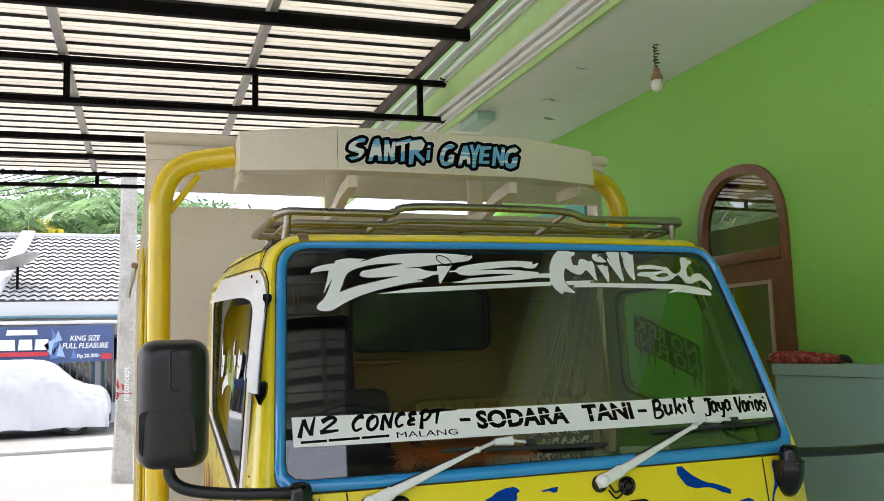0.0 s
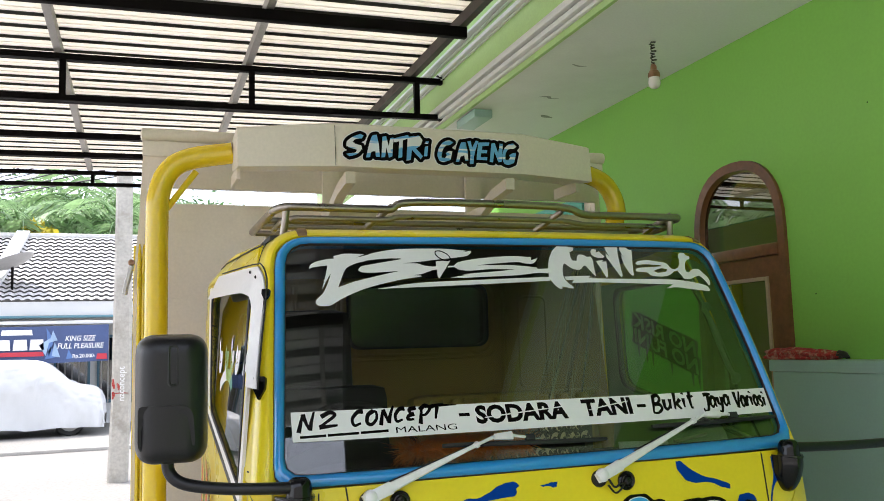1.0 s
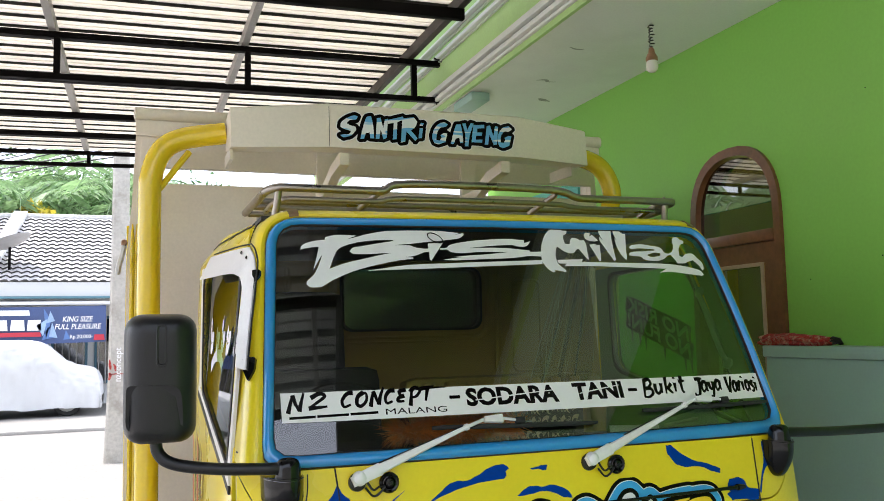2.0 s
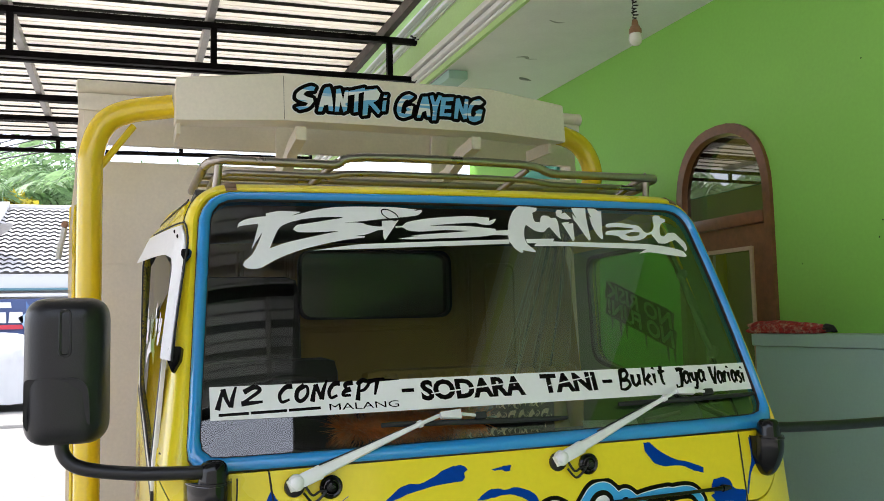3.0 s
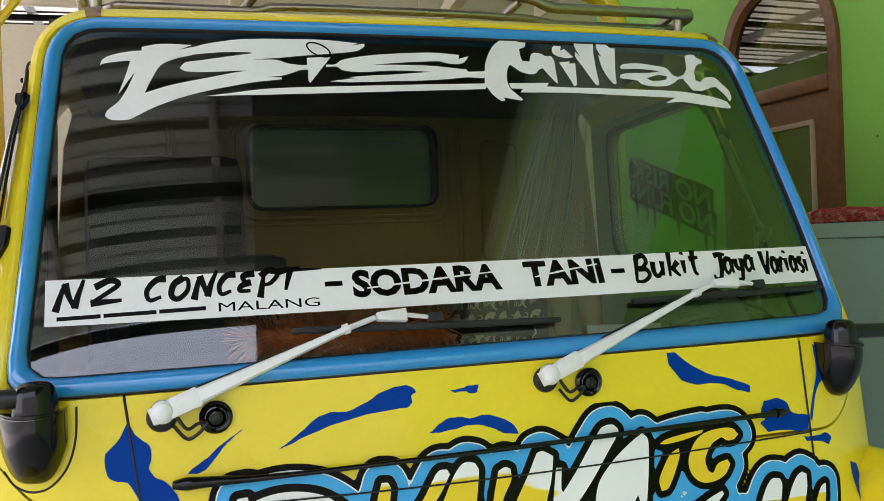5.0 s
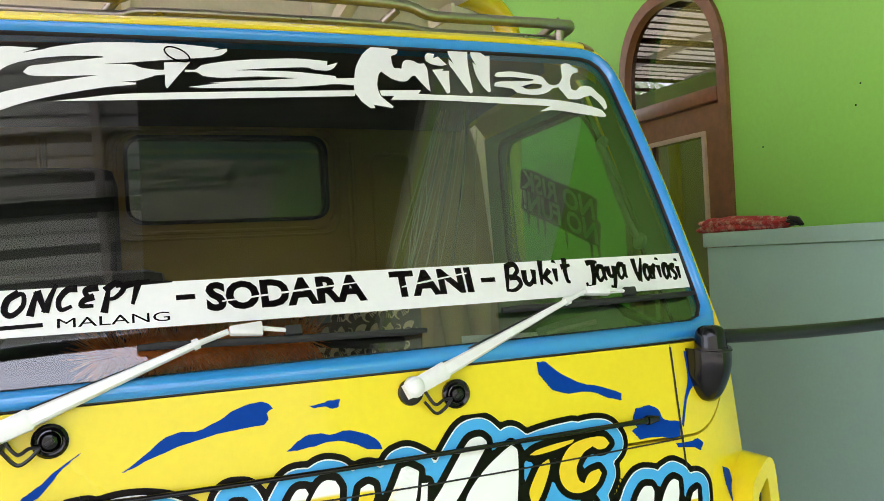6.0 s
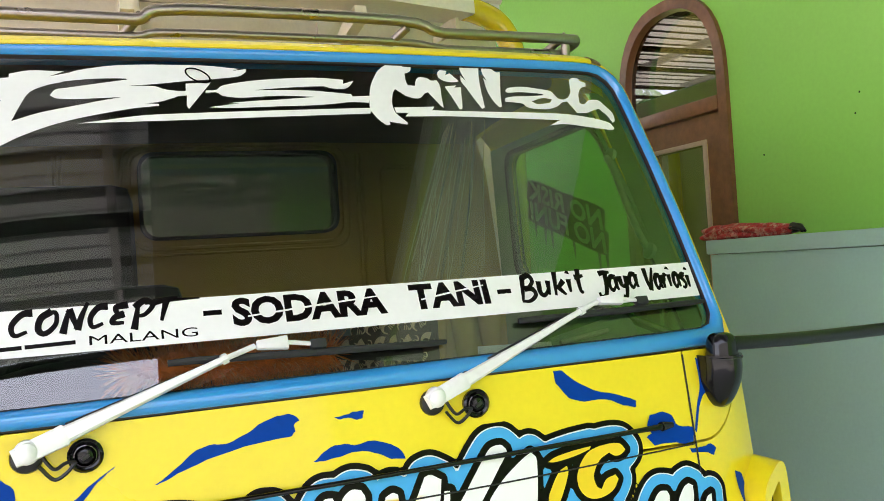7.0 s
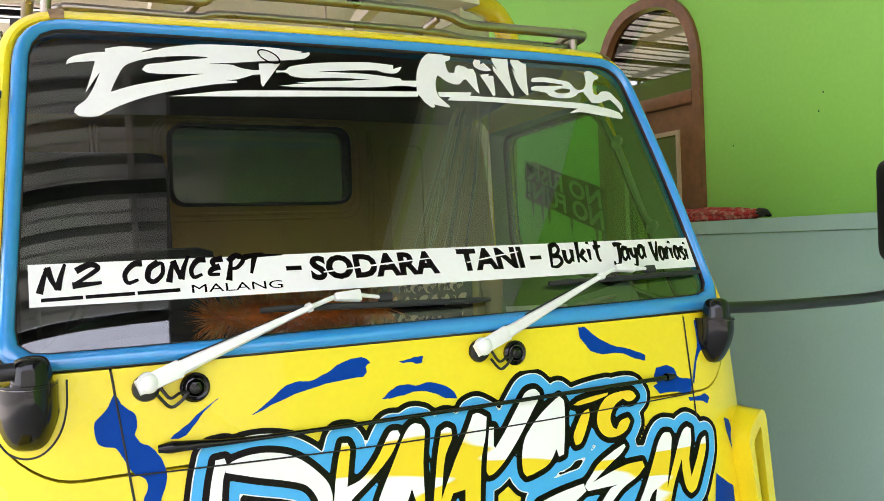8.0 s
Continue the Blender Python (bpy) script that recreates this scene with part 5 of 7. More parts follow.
def side_fn(s):
    return lambda y, z, d: (s * (side_w(y, z) - d), y, z)
for s in (-1, 1):
    outline = [(2.40, 0.78), (3.40, 0.78), (3.42, 1.38), (3.415, 1.898), (2.690, 1.898), (2.42, 1.37)]
    rear = 0.0 if s < 0 else 0.15
    window = rounded([(2.468, 1.352), (3.12 + rear, 1.505), (3.14 + rear, 1.87), (2.70, 1.87)], [0.03, 0.06, 0.06, 0.08], 5)
    dr = part("door", P(outline, [window], side_fn(s), 0.010), YELLOW, truck, "yellow cab door with tinted window")
    part("door_head", G(lambda a, t, s=s: (s * side_w(lerp(2.690 + 0.045 * t, 3.413, a), 1.897 + 0.075 * t), lerp(2.690 + 0.045 * t, 3.413, a), 1.897 + 0.075 * t), 24, 8, 0.010, (-s, 0, 0)), YELLOW, dr, "yellow curved top of the door frame")
    gl = part("door_glass", P(window, [], lambda y, z, d, s=s: (s * (side_w(y, z) - 0.005 - d), y, z), 0.004), SIDE_GLASS, dr, "tinted door window")
    glaze(gl, (-1, 0, 0))
    part("window_trim", P(rounded([(2.458, 1.340), (3.132 + rear, 1.494), (3.152 + rear, 1.882), (2.692, 1.882)], [0.03, 0.06, 0.06, 0.08], 5), [window], lambda y, z, d, s=s: (s * (side_w(y, z) + 0.004 - d), y, z), 0.034), RUBBER, dr, "black window rubber")
    part("door_lining", P([(2.415, 0.80), (3.39, 0.80), (3.40, 1.38), (3.395, 1.90), (2.70, 1.90), (2.43, 1.37)], [window], lambda y, z, d, s=s: (s * (side_w(y, z) - 0.011 - d), y, z), 0.012), DOOR_LINING, dr, "grey door lining")
    # the driver's side has a white moulded rain visor and white sashes
    if s < 0:
        vis = bmesh.new()
        edge = smooth_line([(2.395, 1.58), (2.435, 1.68), (2.48, 1.785), (2.54, 1.862), (2.61, 1.892), (2.70, 1.904), (3.10, 1.912)], 6)
        back = smooth_line([(2.455, 1.585), (2.50, 1.66), (2.55, 1.75), (2.60, 1.80), (2.67, 1.826), (2.76, 1.834), (3.09, 1.838)], 6)
        for dd in (0.0, 0.003):
            rows = []
            for k, (p, q) in enumerate(zip(edge, back)):
                f = k / (len(edge) - 1)
                leg = min(1.0, max(0.0, (0.62 - f) / 0.2))  # the part along the pillar wraps round to the front
                rows.append([])
                for t in (0, 0.25, 0.5, 0.75, 1):
                    y, z = lerp(p[0] + 0.012 * leg, q[0], t), lerp(p[1], q[1], t)
                    flare = (0.005 + 0.030 * max(0.0, f - 0.45)) * t ** 1.5
                    rows[-1].append(vis.verts.new((s * (side_w(y, z) + 0.003 + dd + flare - 0.014 * leg * (1 - t) ** 1.6), y, z)))
            for a, b in zip(rows, rows[1:]):
                for k in range(4):
                    vis.faces.new((a[k], a[k + 1], b[k + 1], b[k]))
        part("rain_visor", vis, WHITE_PAINT, dr, "white plastic rain visor")
        for y, z in ((2.70, 1.890), (2.60, 1.868)):
            part("visor_screw", L([(0.004, 0.0), (0.005, 0.002), (0.002, 0.004)], Matrix.Translation((s * (side_w(y, z) + 0.010), y, z)) @ pose(0, 0, 0, 0, 90 * s, 0), sides=8), BLACK_STEEL, dr, "small dark screw")
        white_edge = lambda y, z, d, s=s: (s * (side_w(y, z) + 0.005 - d), y, z)
        part("front_sash", P([(2.425, 1.352), (2.456, 1.345), (2.505, 1.60), (2.470, 1.60)], [], white_edge, 0.008), WHITE_PAINT, dr, "white painted sash in front of the window")
        part("rear_sash", P([(3.155, 1.50), (3.215, 1.51), (3.225, 1.88), (3.165, 1.88)], [], white_edge, 0.008), WHITE_PAINT, dr, "white painted sash behind the window")
        part("belt_moulding", P([(2.435, 1.305), (3.24, 1.487), (3.24, 1.507), (2.435, 1.332)], [], white_edge, 0.008), WHITE_PAINT, dr, "white strip under the window")
        part("belt_rubber", P([(2.43, 1.285), (3.24, 1.467), (3.24, 1.484), (2.43, 1.302)], [], white_edge, 0.008), RUBBER, dr, "black rubber strip under the window")
    if s < 0:
        rim = smooth_line([(2.386, 1.58), (2.426, 1.68), (2.470, 1.785), (2.530, 1.870), (2.605, 1.902), (2.70, 1.913), (2.90, 1.917), (3.10, 1.921)], 5)
        part("door_seam", T([(s * (side_w(y, z) + 0.001 - 0.012 * min(1.0, max(0.0, (1.90 - z) / 0.05))), y, z) for y, z in rim], 0.0022, sides=6), SEAM, dr, "dark seam round the top of the door")
        clips = [(Vector((s * 0.744, 2.420, 1.580)), 0.033, 0.056), (Vector((s * 0.716, 2.504, 1.812)), 0.022, 0.028)]
        part("antenna_rod", T([clips[0][0] + Vector((s * 0.006, 0.004, 0.02)), clips[0][0].lerp(clips[1][0], 0.5) + Vector((s * 0.009, 0.004, 0)), clips[1][0] + Vector((s * 0.006, 0.004, 0))], 0.0024, sides=6), BLACK_PLASTIC, truck, "thin black antenna rod on the pillar")
        rise = (clips[1][0] - clips[0][0]).normalized()
        across = Vector((s * 0.82, 0.57, 0)).normalized()
        front = across.cross(rise) * (1 if across.cross(rise).y < 0 else -1)
        for c, wide, tall in clips:
            drop = rounded([(-0.5 * wide, 0.5 * tall), (0.5 * wide, 0.5 * tall), (0.48 * wide, -0.05 * tall), (0.0, -0.58 * tall), (-0.48 * wide, -0.05 * tall)], 0.16 * wide, 3)
            bm = P([tuple(p) for p in drop], [], lambda u, v, d: c + across * u + rise * v + front * (0.002 + d), 0.009)
            part("rod_clip", bm, BLACK_GLOSS, truck, "black drop-shaped clip on the pillar")
    part("pillar_seam", T([(s * 0.733, 2.336, 1.384), (s * 0.750, 2.340, 1.3835), (s * 0.768, 2.362, 1.386), (s * 0.778, 2.40, 1.388)], 0.0022, sides=6), SEAM, truck, "thin dark joint at the pillar's foot")
part("grab_handle", T(smooth_line([(0.655, 2.560, 1.765), (0.652, 2.537, 1.745), (0.650, 2.507, 1.69), (0.654, 2.463, 1.60), (0.662, 2.440, 1.555)], 5), 0.0075, sides=10), DOOR_LINING, truck, "grey grab handle on the pillar, tinted with the wall's green")
for y, z in ((2.562, 1.768), (2.440, 1.550)):
    part("handle_mount", L([(0.016, -0.004), (0.018, 0.006), (0.010, 0.012)], Matrix.Translation((0.668, y, z)) @ pose(0, 0, 0, 0, -70, 0), sides=12), DOOR_LINING, truck, "screwed end of the grab handle")
for k in range(4):
    mark = ribbon(bmesh.new(), [(3.02 + 0.09 * k, 1.10, 0.012), (3.06 + 0.09 * k, 1.19, 0.020), (3.03 + 0.09 * k, 1.27, 0.014), (3.08 + 0.09 * k, 1.33, 0.006)], lambda u, v, d: (-side_w(u, v) - 0.002 - d, u, v), 0.0004 * k)
    part("door_graphic", mark, RED_PRINT if k % 2 else BLACK_VINYL, truck, "red and black painted flourish on the door")
# cab back wall, floor, seats
rear_window = rounded([(-0.285, 1.675), (0.255, 1.675), (0.255, 1.90), (-0.285, 1.90)], 0.045, 6)
part("cab_back", P([(-0.812, 0.78), (0.812, 0.78), (0.808, 1.4), (0.765, 1.85), (0.726, 1.985), (-0.726, 1.985), (-0.765, 1.85), (-0.808, 1.4)], [rear_window], lambda x, z, d: (x, 3.424 + d, z), 0.03), INTERIOR_TAN, truck, "tan lined back wall of the cab")
part("rear_window_rubber", P(rounded([(-0.294, 1.666), (0.264, 1.666), (0.264, 1.909), (-0.294, 1.909)], 0.052, 6), [rear_window], lambda x, z, d: (x, 3.388 + d, z), 0.07), RUBBER, truck, "black rubber round the rear window")
rg = part("rear_glass", P(rear_window, [], lambda x, z, d: (x, 3.42 + d, z), 0.004), REAR_GLASS, truck, "dark rear window glass")
glaze(rg, (0, -1, 0))
for x in (-0.50, -0.485, 0.328, 0.341):
    part("back_rib", T([(x, 3.398, 1.50), (x, 3.394, 1.9)], 0.006, sides=6), INTERIOR_TAN, truck)
for grow, rad in ((0.032, 0.006), (0.050, 0.004)):
    loop = rounded([(-0.285 - grow, 1.675 - grow), (0.255 + grow, 1.675 - grow), (0.255 + grow, 1.90 + 0.6 * grow), (-0.285 - grow, 1.90 + 0.6 * grow)], 0.06, 6)
    part("window_moulding", T([(p.x, 3.421, p.y) for p in loop + loop[:1]], rad, sides=6, cap=False), INTERIOR_TAN, truck, "pressed tan moulding round the rear window")
loop = rounded([(0.41, 1.50), (0.53, 1.50), (0.53, 1.86), (0.41, 1.86)], 0.03, 5)
part("pressed_panel", T([(p.x, 3.422, p.y) for p in loop + loop[:1]], 0.006, sides=6, cap=False), INTERIOR_TAN, truck, "pressed tan panel in the back wall")
part("cab_floor", B(-0.75, 0.75, 2.38, 3.44, 0.74, 0.78), INTERIOR_DARK, truck)
part("headlining", G(lambda s, t: (lerp(-0.69, 0.69, s), lerp(2.63, 3.39, t), 1.985 + 0.01 * math.sin(math.pi * s) - 0.050 * t ** 3), 8, 8, 0.012, (0, 0, -1)), INTERIOR_DARK, truck, "dark headlining")
def seat(x0, x1, lab, high=0.46, cover=INTERIOR_DARK):
    st = part("seat", B(x0, x1, 2.80, 3.30, 0.95, 1.12, bevel=0.04), cover, truck, lab)
    part("backrest", B(x0, x1, -0.06, 0.06, 0.0, high, bevel=0.05, m=Matrix.Translation((0, 3.20, 1.08)) @ pose(0, 0, 0, -8)), cover, st)
seat(-0.705, -0.315, "dark vinyl driver's seat", 0.735)
part("seat_bolster", B(-0.66, -0.21, -0.05, 0.05, 0.0, 0.47, bevel=0.05, m=Matrix.Translation((0, 3.13, 1.08)) @ pose(0, 0, 0, -8)), INTERIOR_DARK, truck, "wide lower bolster of the driver's seat")
seat(-0.12, 0.68, "tan vinyl double passenger seat", 0.42, INTERIOR_TAN)
for k in range(9):
    part("seat_pleat", T([(-0.06 + 0.08 * k, 3.06, 1.27), (-0.06 + 0.08 * k, 3.075, 1.41), (-0.06 + 0.08 * k, 3.10, 1.485)], [0.02, 0.034, 0.022], sides=10), INTERIOR_TAN, truck, "padded tan seat pleat")
dash = part("dashboard", G(lambda s, t: (lerp(-0.72, 0.72, s), [2.345, 2.39, 2.60, 2.70, 2.74][int(t * 4)], [1.345, 1.350, 1.354, 1.335, 1.0][int(t * 4)]), 24, 4, 0.02, (0, 0.0, -1)), INTERIOR_DARK, truck, "dark grey dashboard top")
part("instrument_hood", G(lambda s, t: (lerp(-0.66, -0.28, s), lerp(2.52, 2.74, t), 1.345 + 0.075 * math.sin(math.pi * s) ** 0.5 * math.sin(math.pi * (0.15 + 0.7 * t))), 16, 8, 0.02, (0, 0, -1)), INTERIOR_DARK, dash, "curved hood over the instruments")
wheel_bm = bmesh.new()
wm = Matrix.Translation((-0.40, 2.86, 1.33)) @ pose(0, 0, 0, 55)
tube(wheel_bm, [wm @ Vector((0.2 * math.cos(a), 0.2 * math.sin(a), 0)) for a in [2 * math.pi * k / 36 for k in range(37)]], 0.014, sides=8)
part("steering_wheel", wheel_bm, INTERIOR_DARK, truck, "dark steering wheel")

# mirrored sticker on the passenger window
def pmap(u, v, d):
    y, z = 2.775 + 1.08 * (u - 2.715), 1.606 + 1.08 * (v - 1.604)
    return (side_w(y, z) - 0.0115 - d, y, z)
plate_bm = bmesh.new()
for z0 in (1.630, 1.576):
    ribbon(plate_bm, [(2.70, z0 - 0.003, 0.028), (2.75, z0 + 0.012, 0.032), (2.90, z0 + 0.054, 0.031), (3.05, z0 + 0.098, 0.033), (3.105, z0 + 0.113, 0.027)], pmap, 0.0002 * (z0 > 1.6))
for y0, z0 in ((2.715, 1.555), (2.75, 1.56), (2.87, 1.595), (2.985, 1.625), (3.02, 1.635), (3.07, 1.655)):
    ribbon(plate_bm, [(y0, z0 + 0.01, 0.008), (y0, z0 - 0.03, 0.005), (y0, z0 - 0.05, 0.001)], pmap, 0.0004)
plate_ob = part("sticker_plate", plate_bm, material("dark_green_film", (0.02, 0.05, 0.02), 0.5, vary=0.3, scale=12), truck, "ragged dark ground of the window sticker")
bm = bmesh.new()
for body, z0, z1 in (("NO RISK", 1.608, 1.655), ("NO FUN!", 1.553, 1.601)):
    letters(bm, body, 2.715, 3.09, z0, z1, pmap, 0.0014, offset=0.03, rise=0.11)
part("window_sticker", bm, GREY_VINYL, plate_ob, "grey-green letters reading No risk no fun on the passenger window")
note = bmesh.new()
dmap = lambda u, v, d: (-side_w(u, v) + 0.0035 - d, u, v)
for k, y0 in enumerate((2.98, 2.88, 2.80, 2.72, 2.62)):
    tall = 0.085 if k in (0, 2, 4) else 0.05
    ribbon(note, [(y0, 1.625 + tall, 0.006), (y0 - 0.015, 1.66, 0.006), (y0 - 0.02, 1.625, 0.005), (y0 - 0.045, 1.63, 0.006), (y0 - 0.05, 1.655, 0.006), (y0 - 0.025, 1.66, 0.005)], dmap, 0.0002 * k, square=0.35)
ribbon(note, [(2.93, 1.570, 0.006), (2.87, 1.600, 0.006), (2.79, 1.605, 0.006), (2.73, 1.575, 0.006)], dmap, 0.0, square=0.35)
part("window_scrawl", note, WHITE_VINYL, truck, "white unreadable scrawl sticker on the driver's window")

# mirrors
def mirror(s, arm, head_x):
    def scoop(a, t):
        x = s * lerp(0.644, 0.735, a)
        out = 0.055 * math.sin(math.pi * a) ** 0.6 * (0.12 + 0.88 * math.sin(0.5 * math.pi * min(1.0, 1.2 * t)) ** 0.8)
        return (x, fp(x, 1.25)[1] - 0.006 - out, lerp(1.243 + 0.055 * abs(2 * a - 1) ** 3.2, 1.345, t))
    base = part("mirror_bracket", G(scoop, 36, 20, 0.02, (0, 1, 0)), BLACK_GLOSS, truck, "glossy black scooped mirror bracket")
    recess = smooth_line([(0.632, 1.343), (0.634, 1.30), (0.645, 1.262), (0.667, 1.236), (0.692, 1.229), (0.716, 1.238), (0.731, 1.258)], 5)
    if s < 0:
        part("recess_gap", T([fp(s * a, b, 0.0005) for a, b in recess], 0.0016, sides=6), SEAM, base, "black gap round the mirror bracket")
    ringed = [Vector(scoop(0.03 + 0.94 * q / 20, 0.95)) + Vector((0, -0.0012, 0)) for q in range(21)]
    part("bracket_ring", T(ringed, 0.0014, sides=6), CHROME_DARK, base, "thin smoked chrome line on the bracket")
    x0 = s * 0.681
    part("socket", L([(0.029, 0.0), (0.031, 0.006), (0.0295, 0.012), (0.0285, 0.028), (0.027, 0.035), (0.0245, 0.041), (0.020, 0.0455), (0.014, 0.048), (0.007, 0.049)], Matrix.Translation((x0, 2.255, 1.338)), sides=32), BLACK_GLOSS, base)
    part("arm", T(smooth_line([(s * a, b, c) for a, b, c in arm], 6), 0.0135, sides=12), BLACK_PLASTIC, base, "black mirror arm tube")
    if head_x:
        bm = bmesh.new()
        c = Vector((s * head_x, 2.31, 1.572))
        hw, hh = 0.078, 0.142
        prof = rounded([(-hw, -hh), (hw, -hh), (hw, hh), (-hw, hh)], 0.045, 7)
        rings = []
        for k, (y, f) in enumerate(((0.045, 0.96), (0.035, 0.995), (0.015, 1.0), (-0.012, 0.985), (-0.034, 0.945), (-0.050, 0.88), (-0.060, 0.78), (-0.066, 0.62), (-0.068, 0.4))):
            rings.append([bm.verts.new(c + Vector((p.x * f, y + 0.02 * p.x * s + 0.35 * max(0.0, abs(p.x * f) - 0.040), p.y * (0.5 + f * 0.5)))) for p in prof])
        for a, b in zip(rings, rings[1:]):
            for k in range(len(prof)):
                bm.faces.new((a[k], a[(k + 1) % len(prof)], b[(k + 1) % len(prof)], b[k]))
        bm.faces.new(rings[0][::-1])
        bm.faces.new(rings[-1])
        sh = part("mirror_shell", bm, BLACK_PLASTIC, truck, "black plastic mirror housing with fine scratches")
        pocket = rounded([(-0.070, -0.118), (0.046, -0.118), (0.040, -0.012), (-0.070, -0.012)], [0.03, 0.03, 0.03, 0.012], 5)
        part("mirror_pocket", P([(p.x * 1.02 * -s, p.y) for p in pocket], [], lambda u, v, d: (c.x + u, c.y - 0.0745 + 0.9 * max(0.0, abs(u) - 0.045) + 1.1 * max(0.0, -v - 0.095) + d, c.z + v), 0.03), BLACK_PLASTIC, sh, "raised lower cover of the mirror housing")
        slot = rounded([(-0.009, 0.03), (0.009, 0.03), (0.009, 0.115), (-0.009, 0.115)], 0.009, 4)
        part("mirror_slot", T([(c.x + p.x, c.y - 0.0675 + 0.08 * max(0.0, p.y - 0.085), c.z + p.y) for p in slot + slot[:1]], 0.0032, sides=6, cap=False), BLACK_PLASTIC, sh, "oblong moulded slot outline")
        part("mirror_glass", P([(p.x * 0.9, p.y * 0.93) for p in prof], [], lambda u, v, d: (c.x + u, c.y + 0.046 + d, c.z + v), 0.003), CHROME_DARK, sh, "mirror glass")
mirror(-1, [(0.69, 2.25, 1.366), (0.74, 2.252, 1.367), (0.84, 2.27, 1.372), (0.925, 2.295, 1.385), (0.957, 2.31, 1.41), (0.962, 2.312, 1.45)], 0.953)
mirror(1, [(0.69, 2.25, 1.366), (0.76, 2.25, 1.362), (0.95, 2.26, 1.356), (1.25, 2.275, 1.355), (1.365, 2.295, 1.37), (1.445, 2.31, 1.41), (1.45, 2.312, 1.45)], 1.447)

# headlamp surrounds
for s in (-1, 1):
    rim = rounded([(0.735, 0.80), (0.80, 0.80), (0.80, 1.15), (0.715, 1.09)], [0.02, 0.03, 0.05, 0.03], 5)
    hole = rounded([(0.748, 0.815), (0.772, 0.815), (0.772, 1.10), (0.735, 1.07)], 0.01, 4)
    hl = part("headlamp_surround", P(rim, [hole], lambda x, z, d: (s * x, 2.20 + 0.3 * (x - 0.72) + 0.1 * (z - 1.0) + d, z), 0.14), YELLOW, truck)
    part("lamp_lens", P(hole, [], lambda x, z, d: (s * x, 2.23 + 0.3 * (x - 0.72) + d, z), 0.01), SMOKED, hl, "dark smoked lamp lens")

# chassis, bumper, wheels
part("bumper", B(-0.80, 0.80, 2.22, 2.40, 0.46, 0.74, bevel=0.02), WHITE_PAINT, truck, "white front bumper")
part("chassis", B(-0.38, 0.38, 2.42, 7.7, 0.55, 0.72), BLACK_STEEL, truck)
for x in (-0.68, 0.68):
    for y in (2.95, 6.3):
        wh = part("wheel", L([(0.20, -0.10), (0.36, -0.10), (0.385, -0.07), (0.385, 0.07), (0.36, 0.10), (0.20, 0.10)], Matrix.Translation((x, y, 0.42)) @ pose(0, 0, 0, 0, 90, 0), sides=28), RUBBER, truck, "black rubber tyre")
        part("rim", L([(0.05, -0.102), (0.19, -0.085), (0.205, -0.06), (0.205, 0.06), (0.19, 0.085), (0.05, 0.102)], Matrix.Translation((x, y, 0.42)) @ pose(0, 0, 0, 0, 90, 0), sides=24), WHITE_PAINT, wh, "white steel rim")

# cargo body
part("bed", B(-1.0, 1.0, 3.84, 7.8, 0.80, 0.92), CREAM, truck, "cargo bed floor")
fb = part("front_board", B(-1.0, 1.0, 3.78, 3.815, 0.92, 2.262, bevel=0.004), CREAM, truck, "cream painted front board of the cargo body")
part("board_groove", B(-0.99, 0.99, 3.777, 3.781, 1.885, 1.888), CREAM, fb)
part("top_board", B(-1.0, 1.0, 3.78, 3.815, 2.325, 2.515, bevel=0.004), CREAM, truck, "cream top board")
part("top_rail", T([(-1.028, 3.79, 2.535), (-1.022, 3.79, 2.535), (1.045, 3.79, 2.535), (1.052, 3.79, 2.535)], [0.012, 0.027, 0.027, 0.012]), CREAM, truck, "cream top rail")
part("rail_board", B(-1.02, 1.03, 3.762, 3.779, 2.445, 2.505, bevel=0.004), CREAM, truck, "cream board under the top rail")
for x in (-0.275, 0.365):
    part("upright", B(x - 0.035, x + 0.035, 3.755, 3.778, 2.2, 2.53, bevel=0.003), CREAM, truck)
for s in (-1, 1):
    part("side_board", B(s * 1.012 - 0.012, s * 1.012 + 0.012, 3.845, 7.8, 0.92, 2.10 if s < 0 else 2.36), CREAM, truck, "cream cargo side board")
    part("corner_edge", loft([[(s * x, y, z) for x, y in ((a, 3.80), (b, 3.80), (b, 3.84), (a, 3.84))] for a, b, z in ((1.002, 1.046, 0.92), (1.002, 1.046, 1.95), (1.001, 1.040, 2.08), (1.000, 1.029, 2.20), (0.999, 1.026, 2.30), (0.998, 1.014, 2.53))]), CREAM, truck, "peeling cream corner edge")
    for x in (0.994, 1.010, 1.026):
        part("post_rib", T([(s * x, 3.794, 0.86), (s * x, 3.794, 2.02), (s * x, 3.802, 2.10)], [0.0085, 0.0085, 0.003], sides=8), YELLOW_TUBE, truck, "yellow fluted corner strip")
    for y in (3.88, 4.6, 5.4, 6.2, 7.0, 7.78):
        part("side_post", B(s * 1.022 - 0.027, s * 1.022 + 0.027, y - 0.035, y + 0.035, 0.85, 2.10, bevel=0.006), YELLOW_TUBE, truck, "yellow side post")
    tubes = smooth_line([(s * 0.967, 3.62 if s > 0 else 3.55, 0.80), (s * 0.967, 3.62 if s > 0 else 3.55, 1.5), (s * 0.967, 3.59 if s > 0 else 3.55, 2.12), (s * 0.962, 3.55, 2.25), (s * 0.925, 3.55, 2.345), (s * 0.85, 3.545, 2.392), (s * 0.70, 3.53, 2.418)], 8)
    bar = part("roll_bar", T(tubes, 0.041, sides=18), YELLOW_TUBE, truck, "glossy yellow bent tube")
    if s < 0:
        part("gusset", T([(s * 0.935, 3.55, 2.20), (s * 0.83, 3.55, 2.345)], 0.012, sides=8), YELLOW_TUBE, bar)
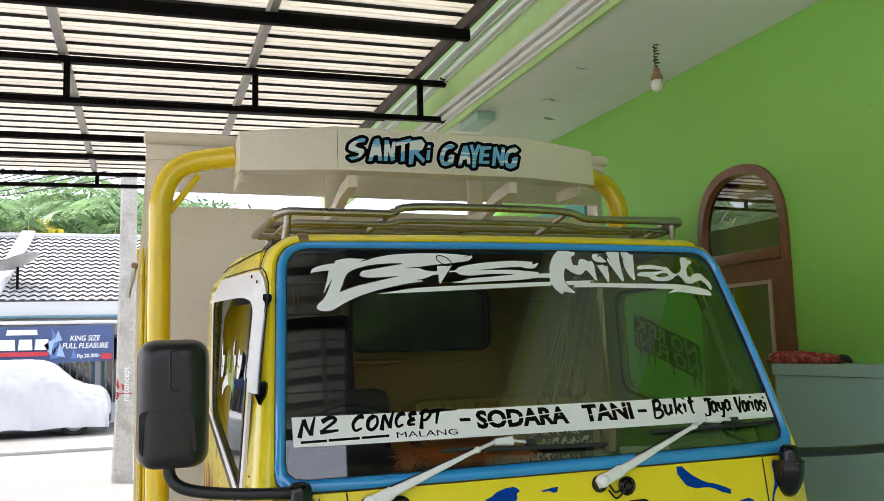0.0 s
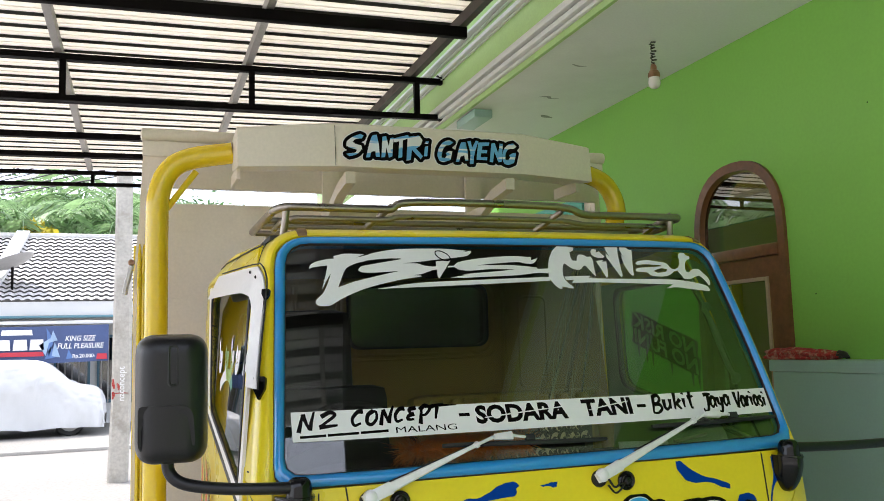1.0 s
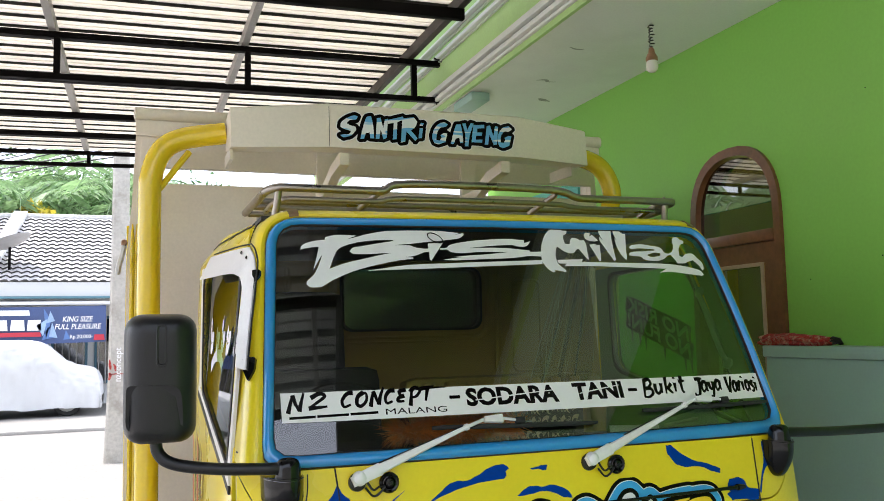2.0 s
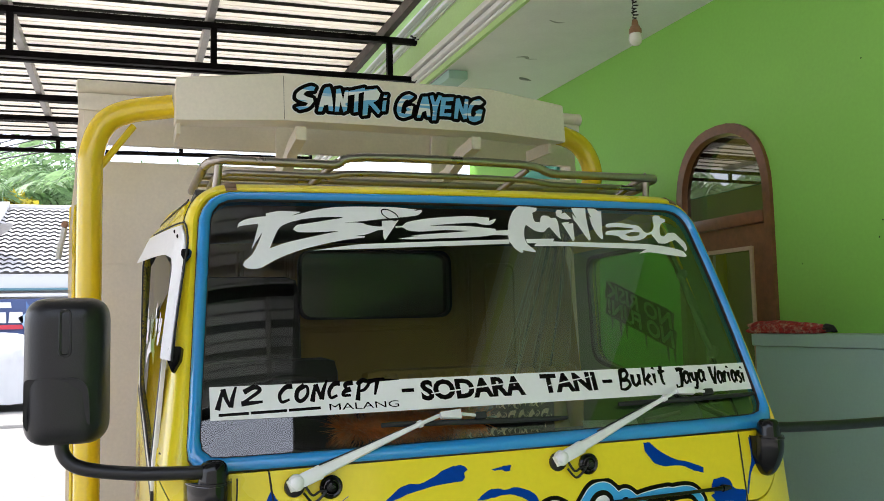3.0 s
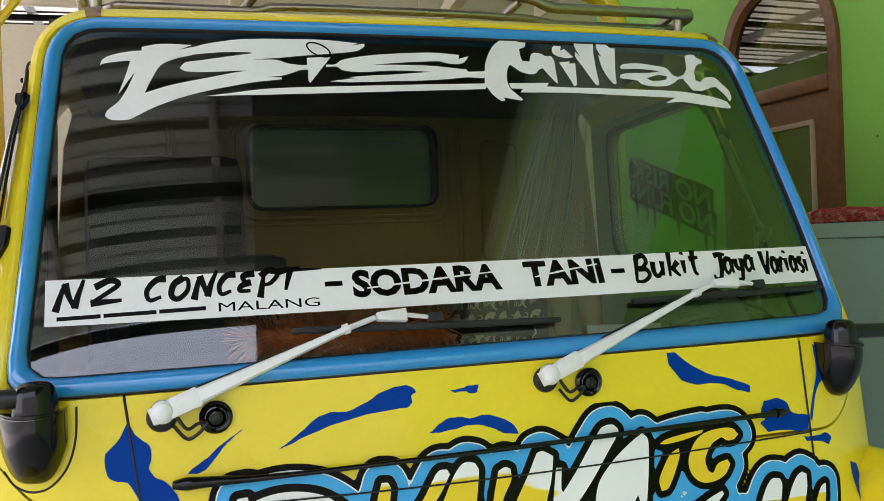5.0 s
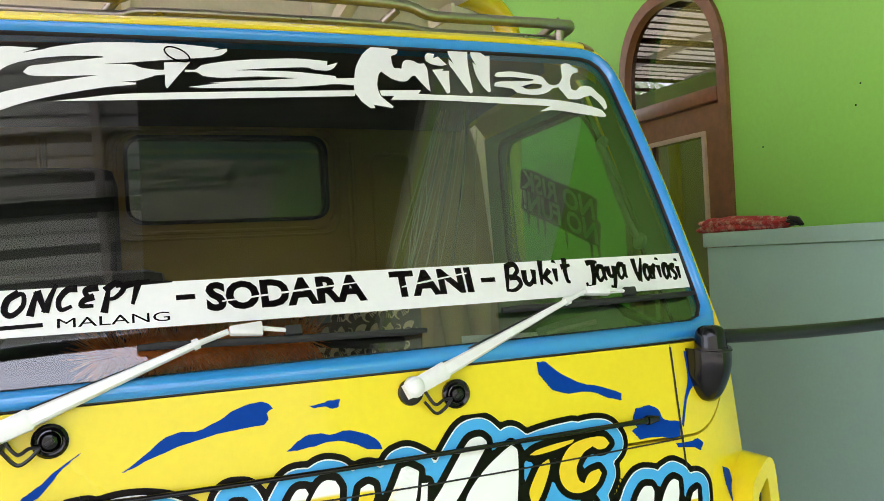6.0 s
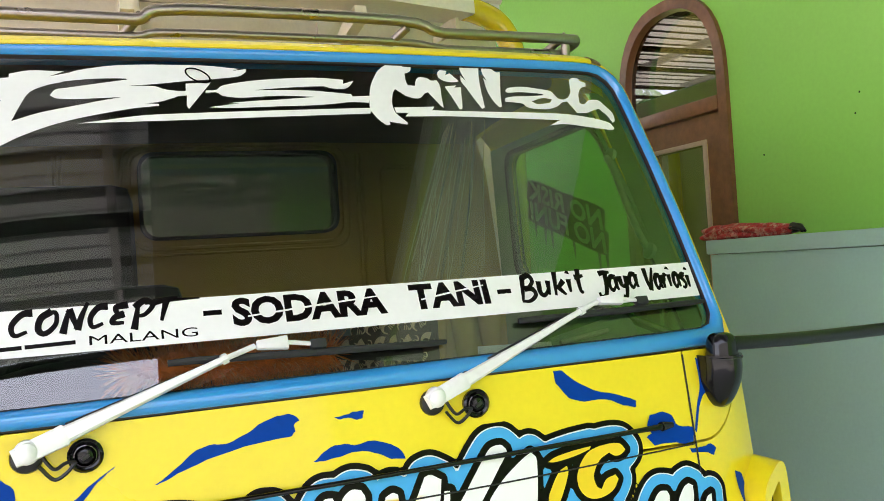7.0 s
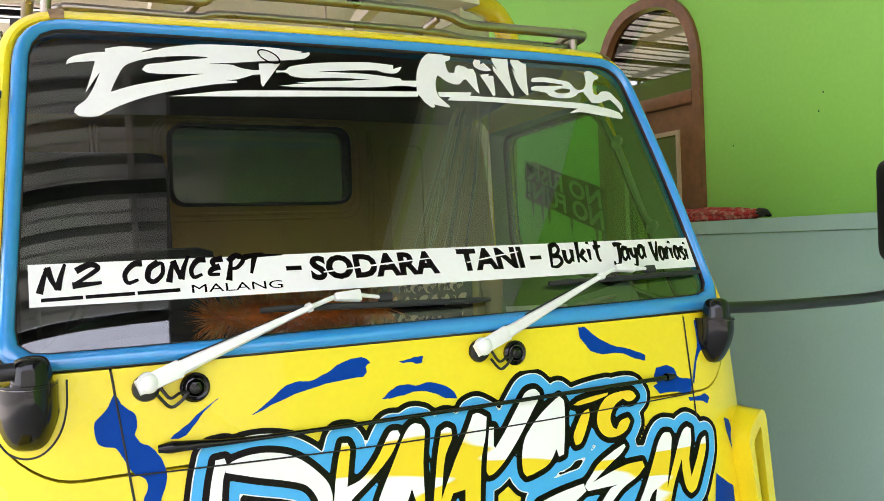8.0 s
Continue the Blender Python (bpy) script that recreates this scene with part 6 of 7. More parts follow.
part("side_tarp", B(0.985, 0.999, 3.9, 6.2, 2.1, 2.37), TEAL, truck, "teal tarpaulin on the side board")
part("tailgate", B(-1.0, 1.0, 7.78, 7.81, 0.92, 1.5), CREAM, truck)
rope = part("tie_knob", L([(0.008, 0), (0.013, 0.008), (0.009, 0.022)], Matrix.Translation((-1.055, 3.74, 2.02)) @ pose(0, 0, 0, 90), sides=10), COPPER, truck, "small brown knob")
part("rope", T(smooth_line([(-1.055, 3.73, 2.01), (-1.062, 3.74, 1.975), (-1.072, 3.76, 1.94), (-1.078, 3.78, 1.905)], 5), 0.011, sides=6), WHITE_WALL, rope, "frayed white rope end")

# sun visor sign over the cab
SIGN_Z0, SIGN_Z1 = 2.328, 2.496
def sign_y(x):
    a = abs(x - 0.02)
    return 3.262 if a < 0.37 else 3.262 + 0.085 * (a - 0.37) / 0.35
xs = [-0.70, -0.362, 0.39, 0.728]
sign_bm = bmesh.new()
rows = [[(x, sign_y(x), SIGN_Z0), (x, sign_y(x) + 0.012, SIGN_Z1 - 0.01 - 0.05 * max(0, abs(x - 0.02) - 0.37)), (x, sign_y(x) + 0.03, SIGN_Z1 - 0.05 * max(0, abs(x - 0.02) - 0.37)), (x, sign_y(x) + 0.20, SIGN_Z1 - 0.03), (x, sign_y(x) + 0.19, SIGN_Z0 + 0.02), (x, sign_y(x) + 0.02, SIGN_Z0)] for x in xs]
vs = [[sign_bm.verts.new(p) for p in r] for r in rows]
for a, b in zip(vs, vs[1:]):
    for k in range(6):
        sign_bm.faces.new((a[k], a[(k + 1) % 6], b[(k + 1) % 6], b[k]))
sign_bm.faces.new(vs[0][::-1])
sign_bm.faces.new(vs[-1])
sign = part("visor_sign", sign_bm, CREAM, truck, "cream boxed sign board over the cab", angle=20)
for x in (-0.30, 0.34):
    part("bracket", loft([[(x + a, y, z) for a in (-0.018, 0.018)] + [(x + a, y, z - 0.045) for a in (0.018, -0.018)] for y, z in ((3.30, 2.318), (3.45, 2.30), (3.60, 2.25), (3.755, 2.245))]), CREAM, sign, "cream bent bracket")
for s, x in ((-1, -0.69), (1, 0.70)):
    part("end_flap", B(x - 0.006, x + 0.006, 3.42, 3.62, SIGN_Z0 - 0.03, SIGN_Z0 + 0.015), CREAM, sign)
smap = lambda u, v, d: (u, sign_y(u) + 0.012 * (v - SIGN_Z0) / 0.17 - d, v)
SIGN_LETTERS = []


def sign_letter(outline):
    SIGN_LETTERS.append(drawn(outline, 3))


sign_letter([(-0.324, 2.373), (-0.312, 2.377), (-0.291, 2.38), (-0.283, 2.391), (-0.311, 2.398), (-0.323, 2.405), (-0.319, 2.422), (-0.298, 2.439), (-0.27, 2.451), (-0.257, 2.447), (-0.263, 2.435), (-0.286, 2.432), (-0.299, 2.42), (-0.287, 2.413), (-0.266, 2.408), (-0.264, 2.396), (-0.283, 2.375), (-0.312, 2.365)])
sign_letter([(-0.25, 2.364), (-0.237, 2.414), (-0.224, 2.447), (-0.207, 2.453), (-0.2, 2.416), (-0.198, 2.368), (-0.213, 2.368), (-0.214, 2.39), (-0.229, 2.386), (-0.236, 2.365)])
sign_letter([(-0.192, 2.367), (-0.185, 2.446), (-0.171, 2.449), (-0.162, 2.41), (-0.155, 2.443), (-0.143, 2.445), (-0.15, 2.373), (-0.163, 2.367), (-0.172, 2.405), (-0.178, 2.368)])
sign_letter([(-0.143, 2.427), (-0.143, 2.442), (-0.085, 2.459), (-0.081, 2.447), (-0.107, 2.436), (-0.112, 2.371), (-0.127, 2.368), (-0.121, 2.432)])
sign_letter([(-0.096, 2.359), (-0.087, 2.451), (-0.042, 2.459), (-0.029, 2.442), (-0.039, 2.42), (-0.056, 2.408), (-0.031, 2.379), (-0.04, 2.367), (-0.073, 2.402), (-0.079, 2.362)])
sign_letter([(-0.027, 2.379), (-0.021, 2.417), (-0.008, 2.419), (-0.014, 2.38)])
sign_letter([(-0.021, 2.427), (-0.016, 2.438), (-0.004, 2.439), (-0.008, 2.428)])
sign_letter([(0.093, 2.44), (0.08, 2.429), (0.062, 2.425), (0.048, 2.404), (0.043, 2.378), (0.056, 2.375), (0.065, 2.388), (0.061, 2.396), (0.074, 2.405), (0.088, 2.404), (0.08, 2.371), (0.051, 2.36), (0.034, 2.365), (0.027, 2.386), (0.035, 2.416), (0.053, 2.438), (0.076, 2.447)])
sign_letter([(0.1, 2.364), (0.115, 2.415), (0.126, 2.442), (0.144, 2.444), (0.15, 2.409), (0.151, 2.37), (0.138, 2.37), (0.136, 2.391), (0.121, 2.386), (0.113, 2.365)])
sign_letter([(0.151, 2.447), (0.165, 2.45), (0.17, 2.423), (0.186, 2.452), (0.198, 2.45), (0.179, 2.402), (0.171, 2.359), (0.156, 2.358), (0.161, 2.401)])
sign_letter([(0.185, 2.376), (0.196, 2.445), (0.242, 2.448), (0.24, 2.435), (0.212, 2.431), (0.209, 2.416), (0.232, 2.417), (0.229, 2.404), (0.206, 2.403), (0.203, 2.387), (0.231, 2.389), (0.228, 2.376)])
sign_letter([(0.239, 2.37), (0.251, 2.444), (0.265, 2.447), (0.277, 2.407), (0.286, 2.446), (0.299, 2.444), (0.29, 2.373), (0.276, 2.37), (0.261, 2.41), (0.253, 2.369)])
sign_letter([(0.357, 2.438), (0.343, 2.427), (0.324, 2.426), (0.309, 2.408), (0.306, 2.382), (0.318, 2.381), (0.327, 2.393), (0.323, 2.4), (0.34, 2.41), (0.353, 2.409), (0.342, 2.371), (0.317, 2.361), (0.299, 2.366), (0.293, 2.39), (0.301, 2.421), (0.32, 2.442), (0.343, 2.449)])
sign_reach = reach(SIGN_LETTERS, (-0.38, 0.40, 2.31, 2.49), 0.003)
for name, extra, d, mat, lab in (("sign_rim", 0.0160, 0.0016, WHITE_VINYL, "white rim round the sign's letters"), ("sign_outline", 0.0125, 0.0022, BLACK_VINYL, "black outline of the sign's letters")):
    part(name, swollen(sign_reach, extra, smap, d), mat, sign, lab)
for lp in SIGN_LETTERS:
    part("sign_letter", decal([lp], smap, 0.0030), SANTRI_MIX, sign, "blue and white brush-drawn letter")
for x in (-0.362,):
    part("sign_seam", T([smap(x, SIGN_Z0 + 0.002, 0.0), smap(x, SIGN_Z1 - 0.016, 0.0)], 0.0008, sides=6), SEAM, sign, "thin dark joint in the sign board")

# roof rack of bent stainless tube
rack = thing("roof_rack", "low roof rack of bent stainless steel tube on the cab roof", "roof rack", (0, 2.8, 2.03))
def bent(points):
    return smooth_line(points, 4)
def rail(y, z, lift, half=0.72):
    return [(0.065 - half, y + 0.20, z - 0.012), (0.070 - half, y + 0.06, z - 0.004), (0.098 - half, y + 0.008, z), (0.14 - half, y, z), (-0.34, y, z), (-0.30, y, z + 0.002), (-0.22, y, z + lift), (0.25, y, z + lift), (0.35, y, z + 0.004), (0.41, y, z), (half - 0.03, y, z), (half + 0.012, y + 0.012, z), (half + 0.02, y + 0.05, z - 0.004), (half + 0.02, y + 0.18, z - 0.01)]
part("top_rail", T(bent(rail(2.77, 2.090, 0.025)), 0.0125), STEEL, rack)
part("lower_rail", T(bent(rail(2.80, 2.062, 0.012, 0.69)), 0.009), STEEL, rack)
for y, z in ((2.95, 2.075), (3.1, 2.078), (3.25, 2.075)):
    part("cross_rail", T([(-0.65, y, z), (0.735, y, z)], 0.010), STEEL, rack)
for s in (-1, 1):
    xr = -0.655 if s < 0 else 0.74
    part("side_rail", T([(xr, 2.9, 2.082), (xr, 3.3, 2.085)], 0.0125), STEEL, rack)
    part("foot", T([(xr - s * 0.035, 2.785, 2.082), (xr - s * 0.033, 2.79, 2.05), (xr - s * 0.028, 2.80, 2.010)], 0.011), STEEL, rack)
    part("foot", T([(xr - s * 0.05, 3.3, 2.08), (xr - s * 0.05, 3.3, 2.015)], 0.012), STEEL, rack)
for x in (-0.30, 0.28, 0.70):
    part("strut", T([(x, 2.77, 2.10), (x - 0.06 * (1 if x > 0 else 1), 2.85, 2.045)], 0.010), STEEL, rack)

# loose things in the cab
duster = thing("feather_duster", "orange fibre duster with a dark handle lying on the dashboard", "duster", (-0.18, 2.55, 1.38))
part("handle", T([(-0.06, 2.435, 1.408), (0.14, 2.44, 1.385)], 0.012), RUBBER, duster, "dark handle")
core = [(lerp(-0.36, -0.03, k / 6), 2.435, 1.408) for k in range(7)]
part("core", T(core, [0.012, 0.026, 0.029, 0.029, 0.029, 0.027, 0.012]), ORANGE_FIBRE, duster)
rnd = random.Random(4)
fib, straw = bmesh.new(), bmesh.new()
for k in range(4200):
    x = rnd.uniform(-0.37, -0.03)
    a = rnd.uniform(0, 2 * math.pi)
    d = Vector((rnd.gauss(0, 0.5) - (0.9 if x < -0.33 else 0), math.cos(a), math.sin(a))).normalized()
    ln = rnd.uniform(0.034, 0.062)
    p = Vector((x, 2.435, 1.408)) + d * 0.008
    q = p + d * ln + Vector((rnd.gauss(0, 0.01), rnd.gauss(0, 0.01), rnd.gauss(0, 0.008)))
    if q.z < 1.356:
        q.z = 1.356
    sd = d.orthogonal().normalized() * 0.0012
    tuft = straw if rnd.random() < 0.28 else fib
    tuft.faces.new([tuft.verts.new(c) for c in (p - sd, p + sd, q)])
part("fibres", fib, ORANGE_FIBRE, duster, "orange fibres", kind="stuff")
part("straw_fibres", straw, material("straw_duster_fibre", (0.95, 0.52, 0.22), 0.6, vary=0.3, scale=12), duster, "paler straw-coloured fibres", kind="stuff")

tissue = thing("tissue_box", "dark tissue box with a cream scroll pattern on the dashboard", "tissue box", (0.10, 2.6, 1.38))
tb = part("carton", B(-0.052, 0.192, 2.475, 2.59, 1.356, 1.458, bevel=0.003), material("dark_brown_carton", (0.085, 0.06, 0.048), 0.4, vary=0.25, scale=14), tissue)
SCROLL = material("tan_scroll_print", (0.92, 0.78, 0.56), 0.5, vary=0.2, scale=30)
tmap = lambda u, v, d: (u, 2.4745 - d, v)
scroll, fan = bmesh.new(), bmesh.new()
for i in range(8):
    for j in range(3):
        cx, cz, turn = -0.034 + 0.031 * i + (0.015 if j % 2 else 0), 1.372 + 0.033 * j, (0.4, -0.5, 0.1)[(i + j) % 3]
        if cx > 0.182:
            continue
        spot = lambda u, v: (cx + u * math.cos(turn) - v * math.sin(turn), cz + u * math.sin(turn) + v * math.cos(turn))
        ribbon(scroll, [(*spot(0.006 - 0.012 * math.cos(a) - 0.006, 0.012 * math.sin(a)), 0.0010 + 0.0062 * math.sin(0.5 * (a + 1.1)) ** 2) for a in (-1.1, -0.5, 0.0, 0.6, 1.2, 1.7)], tmap, 0.0005)
        for k in range(3):
            ribbon(fan, [(*spot(0.001 + 0.003 * k, 0.004), 0.0007), (*spot(0.004 + 0.004 * k, -0.006 + 0.002 * k), 0.0012)], tmap, 0.0005, n=2)
        ribbon(fan, [(*spot(0.010, 0.010), 0.0006), (*spot(0.015, 0.006), 0.0012), (*spot(0.013, -0.001), 0.0012), (*spot(0.009, 0.002), 0.0006)], tmap, 0.0006, n=3)
part("scroll_pattern", scroll, SCROLL, tb, "tan crescent pattern")
part("fan_pattern", fan, SCROLL, tb, "fine tan line pattern")
part("label_patch", B(-0.022, 0.016, 2.4725, 2.4745, 1.430, 1.456), material("grey_printed_label", (0.30, 0.33, 0.34), 0.5, vary=0.3, scale=60), tb, "grey printed label")
part("barcode_patch", B(-0.012, 0.028, 2.4725, 2.4745, 1.400, 1.412), PAPER, tb, "small pale printed label")
sheet_at = lambda u, v, d: (u, 2.455 + 0.5 * (v - 1.355) + d, v)
folder = thing("document_folder", "grey-green plastic document folder leaning on the dashboard", "folder", (0.45, 2.46, 1.354))
part("cover", P(rounded([(0.430, 1.354), (0.432, 1.386), (0.626, 1.424), (0.646, 1.388), (0.637, 1.354)], [0, 0.004, 0.016, 0.02, 0], 4), [], sheet_at, 0.004), material("grey_green_plastic", (0.30, 0.40, 0.35), 0.35, vary=0.12, scale=9), folder)
part("paper_edge", P([(0.262, 1.354), (0.268, 1.386), (0.428, 1.381), (0.428, 1.354)], [], lambda u, v, d: (u, 2.448 + 0.5 * (v - 1.355) + d, v), 0.003), PAPER, folder, "pale sheet beside the folder")
part("pen", T([(0.445, 2.452, 1.378), (0.56, 2.456, 1.392)], 0.005, sides=8), material("pale_grey_pen", (0.5, 0.52, 0.5), 0.3), folder, "pale pen on the folder")
# clear plastic wrap hanging in the cab
film_mat = bpy.data.materials.new("crumpled_clear_plastic_film")
film_mat.use_nodes = True
fn_, fl_ = film_mat.node_tree.nodes, film_mat.node_tree.links
ftr, fgl, fmx = fn_.new("ShaderNodeBsdfTransparent"), fn_.new("ShaderNodeBsdfPrincipled"), fn_.new("ShaderNodeMixShader")
fgl.inputs["Base Color"].default_value, fgl.inputs["Roughness"].default_value = (0.75, 0.66, 0.30, 1), 0.2
fmx.inputs[0].default_value = 0.10
fl_.new(ftr.outputs[0], fmx.inputs[1])
fl_.new(fgl.outputs[0], fmx.inputs[2])
fl_.new(fmx.outputs[0], fn_["Material Output"].inputs["Surface"])
def film_fn(s, t):
    z = lerp(1.975, 1.40, t)
    wide = lerp(0.05, 0.13, t)
    return (lerp(0.60, 0.47, t) + (s - 0.5) * 2 * wide, 3.18 + 0.025 * math.sin(s * 23 + 2 * t) + 0.012 * math.sin(s * 57 + 5 * t), z)
wrap = thing("plastic_wrap", "crumpled clear plastic wrap hanging from the cab ceiling", "plastic wrap", (0.55, 3.18, 1.97))
part("film", G(film_fn, 60, 10, 0.0006, (0, 1, 0)), film_mat, wrap)
STRAND = material("pale_plastic_fold", (0.62, 0.56, 0.34), 0.2, vary=0.2, spec=0.8)
rnd = random.Random(12)
for k in range(22):
    s0, s1, t0, t1 = rnd.random(), rnd.random() * 0.25, rnd.uniform(0.0, 0.25), rnd.uniform(0.6, 1.0)
    line = [film_fn(min(1.0, max(0.0, s0 + (s1 - 0.12) * f)), lerp(t0, t1, f)) for f in [q / 10 for q in range(11)]]
    part("fold_line", T([(x, y - 0.004, z) for x, y, z in line], 0.0011, sides=5), STRAND, wrap, "bright crease in the plastic")

# ---- street side ----
pole = thing("utility_pole", "weathered grey concrete utility pole with painted marks beside the street", "pole", (-1.28, 12.7, 0))
shaft = bmesh.new()
for x0, x1, z in ((-1.41, -1.145, 0.0), (-1.37, -1.12, 1.15), (-1.35, -1.13, 3.45), (-1.33, -1.14, 7.5)):
    ring = [shaft.verts.new((x, y, z)) for x, y in ((x0 + 0.03, 12.6), (x1 - 0.03, 12.6), (x1, 12.63), (x1, 12.82), (x1 - 0.03, 12.85), (x0 + 0.03, 12.85), (x0, 12.82), (x0, 12.63))]
    if z > 0:
        for k in range(8):
            shaft.faces.new((below[k], below[(k + 1) % 8], ring[(k + 1) % 8], ring[k]))
    below = ring
shaft.faces.new(below)
part("shaft", shaft, material("rough_pale_concrete", (0.46, 0.435, 0.39), 0.9, vary=0.25, scale=5, fine=25, bump=0.8, stain=(0.25, 0.22, 0.18), stain_amount=0.7), pole)
pm = bmesh.new()
letters(pm, "nzconcept", 0.0, 0.45, -0.045, 0.045, lambda u, v, d: (-1.225 - v, 12.592 - d, 1.07 + u), 0.0, offset=0.014)
part("painted_word", pm, WHITE_VINYL, pole, "white painted word up the pole")
red = bmesh.new()
onpole = lambda u, v, d: (u, 12.594 - d, v)
for line in ([(-1.35, 1.36, 0.006), (-1.345, 1.29, 0.018), (-1.335, 1.23, 0.012)], [(-1.352, 1.19, 0.010), (-1.34, 1.15, 0.020), (-1.355, 1.09, 0.008)], [(-1.30, 1.30, 0.008), (-1.28, 1.26, 0.016), (-1.275, 1.21, 0.006)], [(-1.345, 1.165, 0.005), (-1.24, 1.172, 0.007), (-1.155, 1.165, 0.004)]):
    ribbon(red, line, onpole)
part("red_mark", red, RED_CLOTH, pole, "faded red paint strokes")

# covered car
car = thing("covered_car", "parked car under a silver-white fabric cover", "car", (-3.9, 21.0, 0))
PROFILE = [(-6.3, 0.62), (-6.15, 0.95), (-5.5, 1.08), (-4.9, 1.52), (-4.2, 1.62), (-3.3, 1.60), (-2.9, 1.5), (-2.4, 1.12), (-1.95, 0.98), (-1.76, 0.75), (-1.72, 0.40)]
prof = smooth_line(PROFILE, 5)
def cover_fn(s, t):
    k = s * (len(prof) - 1)
    i = min(int(k), len(prof) - 2)
    p = prof[i].lerp(prof[i + 1], k - i)
    a = math.pi * t
    half = 0.84 - 0.10 * abs(2 * s - 1) ** 4
    y = 21.0 - half * (math.copysign(abs(math.cos(a)) ** 0.45, math.cos(a)))
    low = 0.17 + 0.06 * noise.noise(Vector((p.x * 2.1, 5.0, 0.0)))
    z = low + (p.y - low) * math.sin(a) ** 0.42
    q = Vector((p.x * 1.3, y * 1.3, z * 2.2))
    fold = 0.05 * noise.noise(q) + 0.035 * abs(noise.noise(q * 2.6 + Vector((3, 1, z)))) + 0.02 * noise.noise(q * 6.0)
    drape = 0.04 * math.sin(34 * s + 5 * math.sin(6 * s) + 2 * z) * (1 - math.sin(a)) ** 1.5
    return (p.x + 0.6 * fold, y + drape - fold, z + 0.5 * fold)
part("fabric_cover", G(cover_fn, 150, 48, 0.004, (0, 0, 1)), COVER, car)
for x in (-2.40, -5.45):
    for y in (20.42, 21.58):
        w = part("wheel", L([(0.16, -0.09), (0.29, -0.09), (0.31, -0.06), (0.31, 0.06), (0.29, 0.09), (0.16, 0.09)], Matrix.Translation((x, y, 0.31)) @ pose(0, 0, 0, 90), sides=24), RUBBER, car, "black tyre")
        part("rim", L([(0.04, -0.07), (0.20, -0.06), (0.225, 0.0), (0.215, 0.092), (0.19, 0.10), (0.05, 0.085)], Matrix.Translation((x, y, 0.31)) @ pose(0, 0, 0, 90), sides=16), GALVANISED, w, "silver wheel rim")
part("underbody", B(-6.1, -1.9, 20.4, 21.6, 0.2, 0.4), RUBBER, car, "dark underbody")

# house across the street
house = thing("house", "white house with grey-brown tiled roof, white fascia and blue window frames", "house", (-3.5, 24.0, 0))
part("wall", B(-12.0, 4.0, 23.6, 23.8, 0.0, 3.0), WHITE_WALL, house)
part("fascia", B(-12.6, 4.6, 22.0, 22.05, 2.64, 2.96), WHITE_WALL, house, "white painted fascia board")
part("canopy_edge", B(-12.6, 4.6, 21.7, 22.0, 2.42, 2.50, bevel=0.01), WHITE_WALL, house, "white canopy edge")
part("rail", T([(-12.6, 21.9, 2.60), (4.6, 21.9, 2.60)], 0.03, sides=8), material("blue_green_metal", (0.10, 0.22, 0.26), 0.5), house, "blue-green rail")
rt = bmesh.new()
NX = 330
for row in range(17):
    lows = []
    for f in (0.0, 1.0):
        lows.append([])
        for k in range(NX + 1):
            x = lerp(-12.6, 4.6, k / NX)
            t = (row + f * 1.08) / 17
            lows[-1].append(rt.verts.new((x, 21.95 + 3.1 * t, 2.93 + 1.90 * t + 0.055 * abs(math.sin(x * math.pi / 0.21)) + (0.045 if f == 0 else 0.0))))
    # drop faces take a dark colour for the shade under each row
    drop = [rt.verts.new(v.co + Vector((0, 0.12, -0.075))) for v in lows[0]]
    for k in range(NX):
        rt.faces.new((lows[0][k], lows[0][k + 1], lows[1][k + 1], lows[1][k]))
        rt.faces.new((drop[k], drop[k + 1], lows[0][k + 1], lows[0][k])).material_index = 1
part("roof_tiles", rt, [TILE, TILE_SHADE], house, "rows of grey-brown scalloped roof tiles", kind="stuff", angle=60)
part("roof_back", G(lambda s, t: (lerp(-12.6, 4.6, s), 25.05 + 3.0 * t, 4.84 - 1.55 * t), 2, 2, 0.05, (0, 0, -1)), TILE, house)
part("ridge", T([(-12.6, 25.05, 4.88), (4.6, 25.05, 4.88)], 0.09, sides=8), TILE, house)
part("hip_strip", loft([[(x - 0.16, y, z), (x + 0.16, y, z), (x + 0.16, y, z + 0.12), (x - 0.16, y, z + 0.12)] for x, y, z in ((-4.35, 21.95, 2.98), (-3.95, 25.05, 4.91))]), WHITE_WALL, house, "white plastered hip strip")
for x in (-9.5, -6.5, -2.6, -1.6):
    w = part("window", B(x - 0.42, x + 0.42, 23.55, 23.6, 0.5, 2.2), material("blue_window_frame", (0.07, 0.16, 0.22), 0.5), house, "blue framed barred window")
    glaze(part("pane", B(x - 0.36, x + 0.36, 23.54, 23.549, 0.58, 2.12), HOUSE_GLASS, w), (0, -1, 0))
    for k in range(5):
        part("bar", B(x - 0.33 + 0.16 * k, x - 0.30 + 0.16 * k, 23.50, 23.53, 0.5, 2.2), GALVANISED, w, "pale window bar")

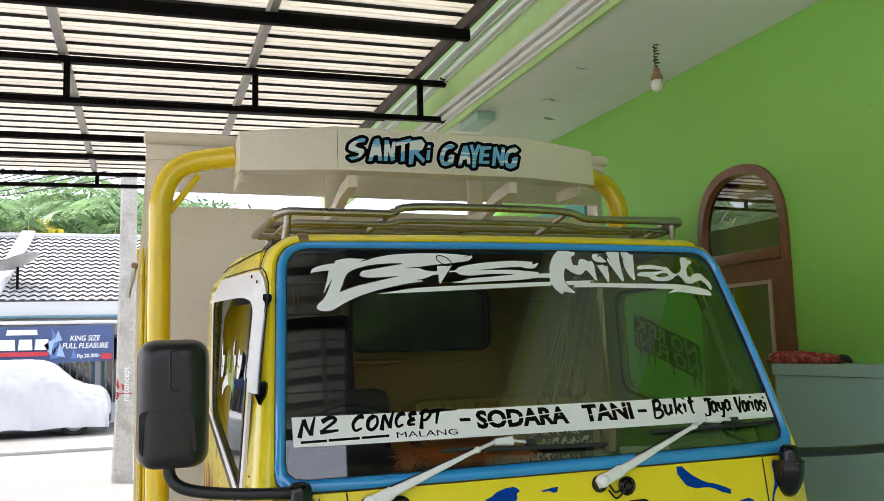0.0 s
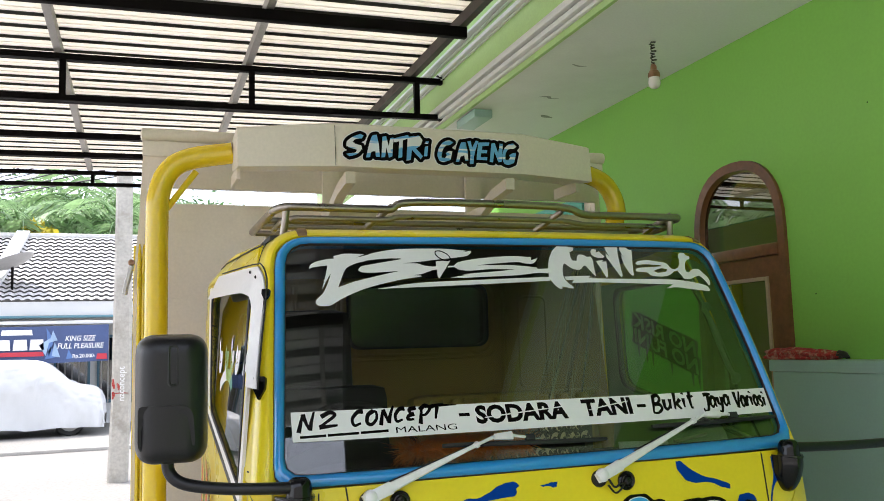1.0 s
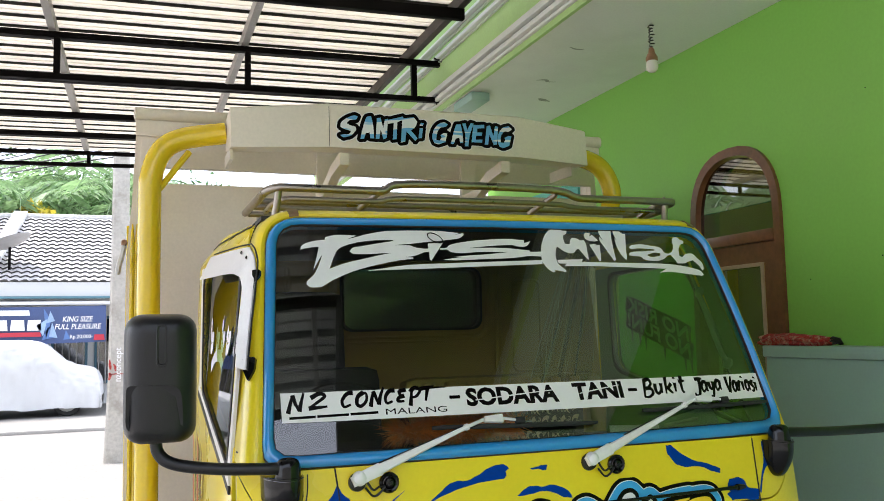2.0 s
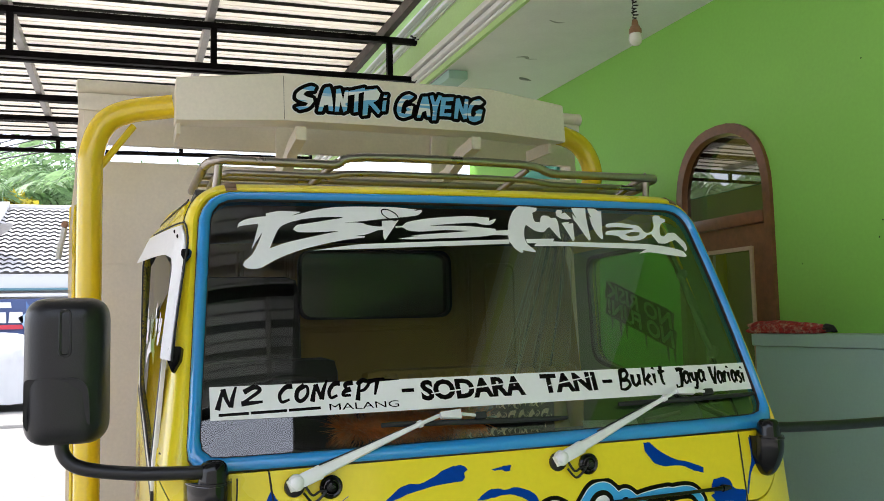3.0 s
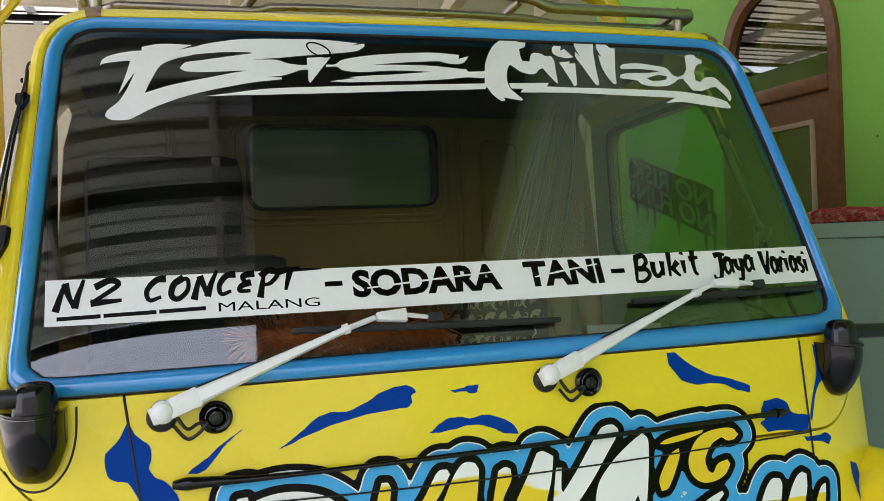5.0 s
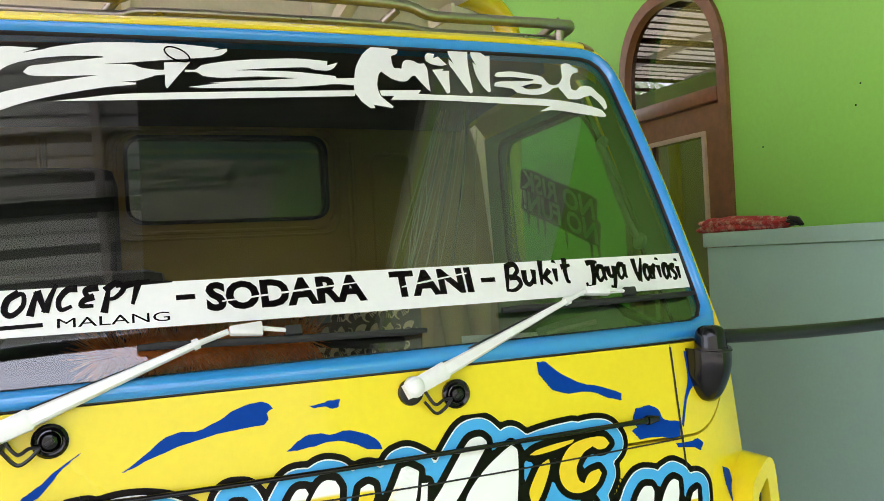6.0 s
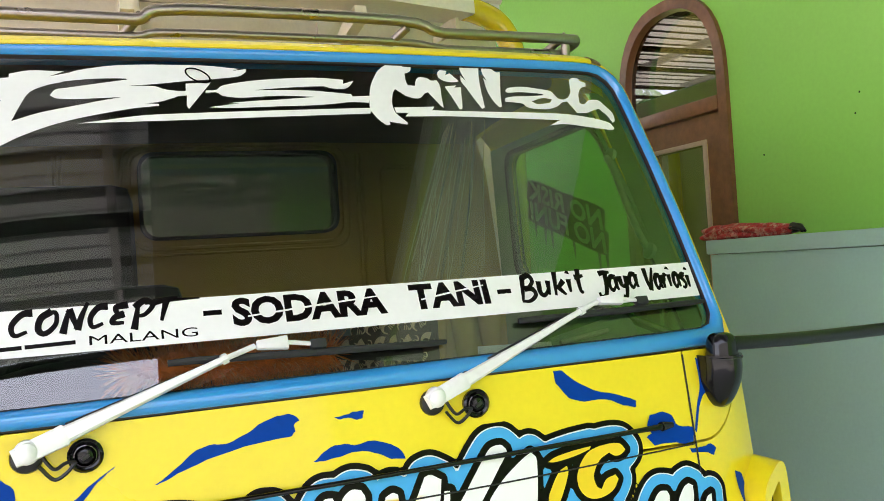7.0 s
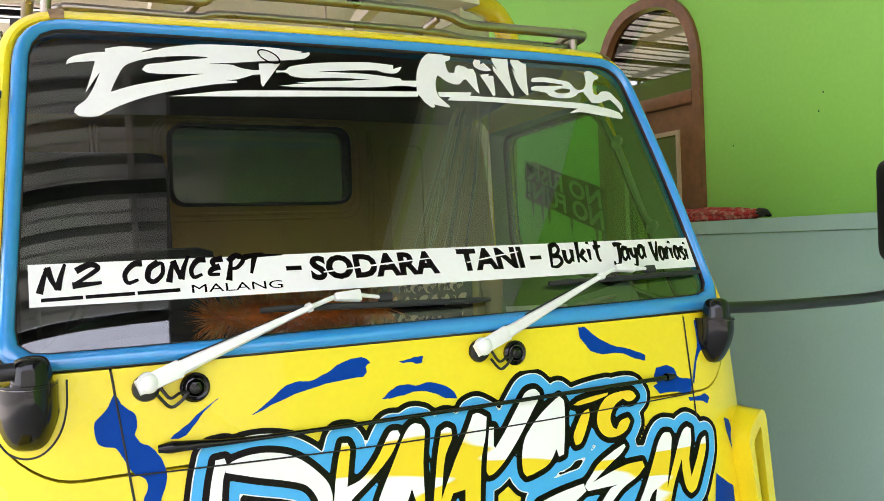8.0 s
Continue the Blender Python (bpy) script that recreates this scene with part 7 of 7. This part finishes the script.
# printed banner under the fascia
banner = thing("banner", "dark blue printed cloth banner hung under the house fascia", "banner", (-3.4, 21.68, 1.6))
part("cloth", G(lambda s, t: (lerp(-6.6, -1.70, s), 21.66 + 0.03 * math.sin(13 * s) * (1 - t), lerp(1.56, 2.40, t) - 0.03 * math.sin(math.pi * s)), 40, 6, 0.004, (0, 1, 0)), BANNER_BLUE, banner)
bmap = lambda u, v, d: (u, 21.62 - d, v)
for body, a, b, z0, z1, sh in (("KING SIZE", -2.62, -1.98, 2.03, 2.15, 0.2), ("FULL PLEASURE", -2.78, -1.80, 1.86, 1.98, 0.2), ("Rp.20.000-", -2.46, -1.98, 1.62, 1.73, 0.0)):
    part("printed_words", letters(bmesh.new(), body, a, b, z0, z1, bmap, 0, offset=0.015, shear=sh), WHITE_VINYL, banner, "white printed words")
for a, b, z0, z1, mt in ((-3.95, -3.30, 2.18, 2.30, WHITE_VINYL), (-4.20, -3.75, 1.84, 2.08, WHITE_VINYL), (-3.70, -3.40, 1.84, 2.08, WHITE_VINYL), (-3.36, -3.06, 1.84, 2.08, WHITE_VINYL), (-4.2, -3.06, 1.70, 1.80, RED_PRINT), (-1.96, -1.72, 1.60, 1.73, RED_PRINT)):
    bar = bmesh.new()
    bar.faces.new([bar.verts.new(bmap(u, v, 0)) for u, v in ((a, z0), (b, z0), (b - 0.02, z1), (a + 0.02, z1))])
    part("printed_bar", bar, mt, banner, "plain printed bar")
gem = bmesh.new()
for tri in (((-2.95, 1.95), (-2.80, 1.70), (-2.72, 2.10)), ((-2.68, 1.70), (-2.50, 1.66), (-2.62, 2.02)), ((-2.66, 2.28), (-2.74, 2.0), (-2.56, 2.05))):
    gem.faces.new([gem.verts.new(bmap(u - 0.22, v, 0.0)) for u, v in tri])
part("star_print", gem, material("pale_grey_blue_print", (0.30, 0.42, 0.58), 0.5, vary=0.3), banner, "pale blue faceted star on the banner")
facet = bmesh.new()
for tri in (((-3.02, 2.34), (-2.86, 2.06), (-2.96, 1.66)), ((-2.60, 1.62), (-2.45, 1.64), (-2.55, 1.84)), ((-3.05, 1.62), (-2.78, 1.68), (-2.92, 1.92))):
    facet.faces.new([facet.verts.new(bmap(u, v, -0.004)) for u, v in tri])
part("facet_print", facet, material("mid_blue_print", (0.10, 0.19, 0.42), 0.5, vary=0.2), banner, "mid-blue facets on the banner")

# satellite dish on the house roof
dish = thing("satellite_dish", "grey mesh satellite dish on the tiled roof", "satellite dish", (-3.75, 22.6, 3.2))
dm = Matrix.Translation((-3.85, 22.4, 3.80)) @ pose(0, 0, 0, -6, -22, 0)
part("bowl", L([(0.04, 0.0), (0.25, 0.03), (0.44, 0.09), (0.54, 0.14), (0.54, 0.15), (0.43, 0.105), (0.04, 0.02)], dm, sides=24), GALVANISED, dish)
part("mast", T([(-3.85, 22.4, 3.85), (-3.85, 22.4, 3.15)], 0.03), BLACK_STEEL, dish)

# palms and other trees behind the house
def frond(bm, base, az, length, lift, rnd):
    d = Vector((math.cos(az), math.sin(az), 0))
    spine, n = [], 16
    for k in range(n + 1):
        t = k / n
        spine.append(base + d * length * (t - 0.12 * t * t) + Vector((0, 0, length * (lift * t - (0.35 + 0.6 * lift) * t * t))))
    side = d.cross(Vector((0, 0, 1)))
    for k in range(2, n):
        t = k / n
        ln = length * 0.30 * math.sin(math.pi * (0.12 + 0.85 * t)) ** 0.7
        for s in (-1, 1):
            for q in (0.0, 0.5) if k % 2 else (0.25,):
                p = spine[k].lerp(spine[k + 1], q)
                tip = p + (side * s * 0.8 + d * 0.55 + Vector((0, 0, -0.45 + rnd.uniform(-0.2, 0.15)))) * ln * rnd.uniform(0.8, 1.1)
                w = d * 0.075
                mid = p.lerp(tip, 0.5) + Vector((0, 0, 0.06 * ln))
                v = [bm.verts.new(c) for c in (p, mid - w, tip, mid + w)]
                bm.faces.new(v)
    tube(bm, spine, [0.035 * (1 - 0.85 * k / n) + 0.004 for k in range(n + 1)], sides=5)


def palm(x, y, h, seed, length=3.2, count=15):
    rnd = random.Random(seed)
    t = thing("palm_tree", "green palm tree with long drooping fronds behind the house", "tree", (x, y, 0), "palms behind the house")
    part("trunk", T([(x, y, 0), (x + 0.1, y, h * 0.5), (x + 0.05, y, h)], [0.16, 0.13, 0.11], sides=10), BARK, t)
    bm = bmesh.new()
    for k in range(count):
        frond(bm, Vector((x + 0.05, y, h)), 2 * math.pi * k / count + rnd.uniform(-0.2, 0.2), length * rnd.uniform(0.8, 1.1), rnd.uniform(0.25, 1.1), rnd)
    part("crown", bm, PALM, t, angle=180)
palm(-4.3, 27.5, 5.3, 1)
palm(-1.7, 28.0, 5.4, 2, 3.4)
palm(-6.8, 29.0, 6.0, 3)
palm(1.4, 29.0, 5.5, 5)
palm(-8.3, 15.6, 3.6, 9, 2.6)
palm(-9.6, 17.5, 4.6, 11, 3.0)
palm(-2.9, 31.0, 6.6, 7, 3.6)


def leafy(x, y, h, r, seed, mat=LEAF, n=1500, name="tree", lab="leafy green tree behind the house"):
    rnd = random.Random(seed)
    t = thing(name, lab, "tree", (x, y, 0), "trees behind the house")
    br = bmesh.new()
    tube(br, [(x, y, 0), (x + 0.15, y, h * 0.35), (x - 0.1, y, h * 0.7)], [0.2, 0.15, 0.08], sides=8)
    hubs = []
    for k in range(16):
        a, e = rnd.uniform(0, 2 * math.pi), rnd.uniform(-0.3, 1.2)
        hub = Vector((x, y, h * 0.7)) + Vector((math.cos(a) * math.cos(e), math.sin(a) * math.cos(e), math.sin(e))) * r * rnd.uniform(0.45, 1.0)
        hubs.append(hub)
        if k < 7:
            tube(br, [(x, y, h * 0.45), (Vector((x, y, h * 0.55)) + hub) / 2, hub], [0.08, 0.05, 0.02], sides=5)
    part("trunk", br, BARK, t)
    bm = bmesh.new()
    for k in range(n):
        c = rnd.choice(hubs) + Vector((rnd.gauss(0, 1), rnd.gauss(0, 1), rnd.gauss(0, 0.8))) * r * 0.22
        u = Vector((rnd.gauss(0, 1), rnd.gauss(0, 1), rnd.gauss(0, 0.6))).normalized()
        w = u.orthogonal().normalized()
        s = rnd.uniform(0.10, 0.2)
        bm.faces.new([bm.verts.new(p) for p in (c - u * s, c + w * s * 0.45, c + u * s, c - w * s * 0.45)])
    part("crown", bm, mat, t, angle=180)
for i, (x, y, h, r) in enumerate(((-9.5, 33, 7.0, 2.8), (-6.0, 35, 7.8, 3.0), (-3.0, 36, 7.6, 2.8), (0.5, 35, 7.0, 2.6), (-12.5, 34, 7, 2.8))):
    leafy(x, y, h, r, 20 + i)
leafy(-3.75, 26.0, 7.0, 0.5, 40, YELLOW_LEAF, 420, "shrub", "yellow-leaved shrub behind the house")
leafy(-5.4, 26.8, 4.6, 1.1, 41, LEAF, 700, "shrub", "green shrub behind the house")
leafy(-2.0, 26.8, 4.8, 1.2, 42, LEAF, 800, "shrub", "green shrub behind the house")

# low kerb between yard and street, overhead cables
solo("kerb", B(-30, 30, 16.9, 17.1, 0.0, 0.06, bevel=0.01), CONCRETE, "low grey concrete kerb along the street", "kerb", "structure")
for k in range(6):
    solo("overhead_cable", T(smooth_line([(-1.25, 12.7, 4.15 + 0.12 * k), (-5.0, 17.0 + 0.5 * k, 4.35 + 0.17 * k), (-14.0, 27.0 + k, 5.6 + 0.35 * k)], 6), 0.011, sides=5), BLACK_PLASTIC, "thin black overhead cable at the pole", "cable")
for k in range(3):
    solo("overhead_cable", T([(-30, 24 + k, 6.2 + 0.3 * k), (-1.28, 12.75, 6.9 - 0.25 * k), (25, 9 + k, 6.6 + 0.2 * k)], 0.012, sides=5), BLACK_PLASTIC, "thin black overhead cable at the pole", "cable")
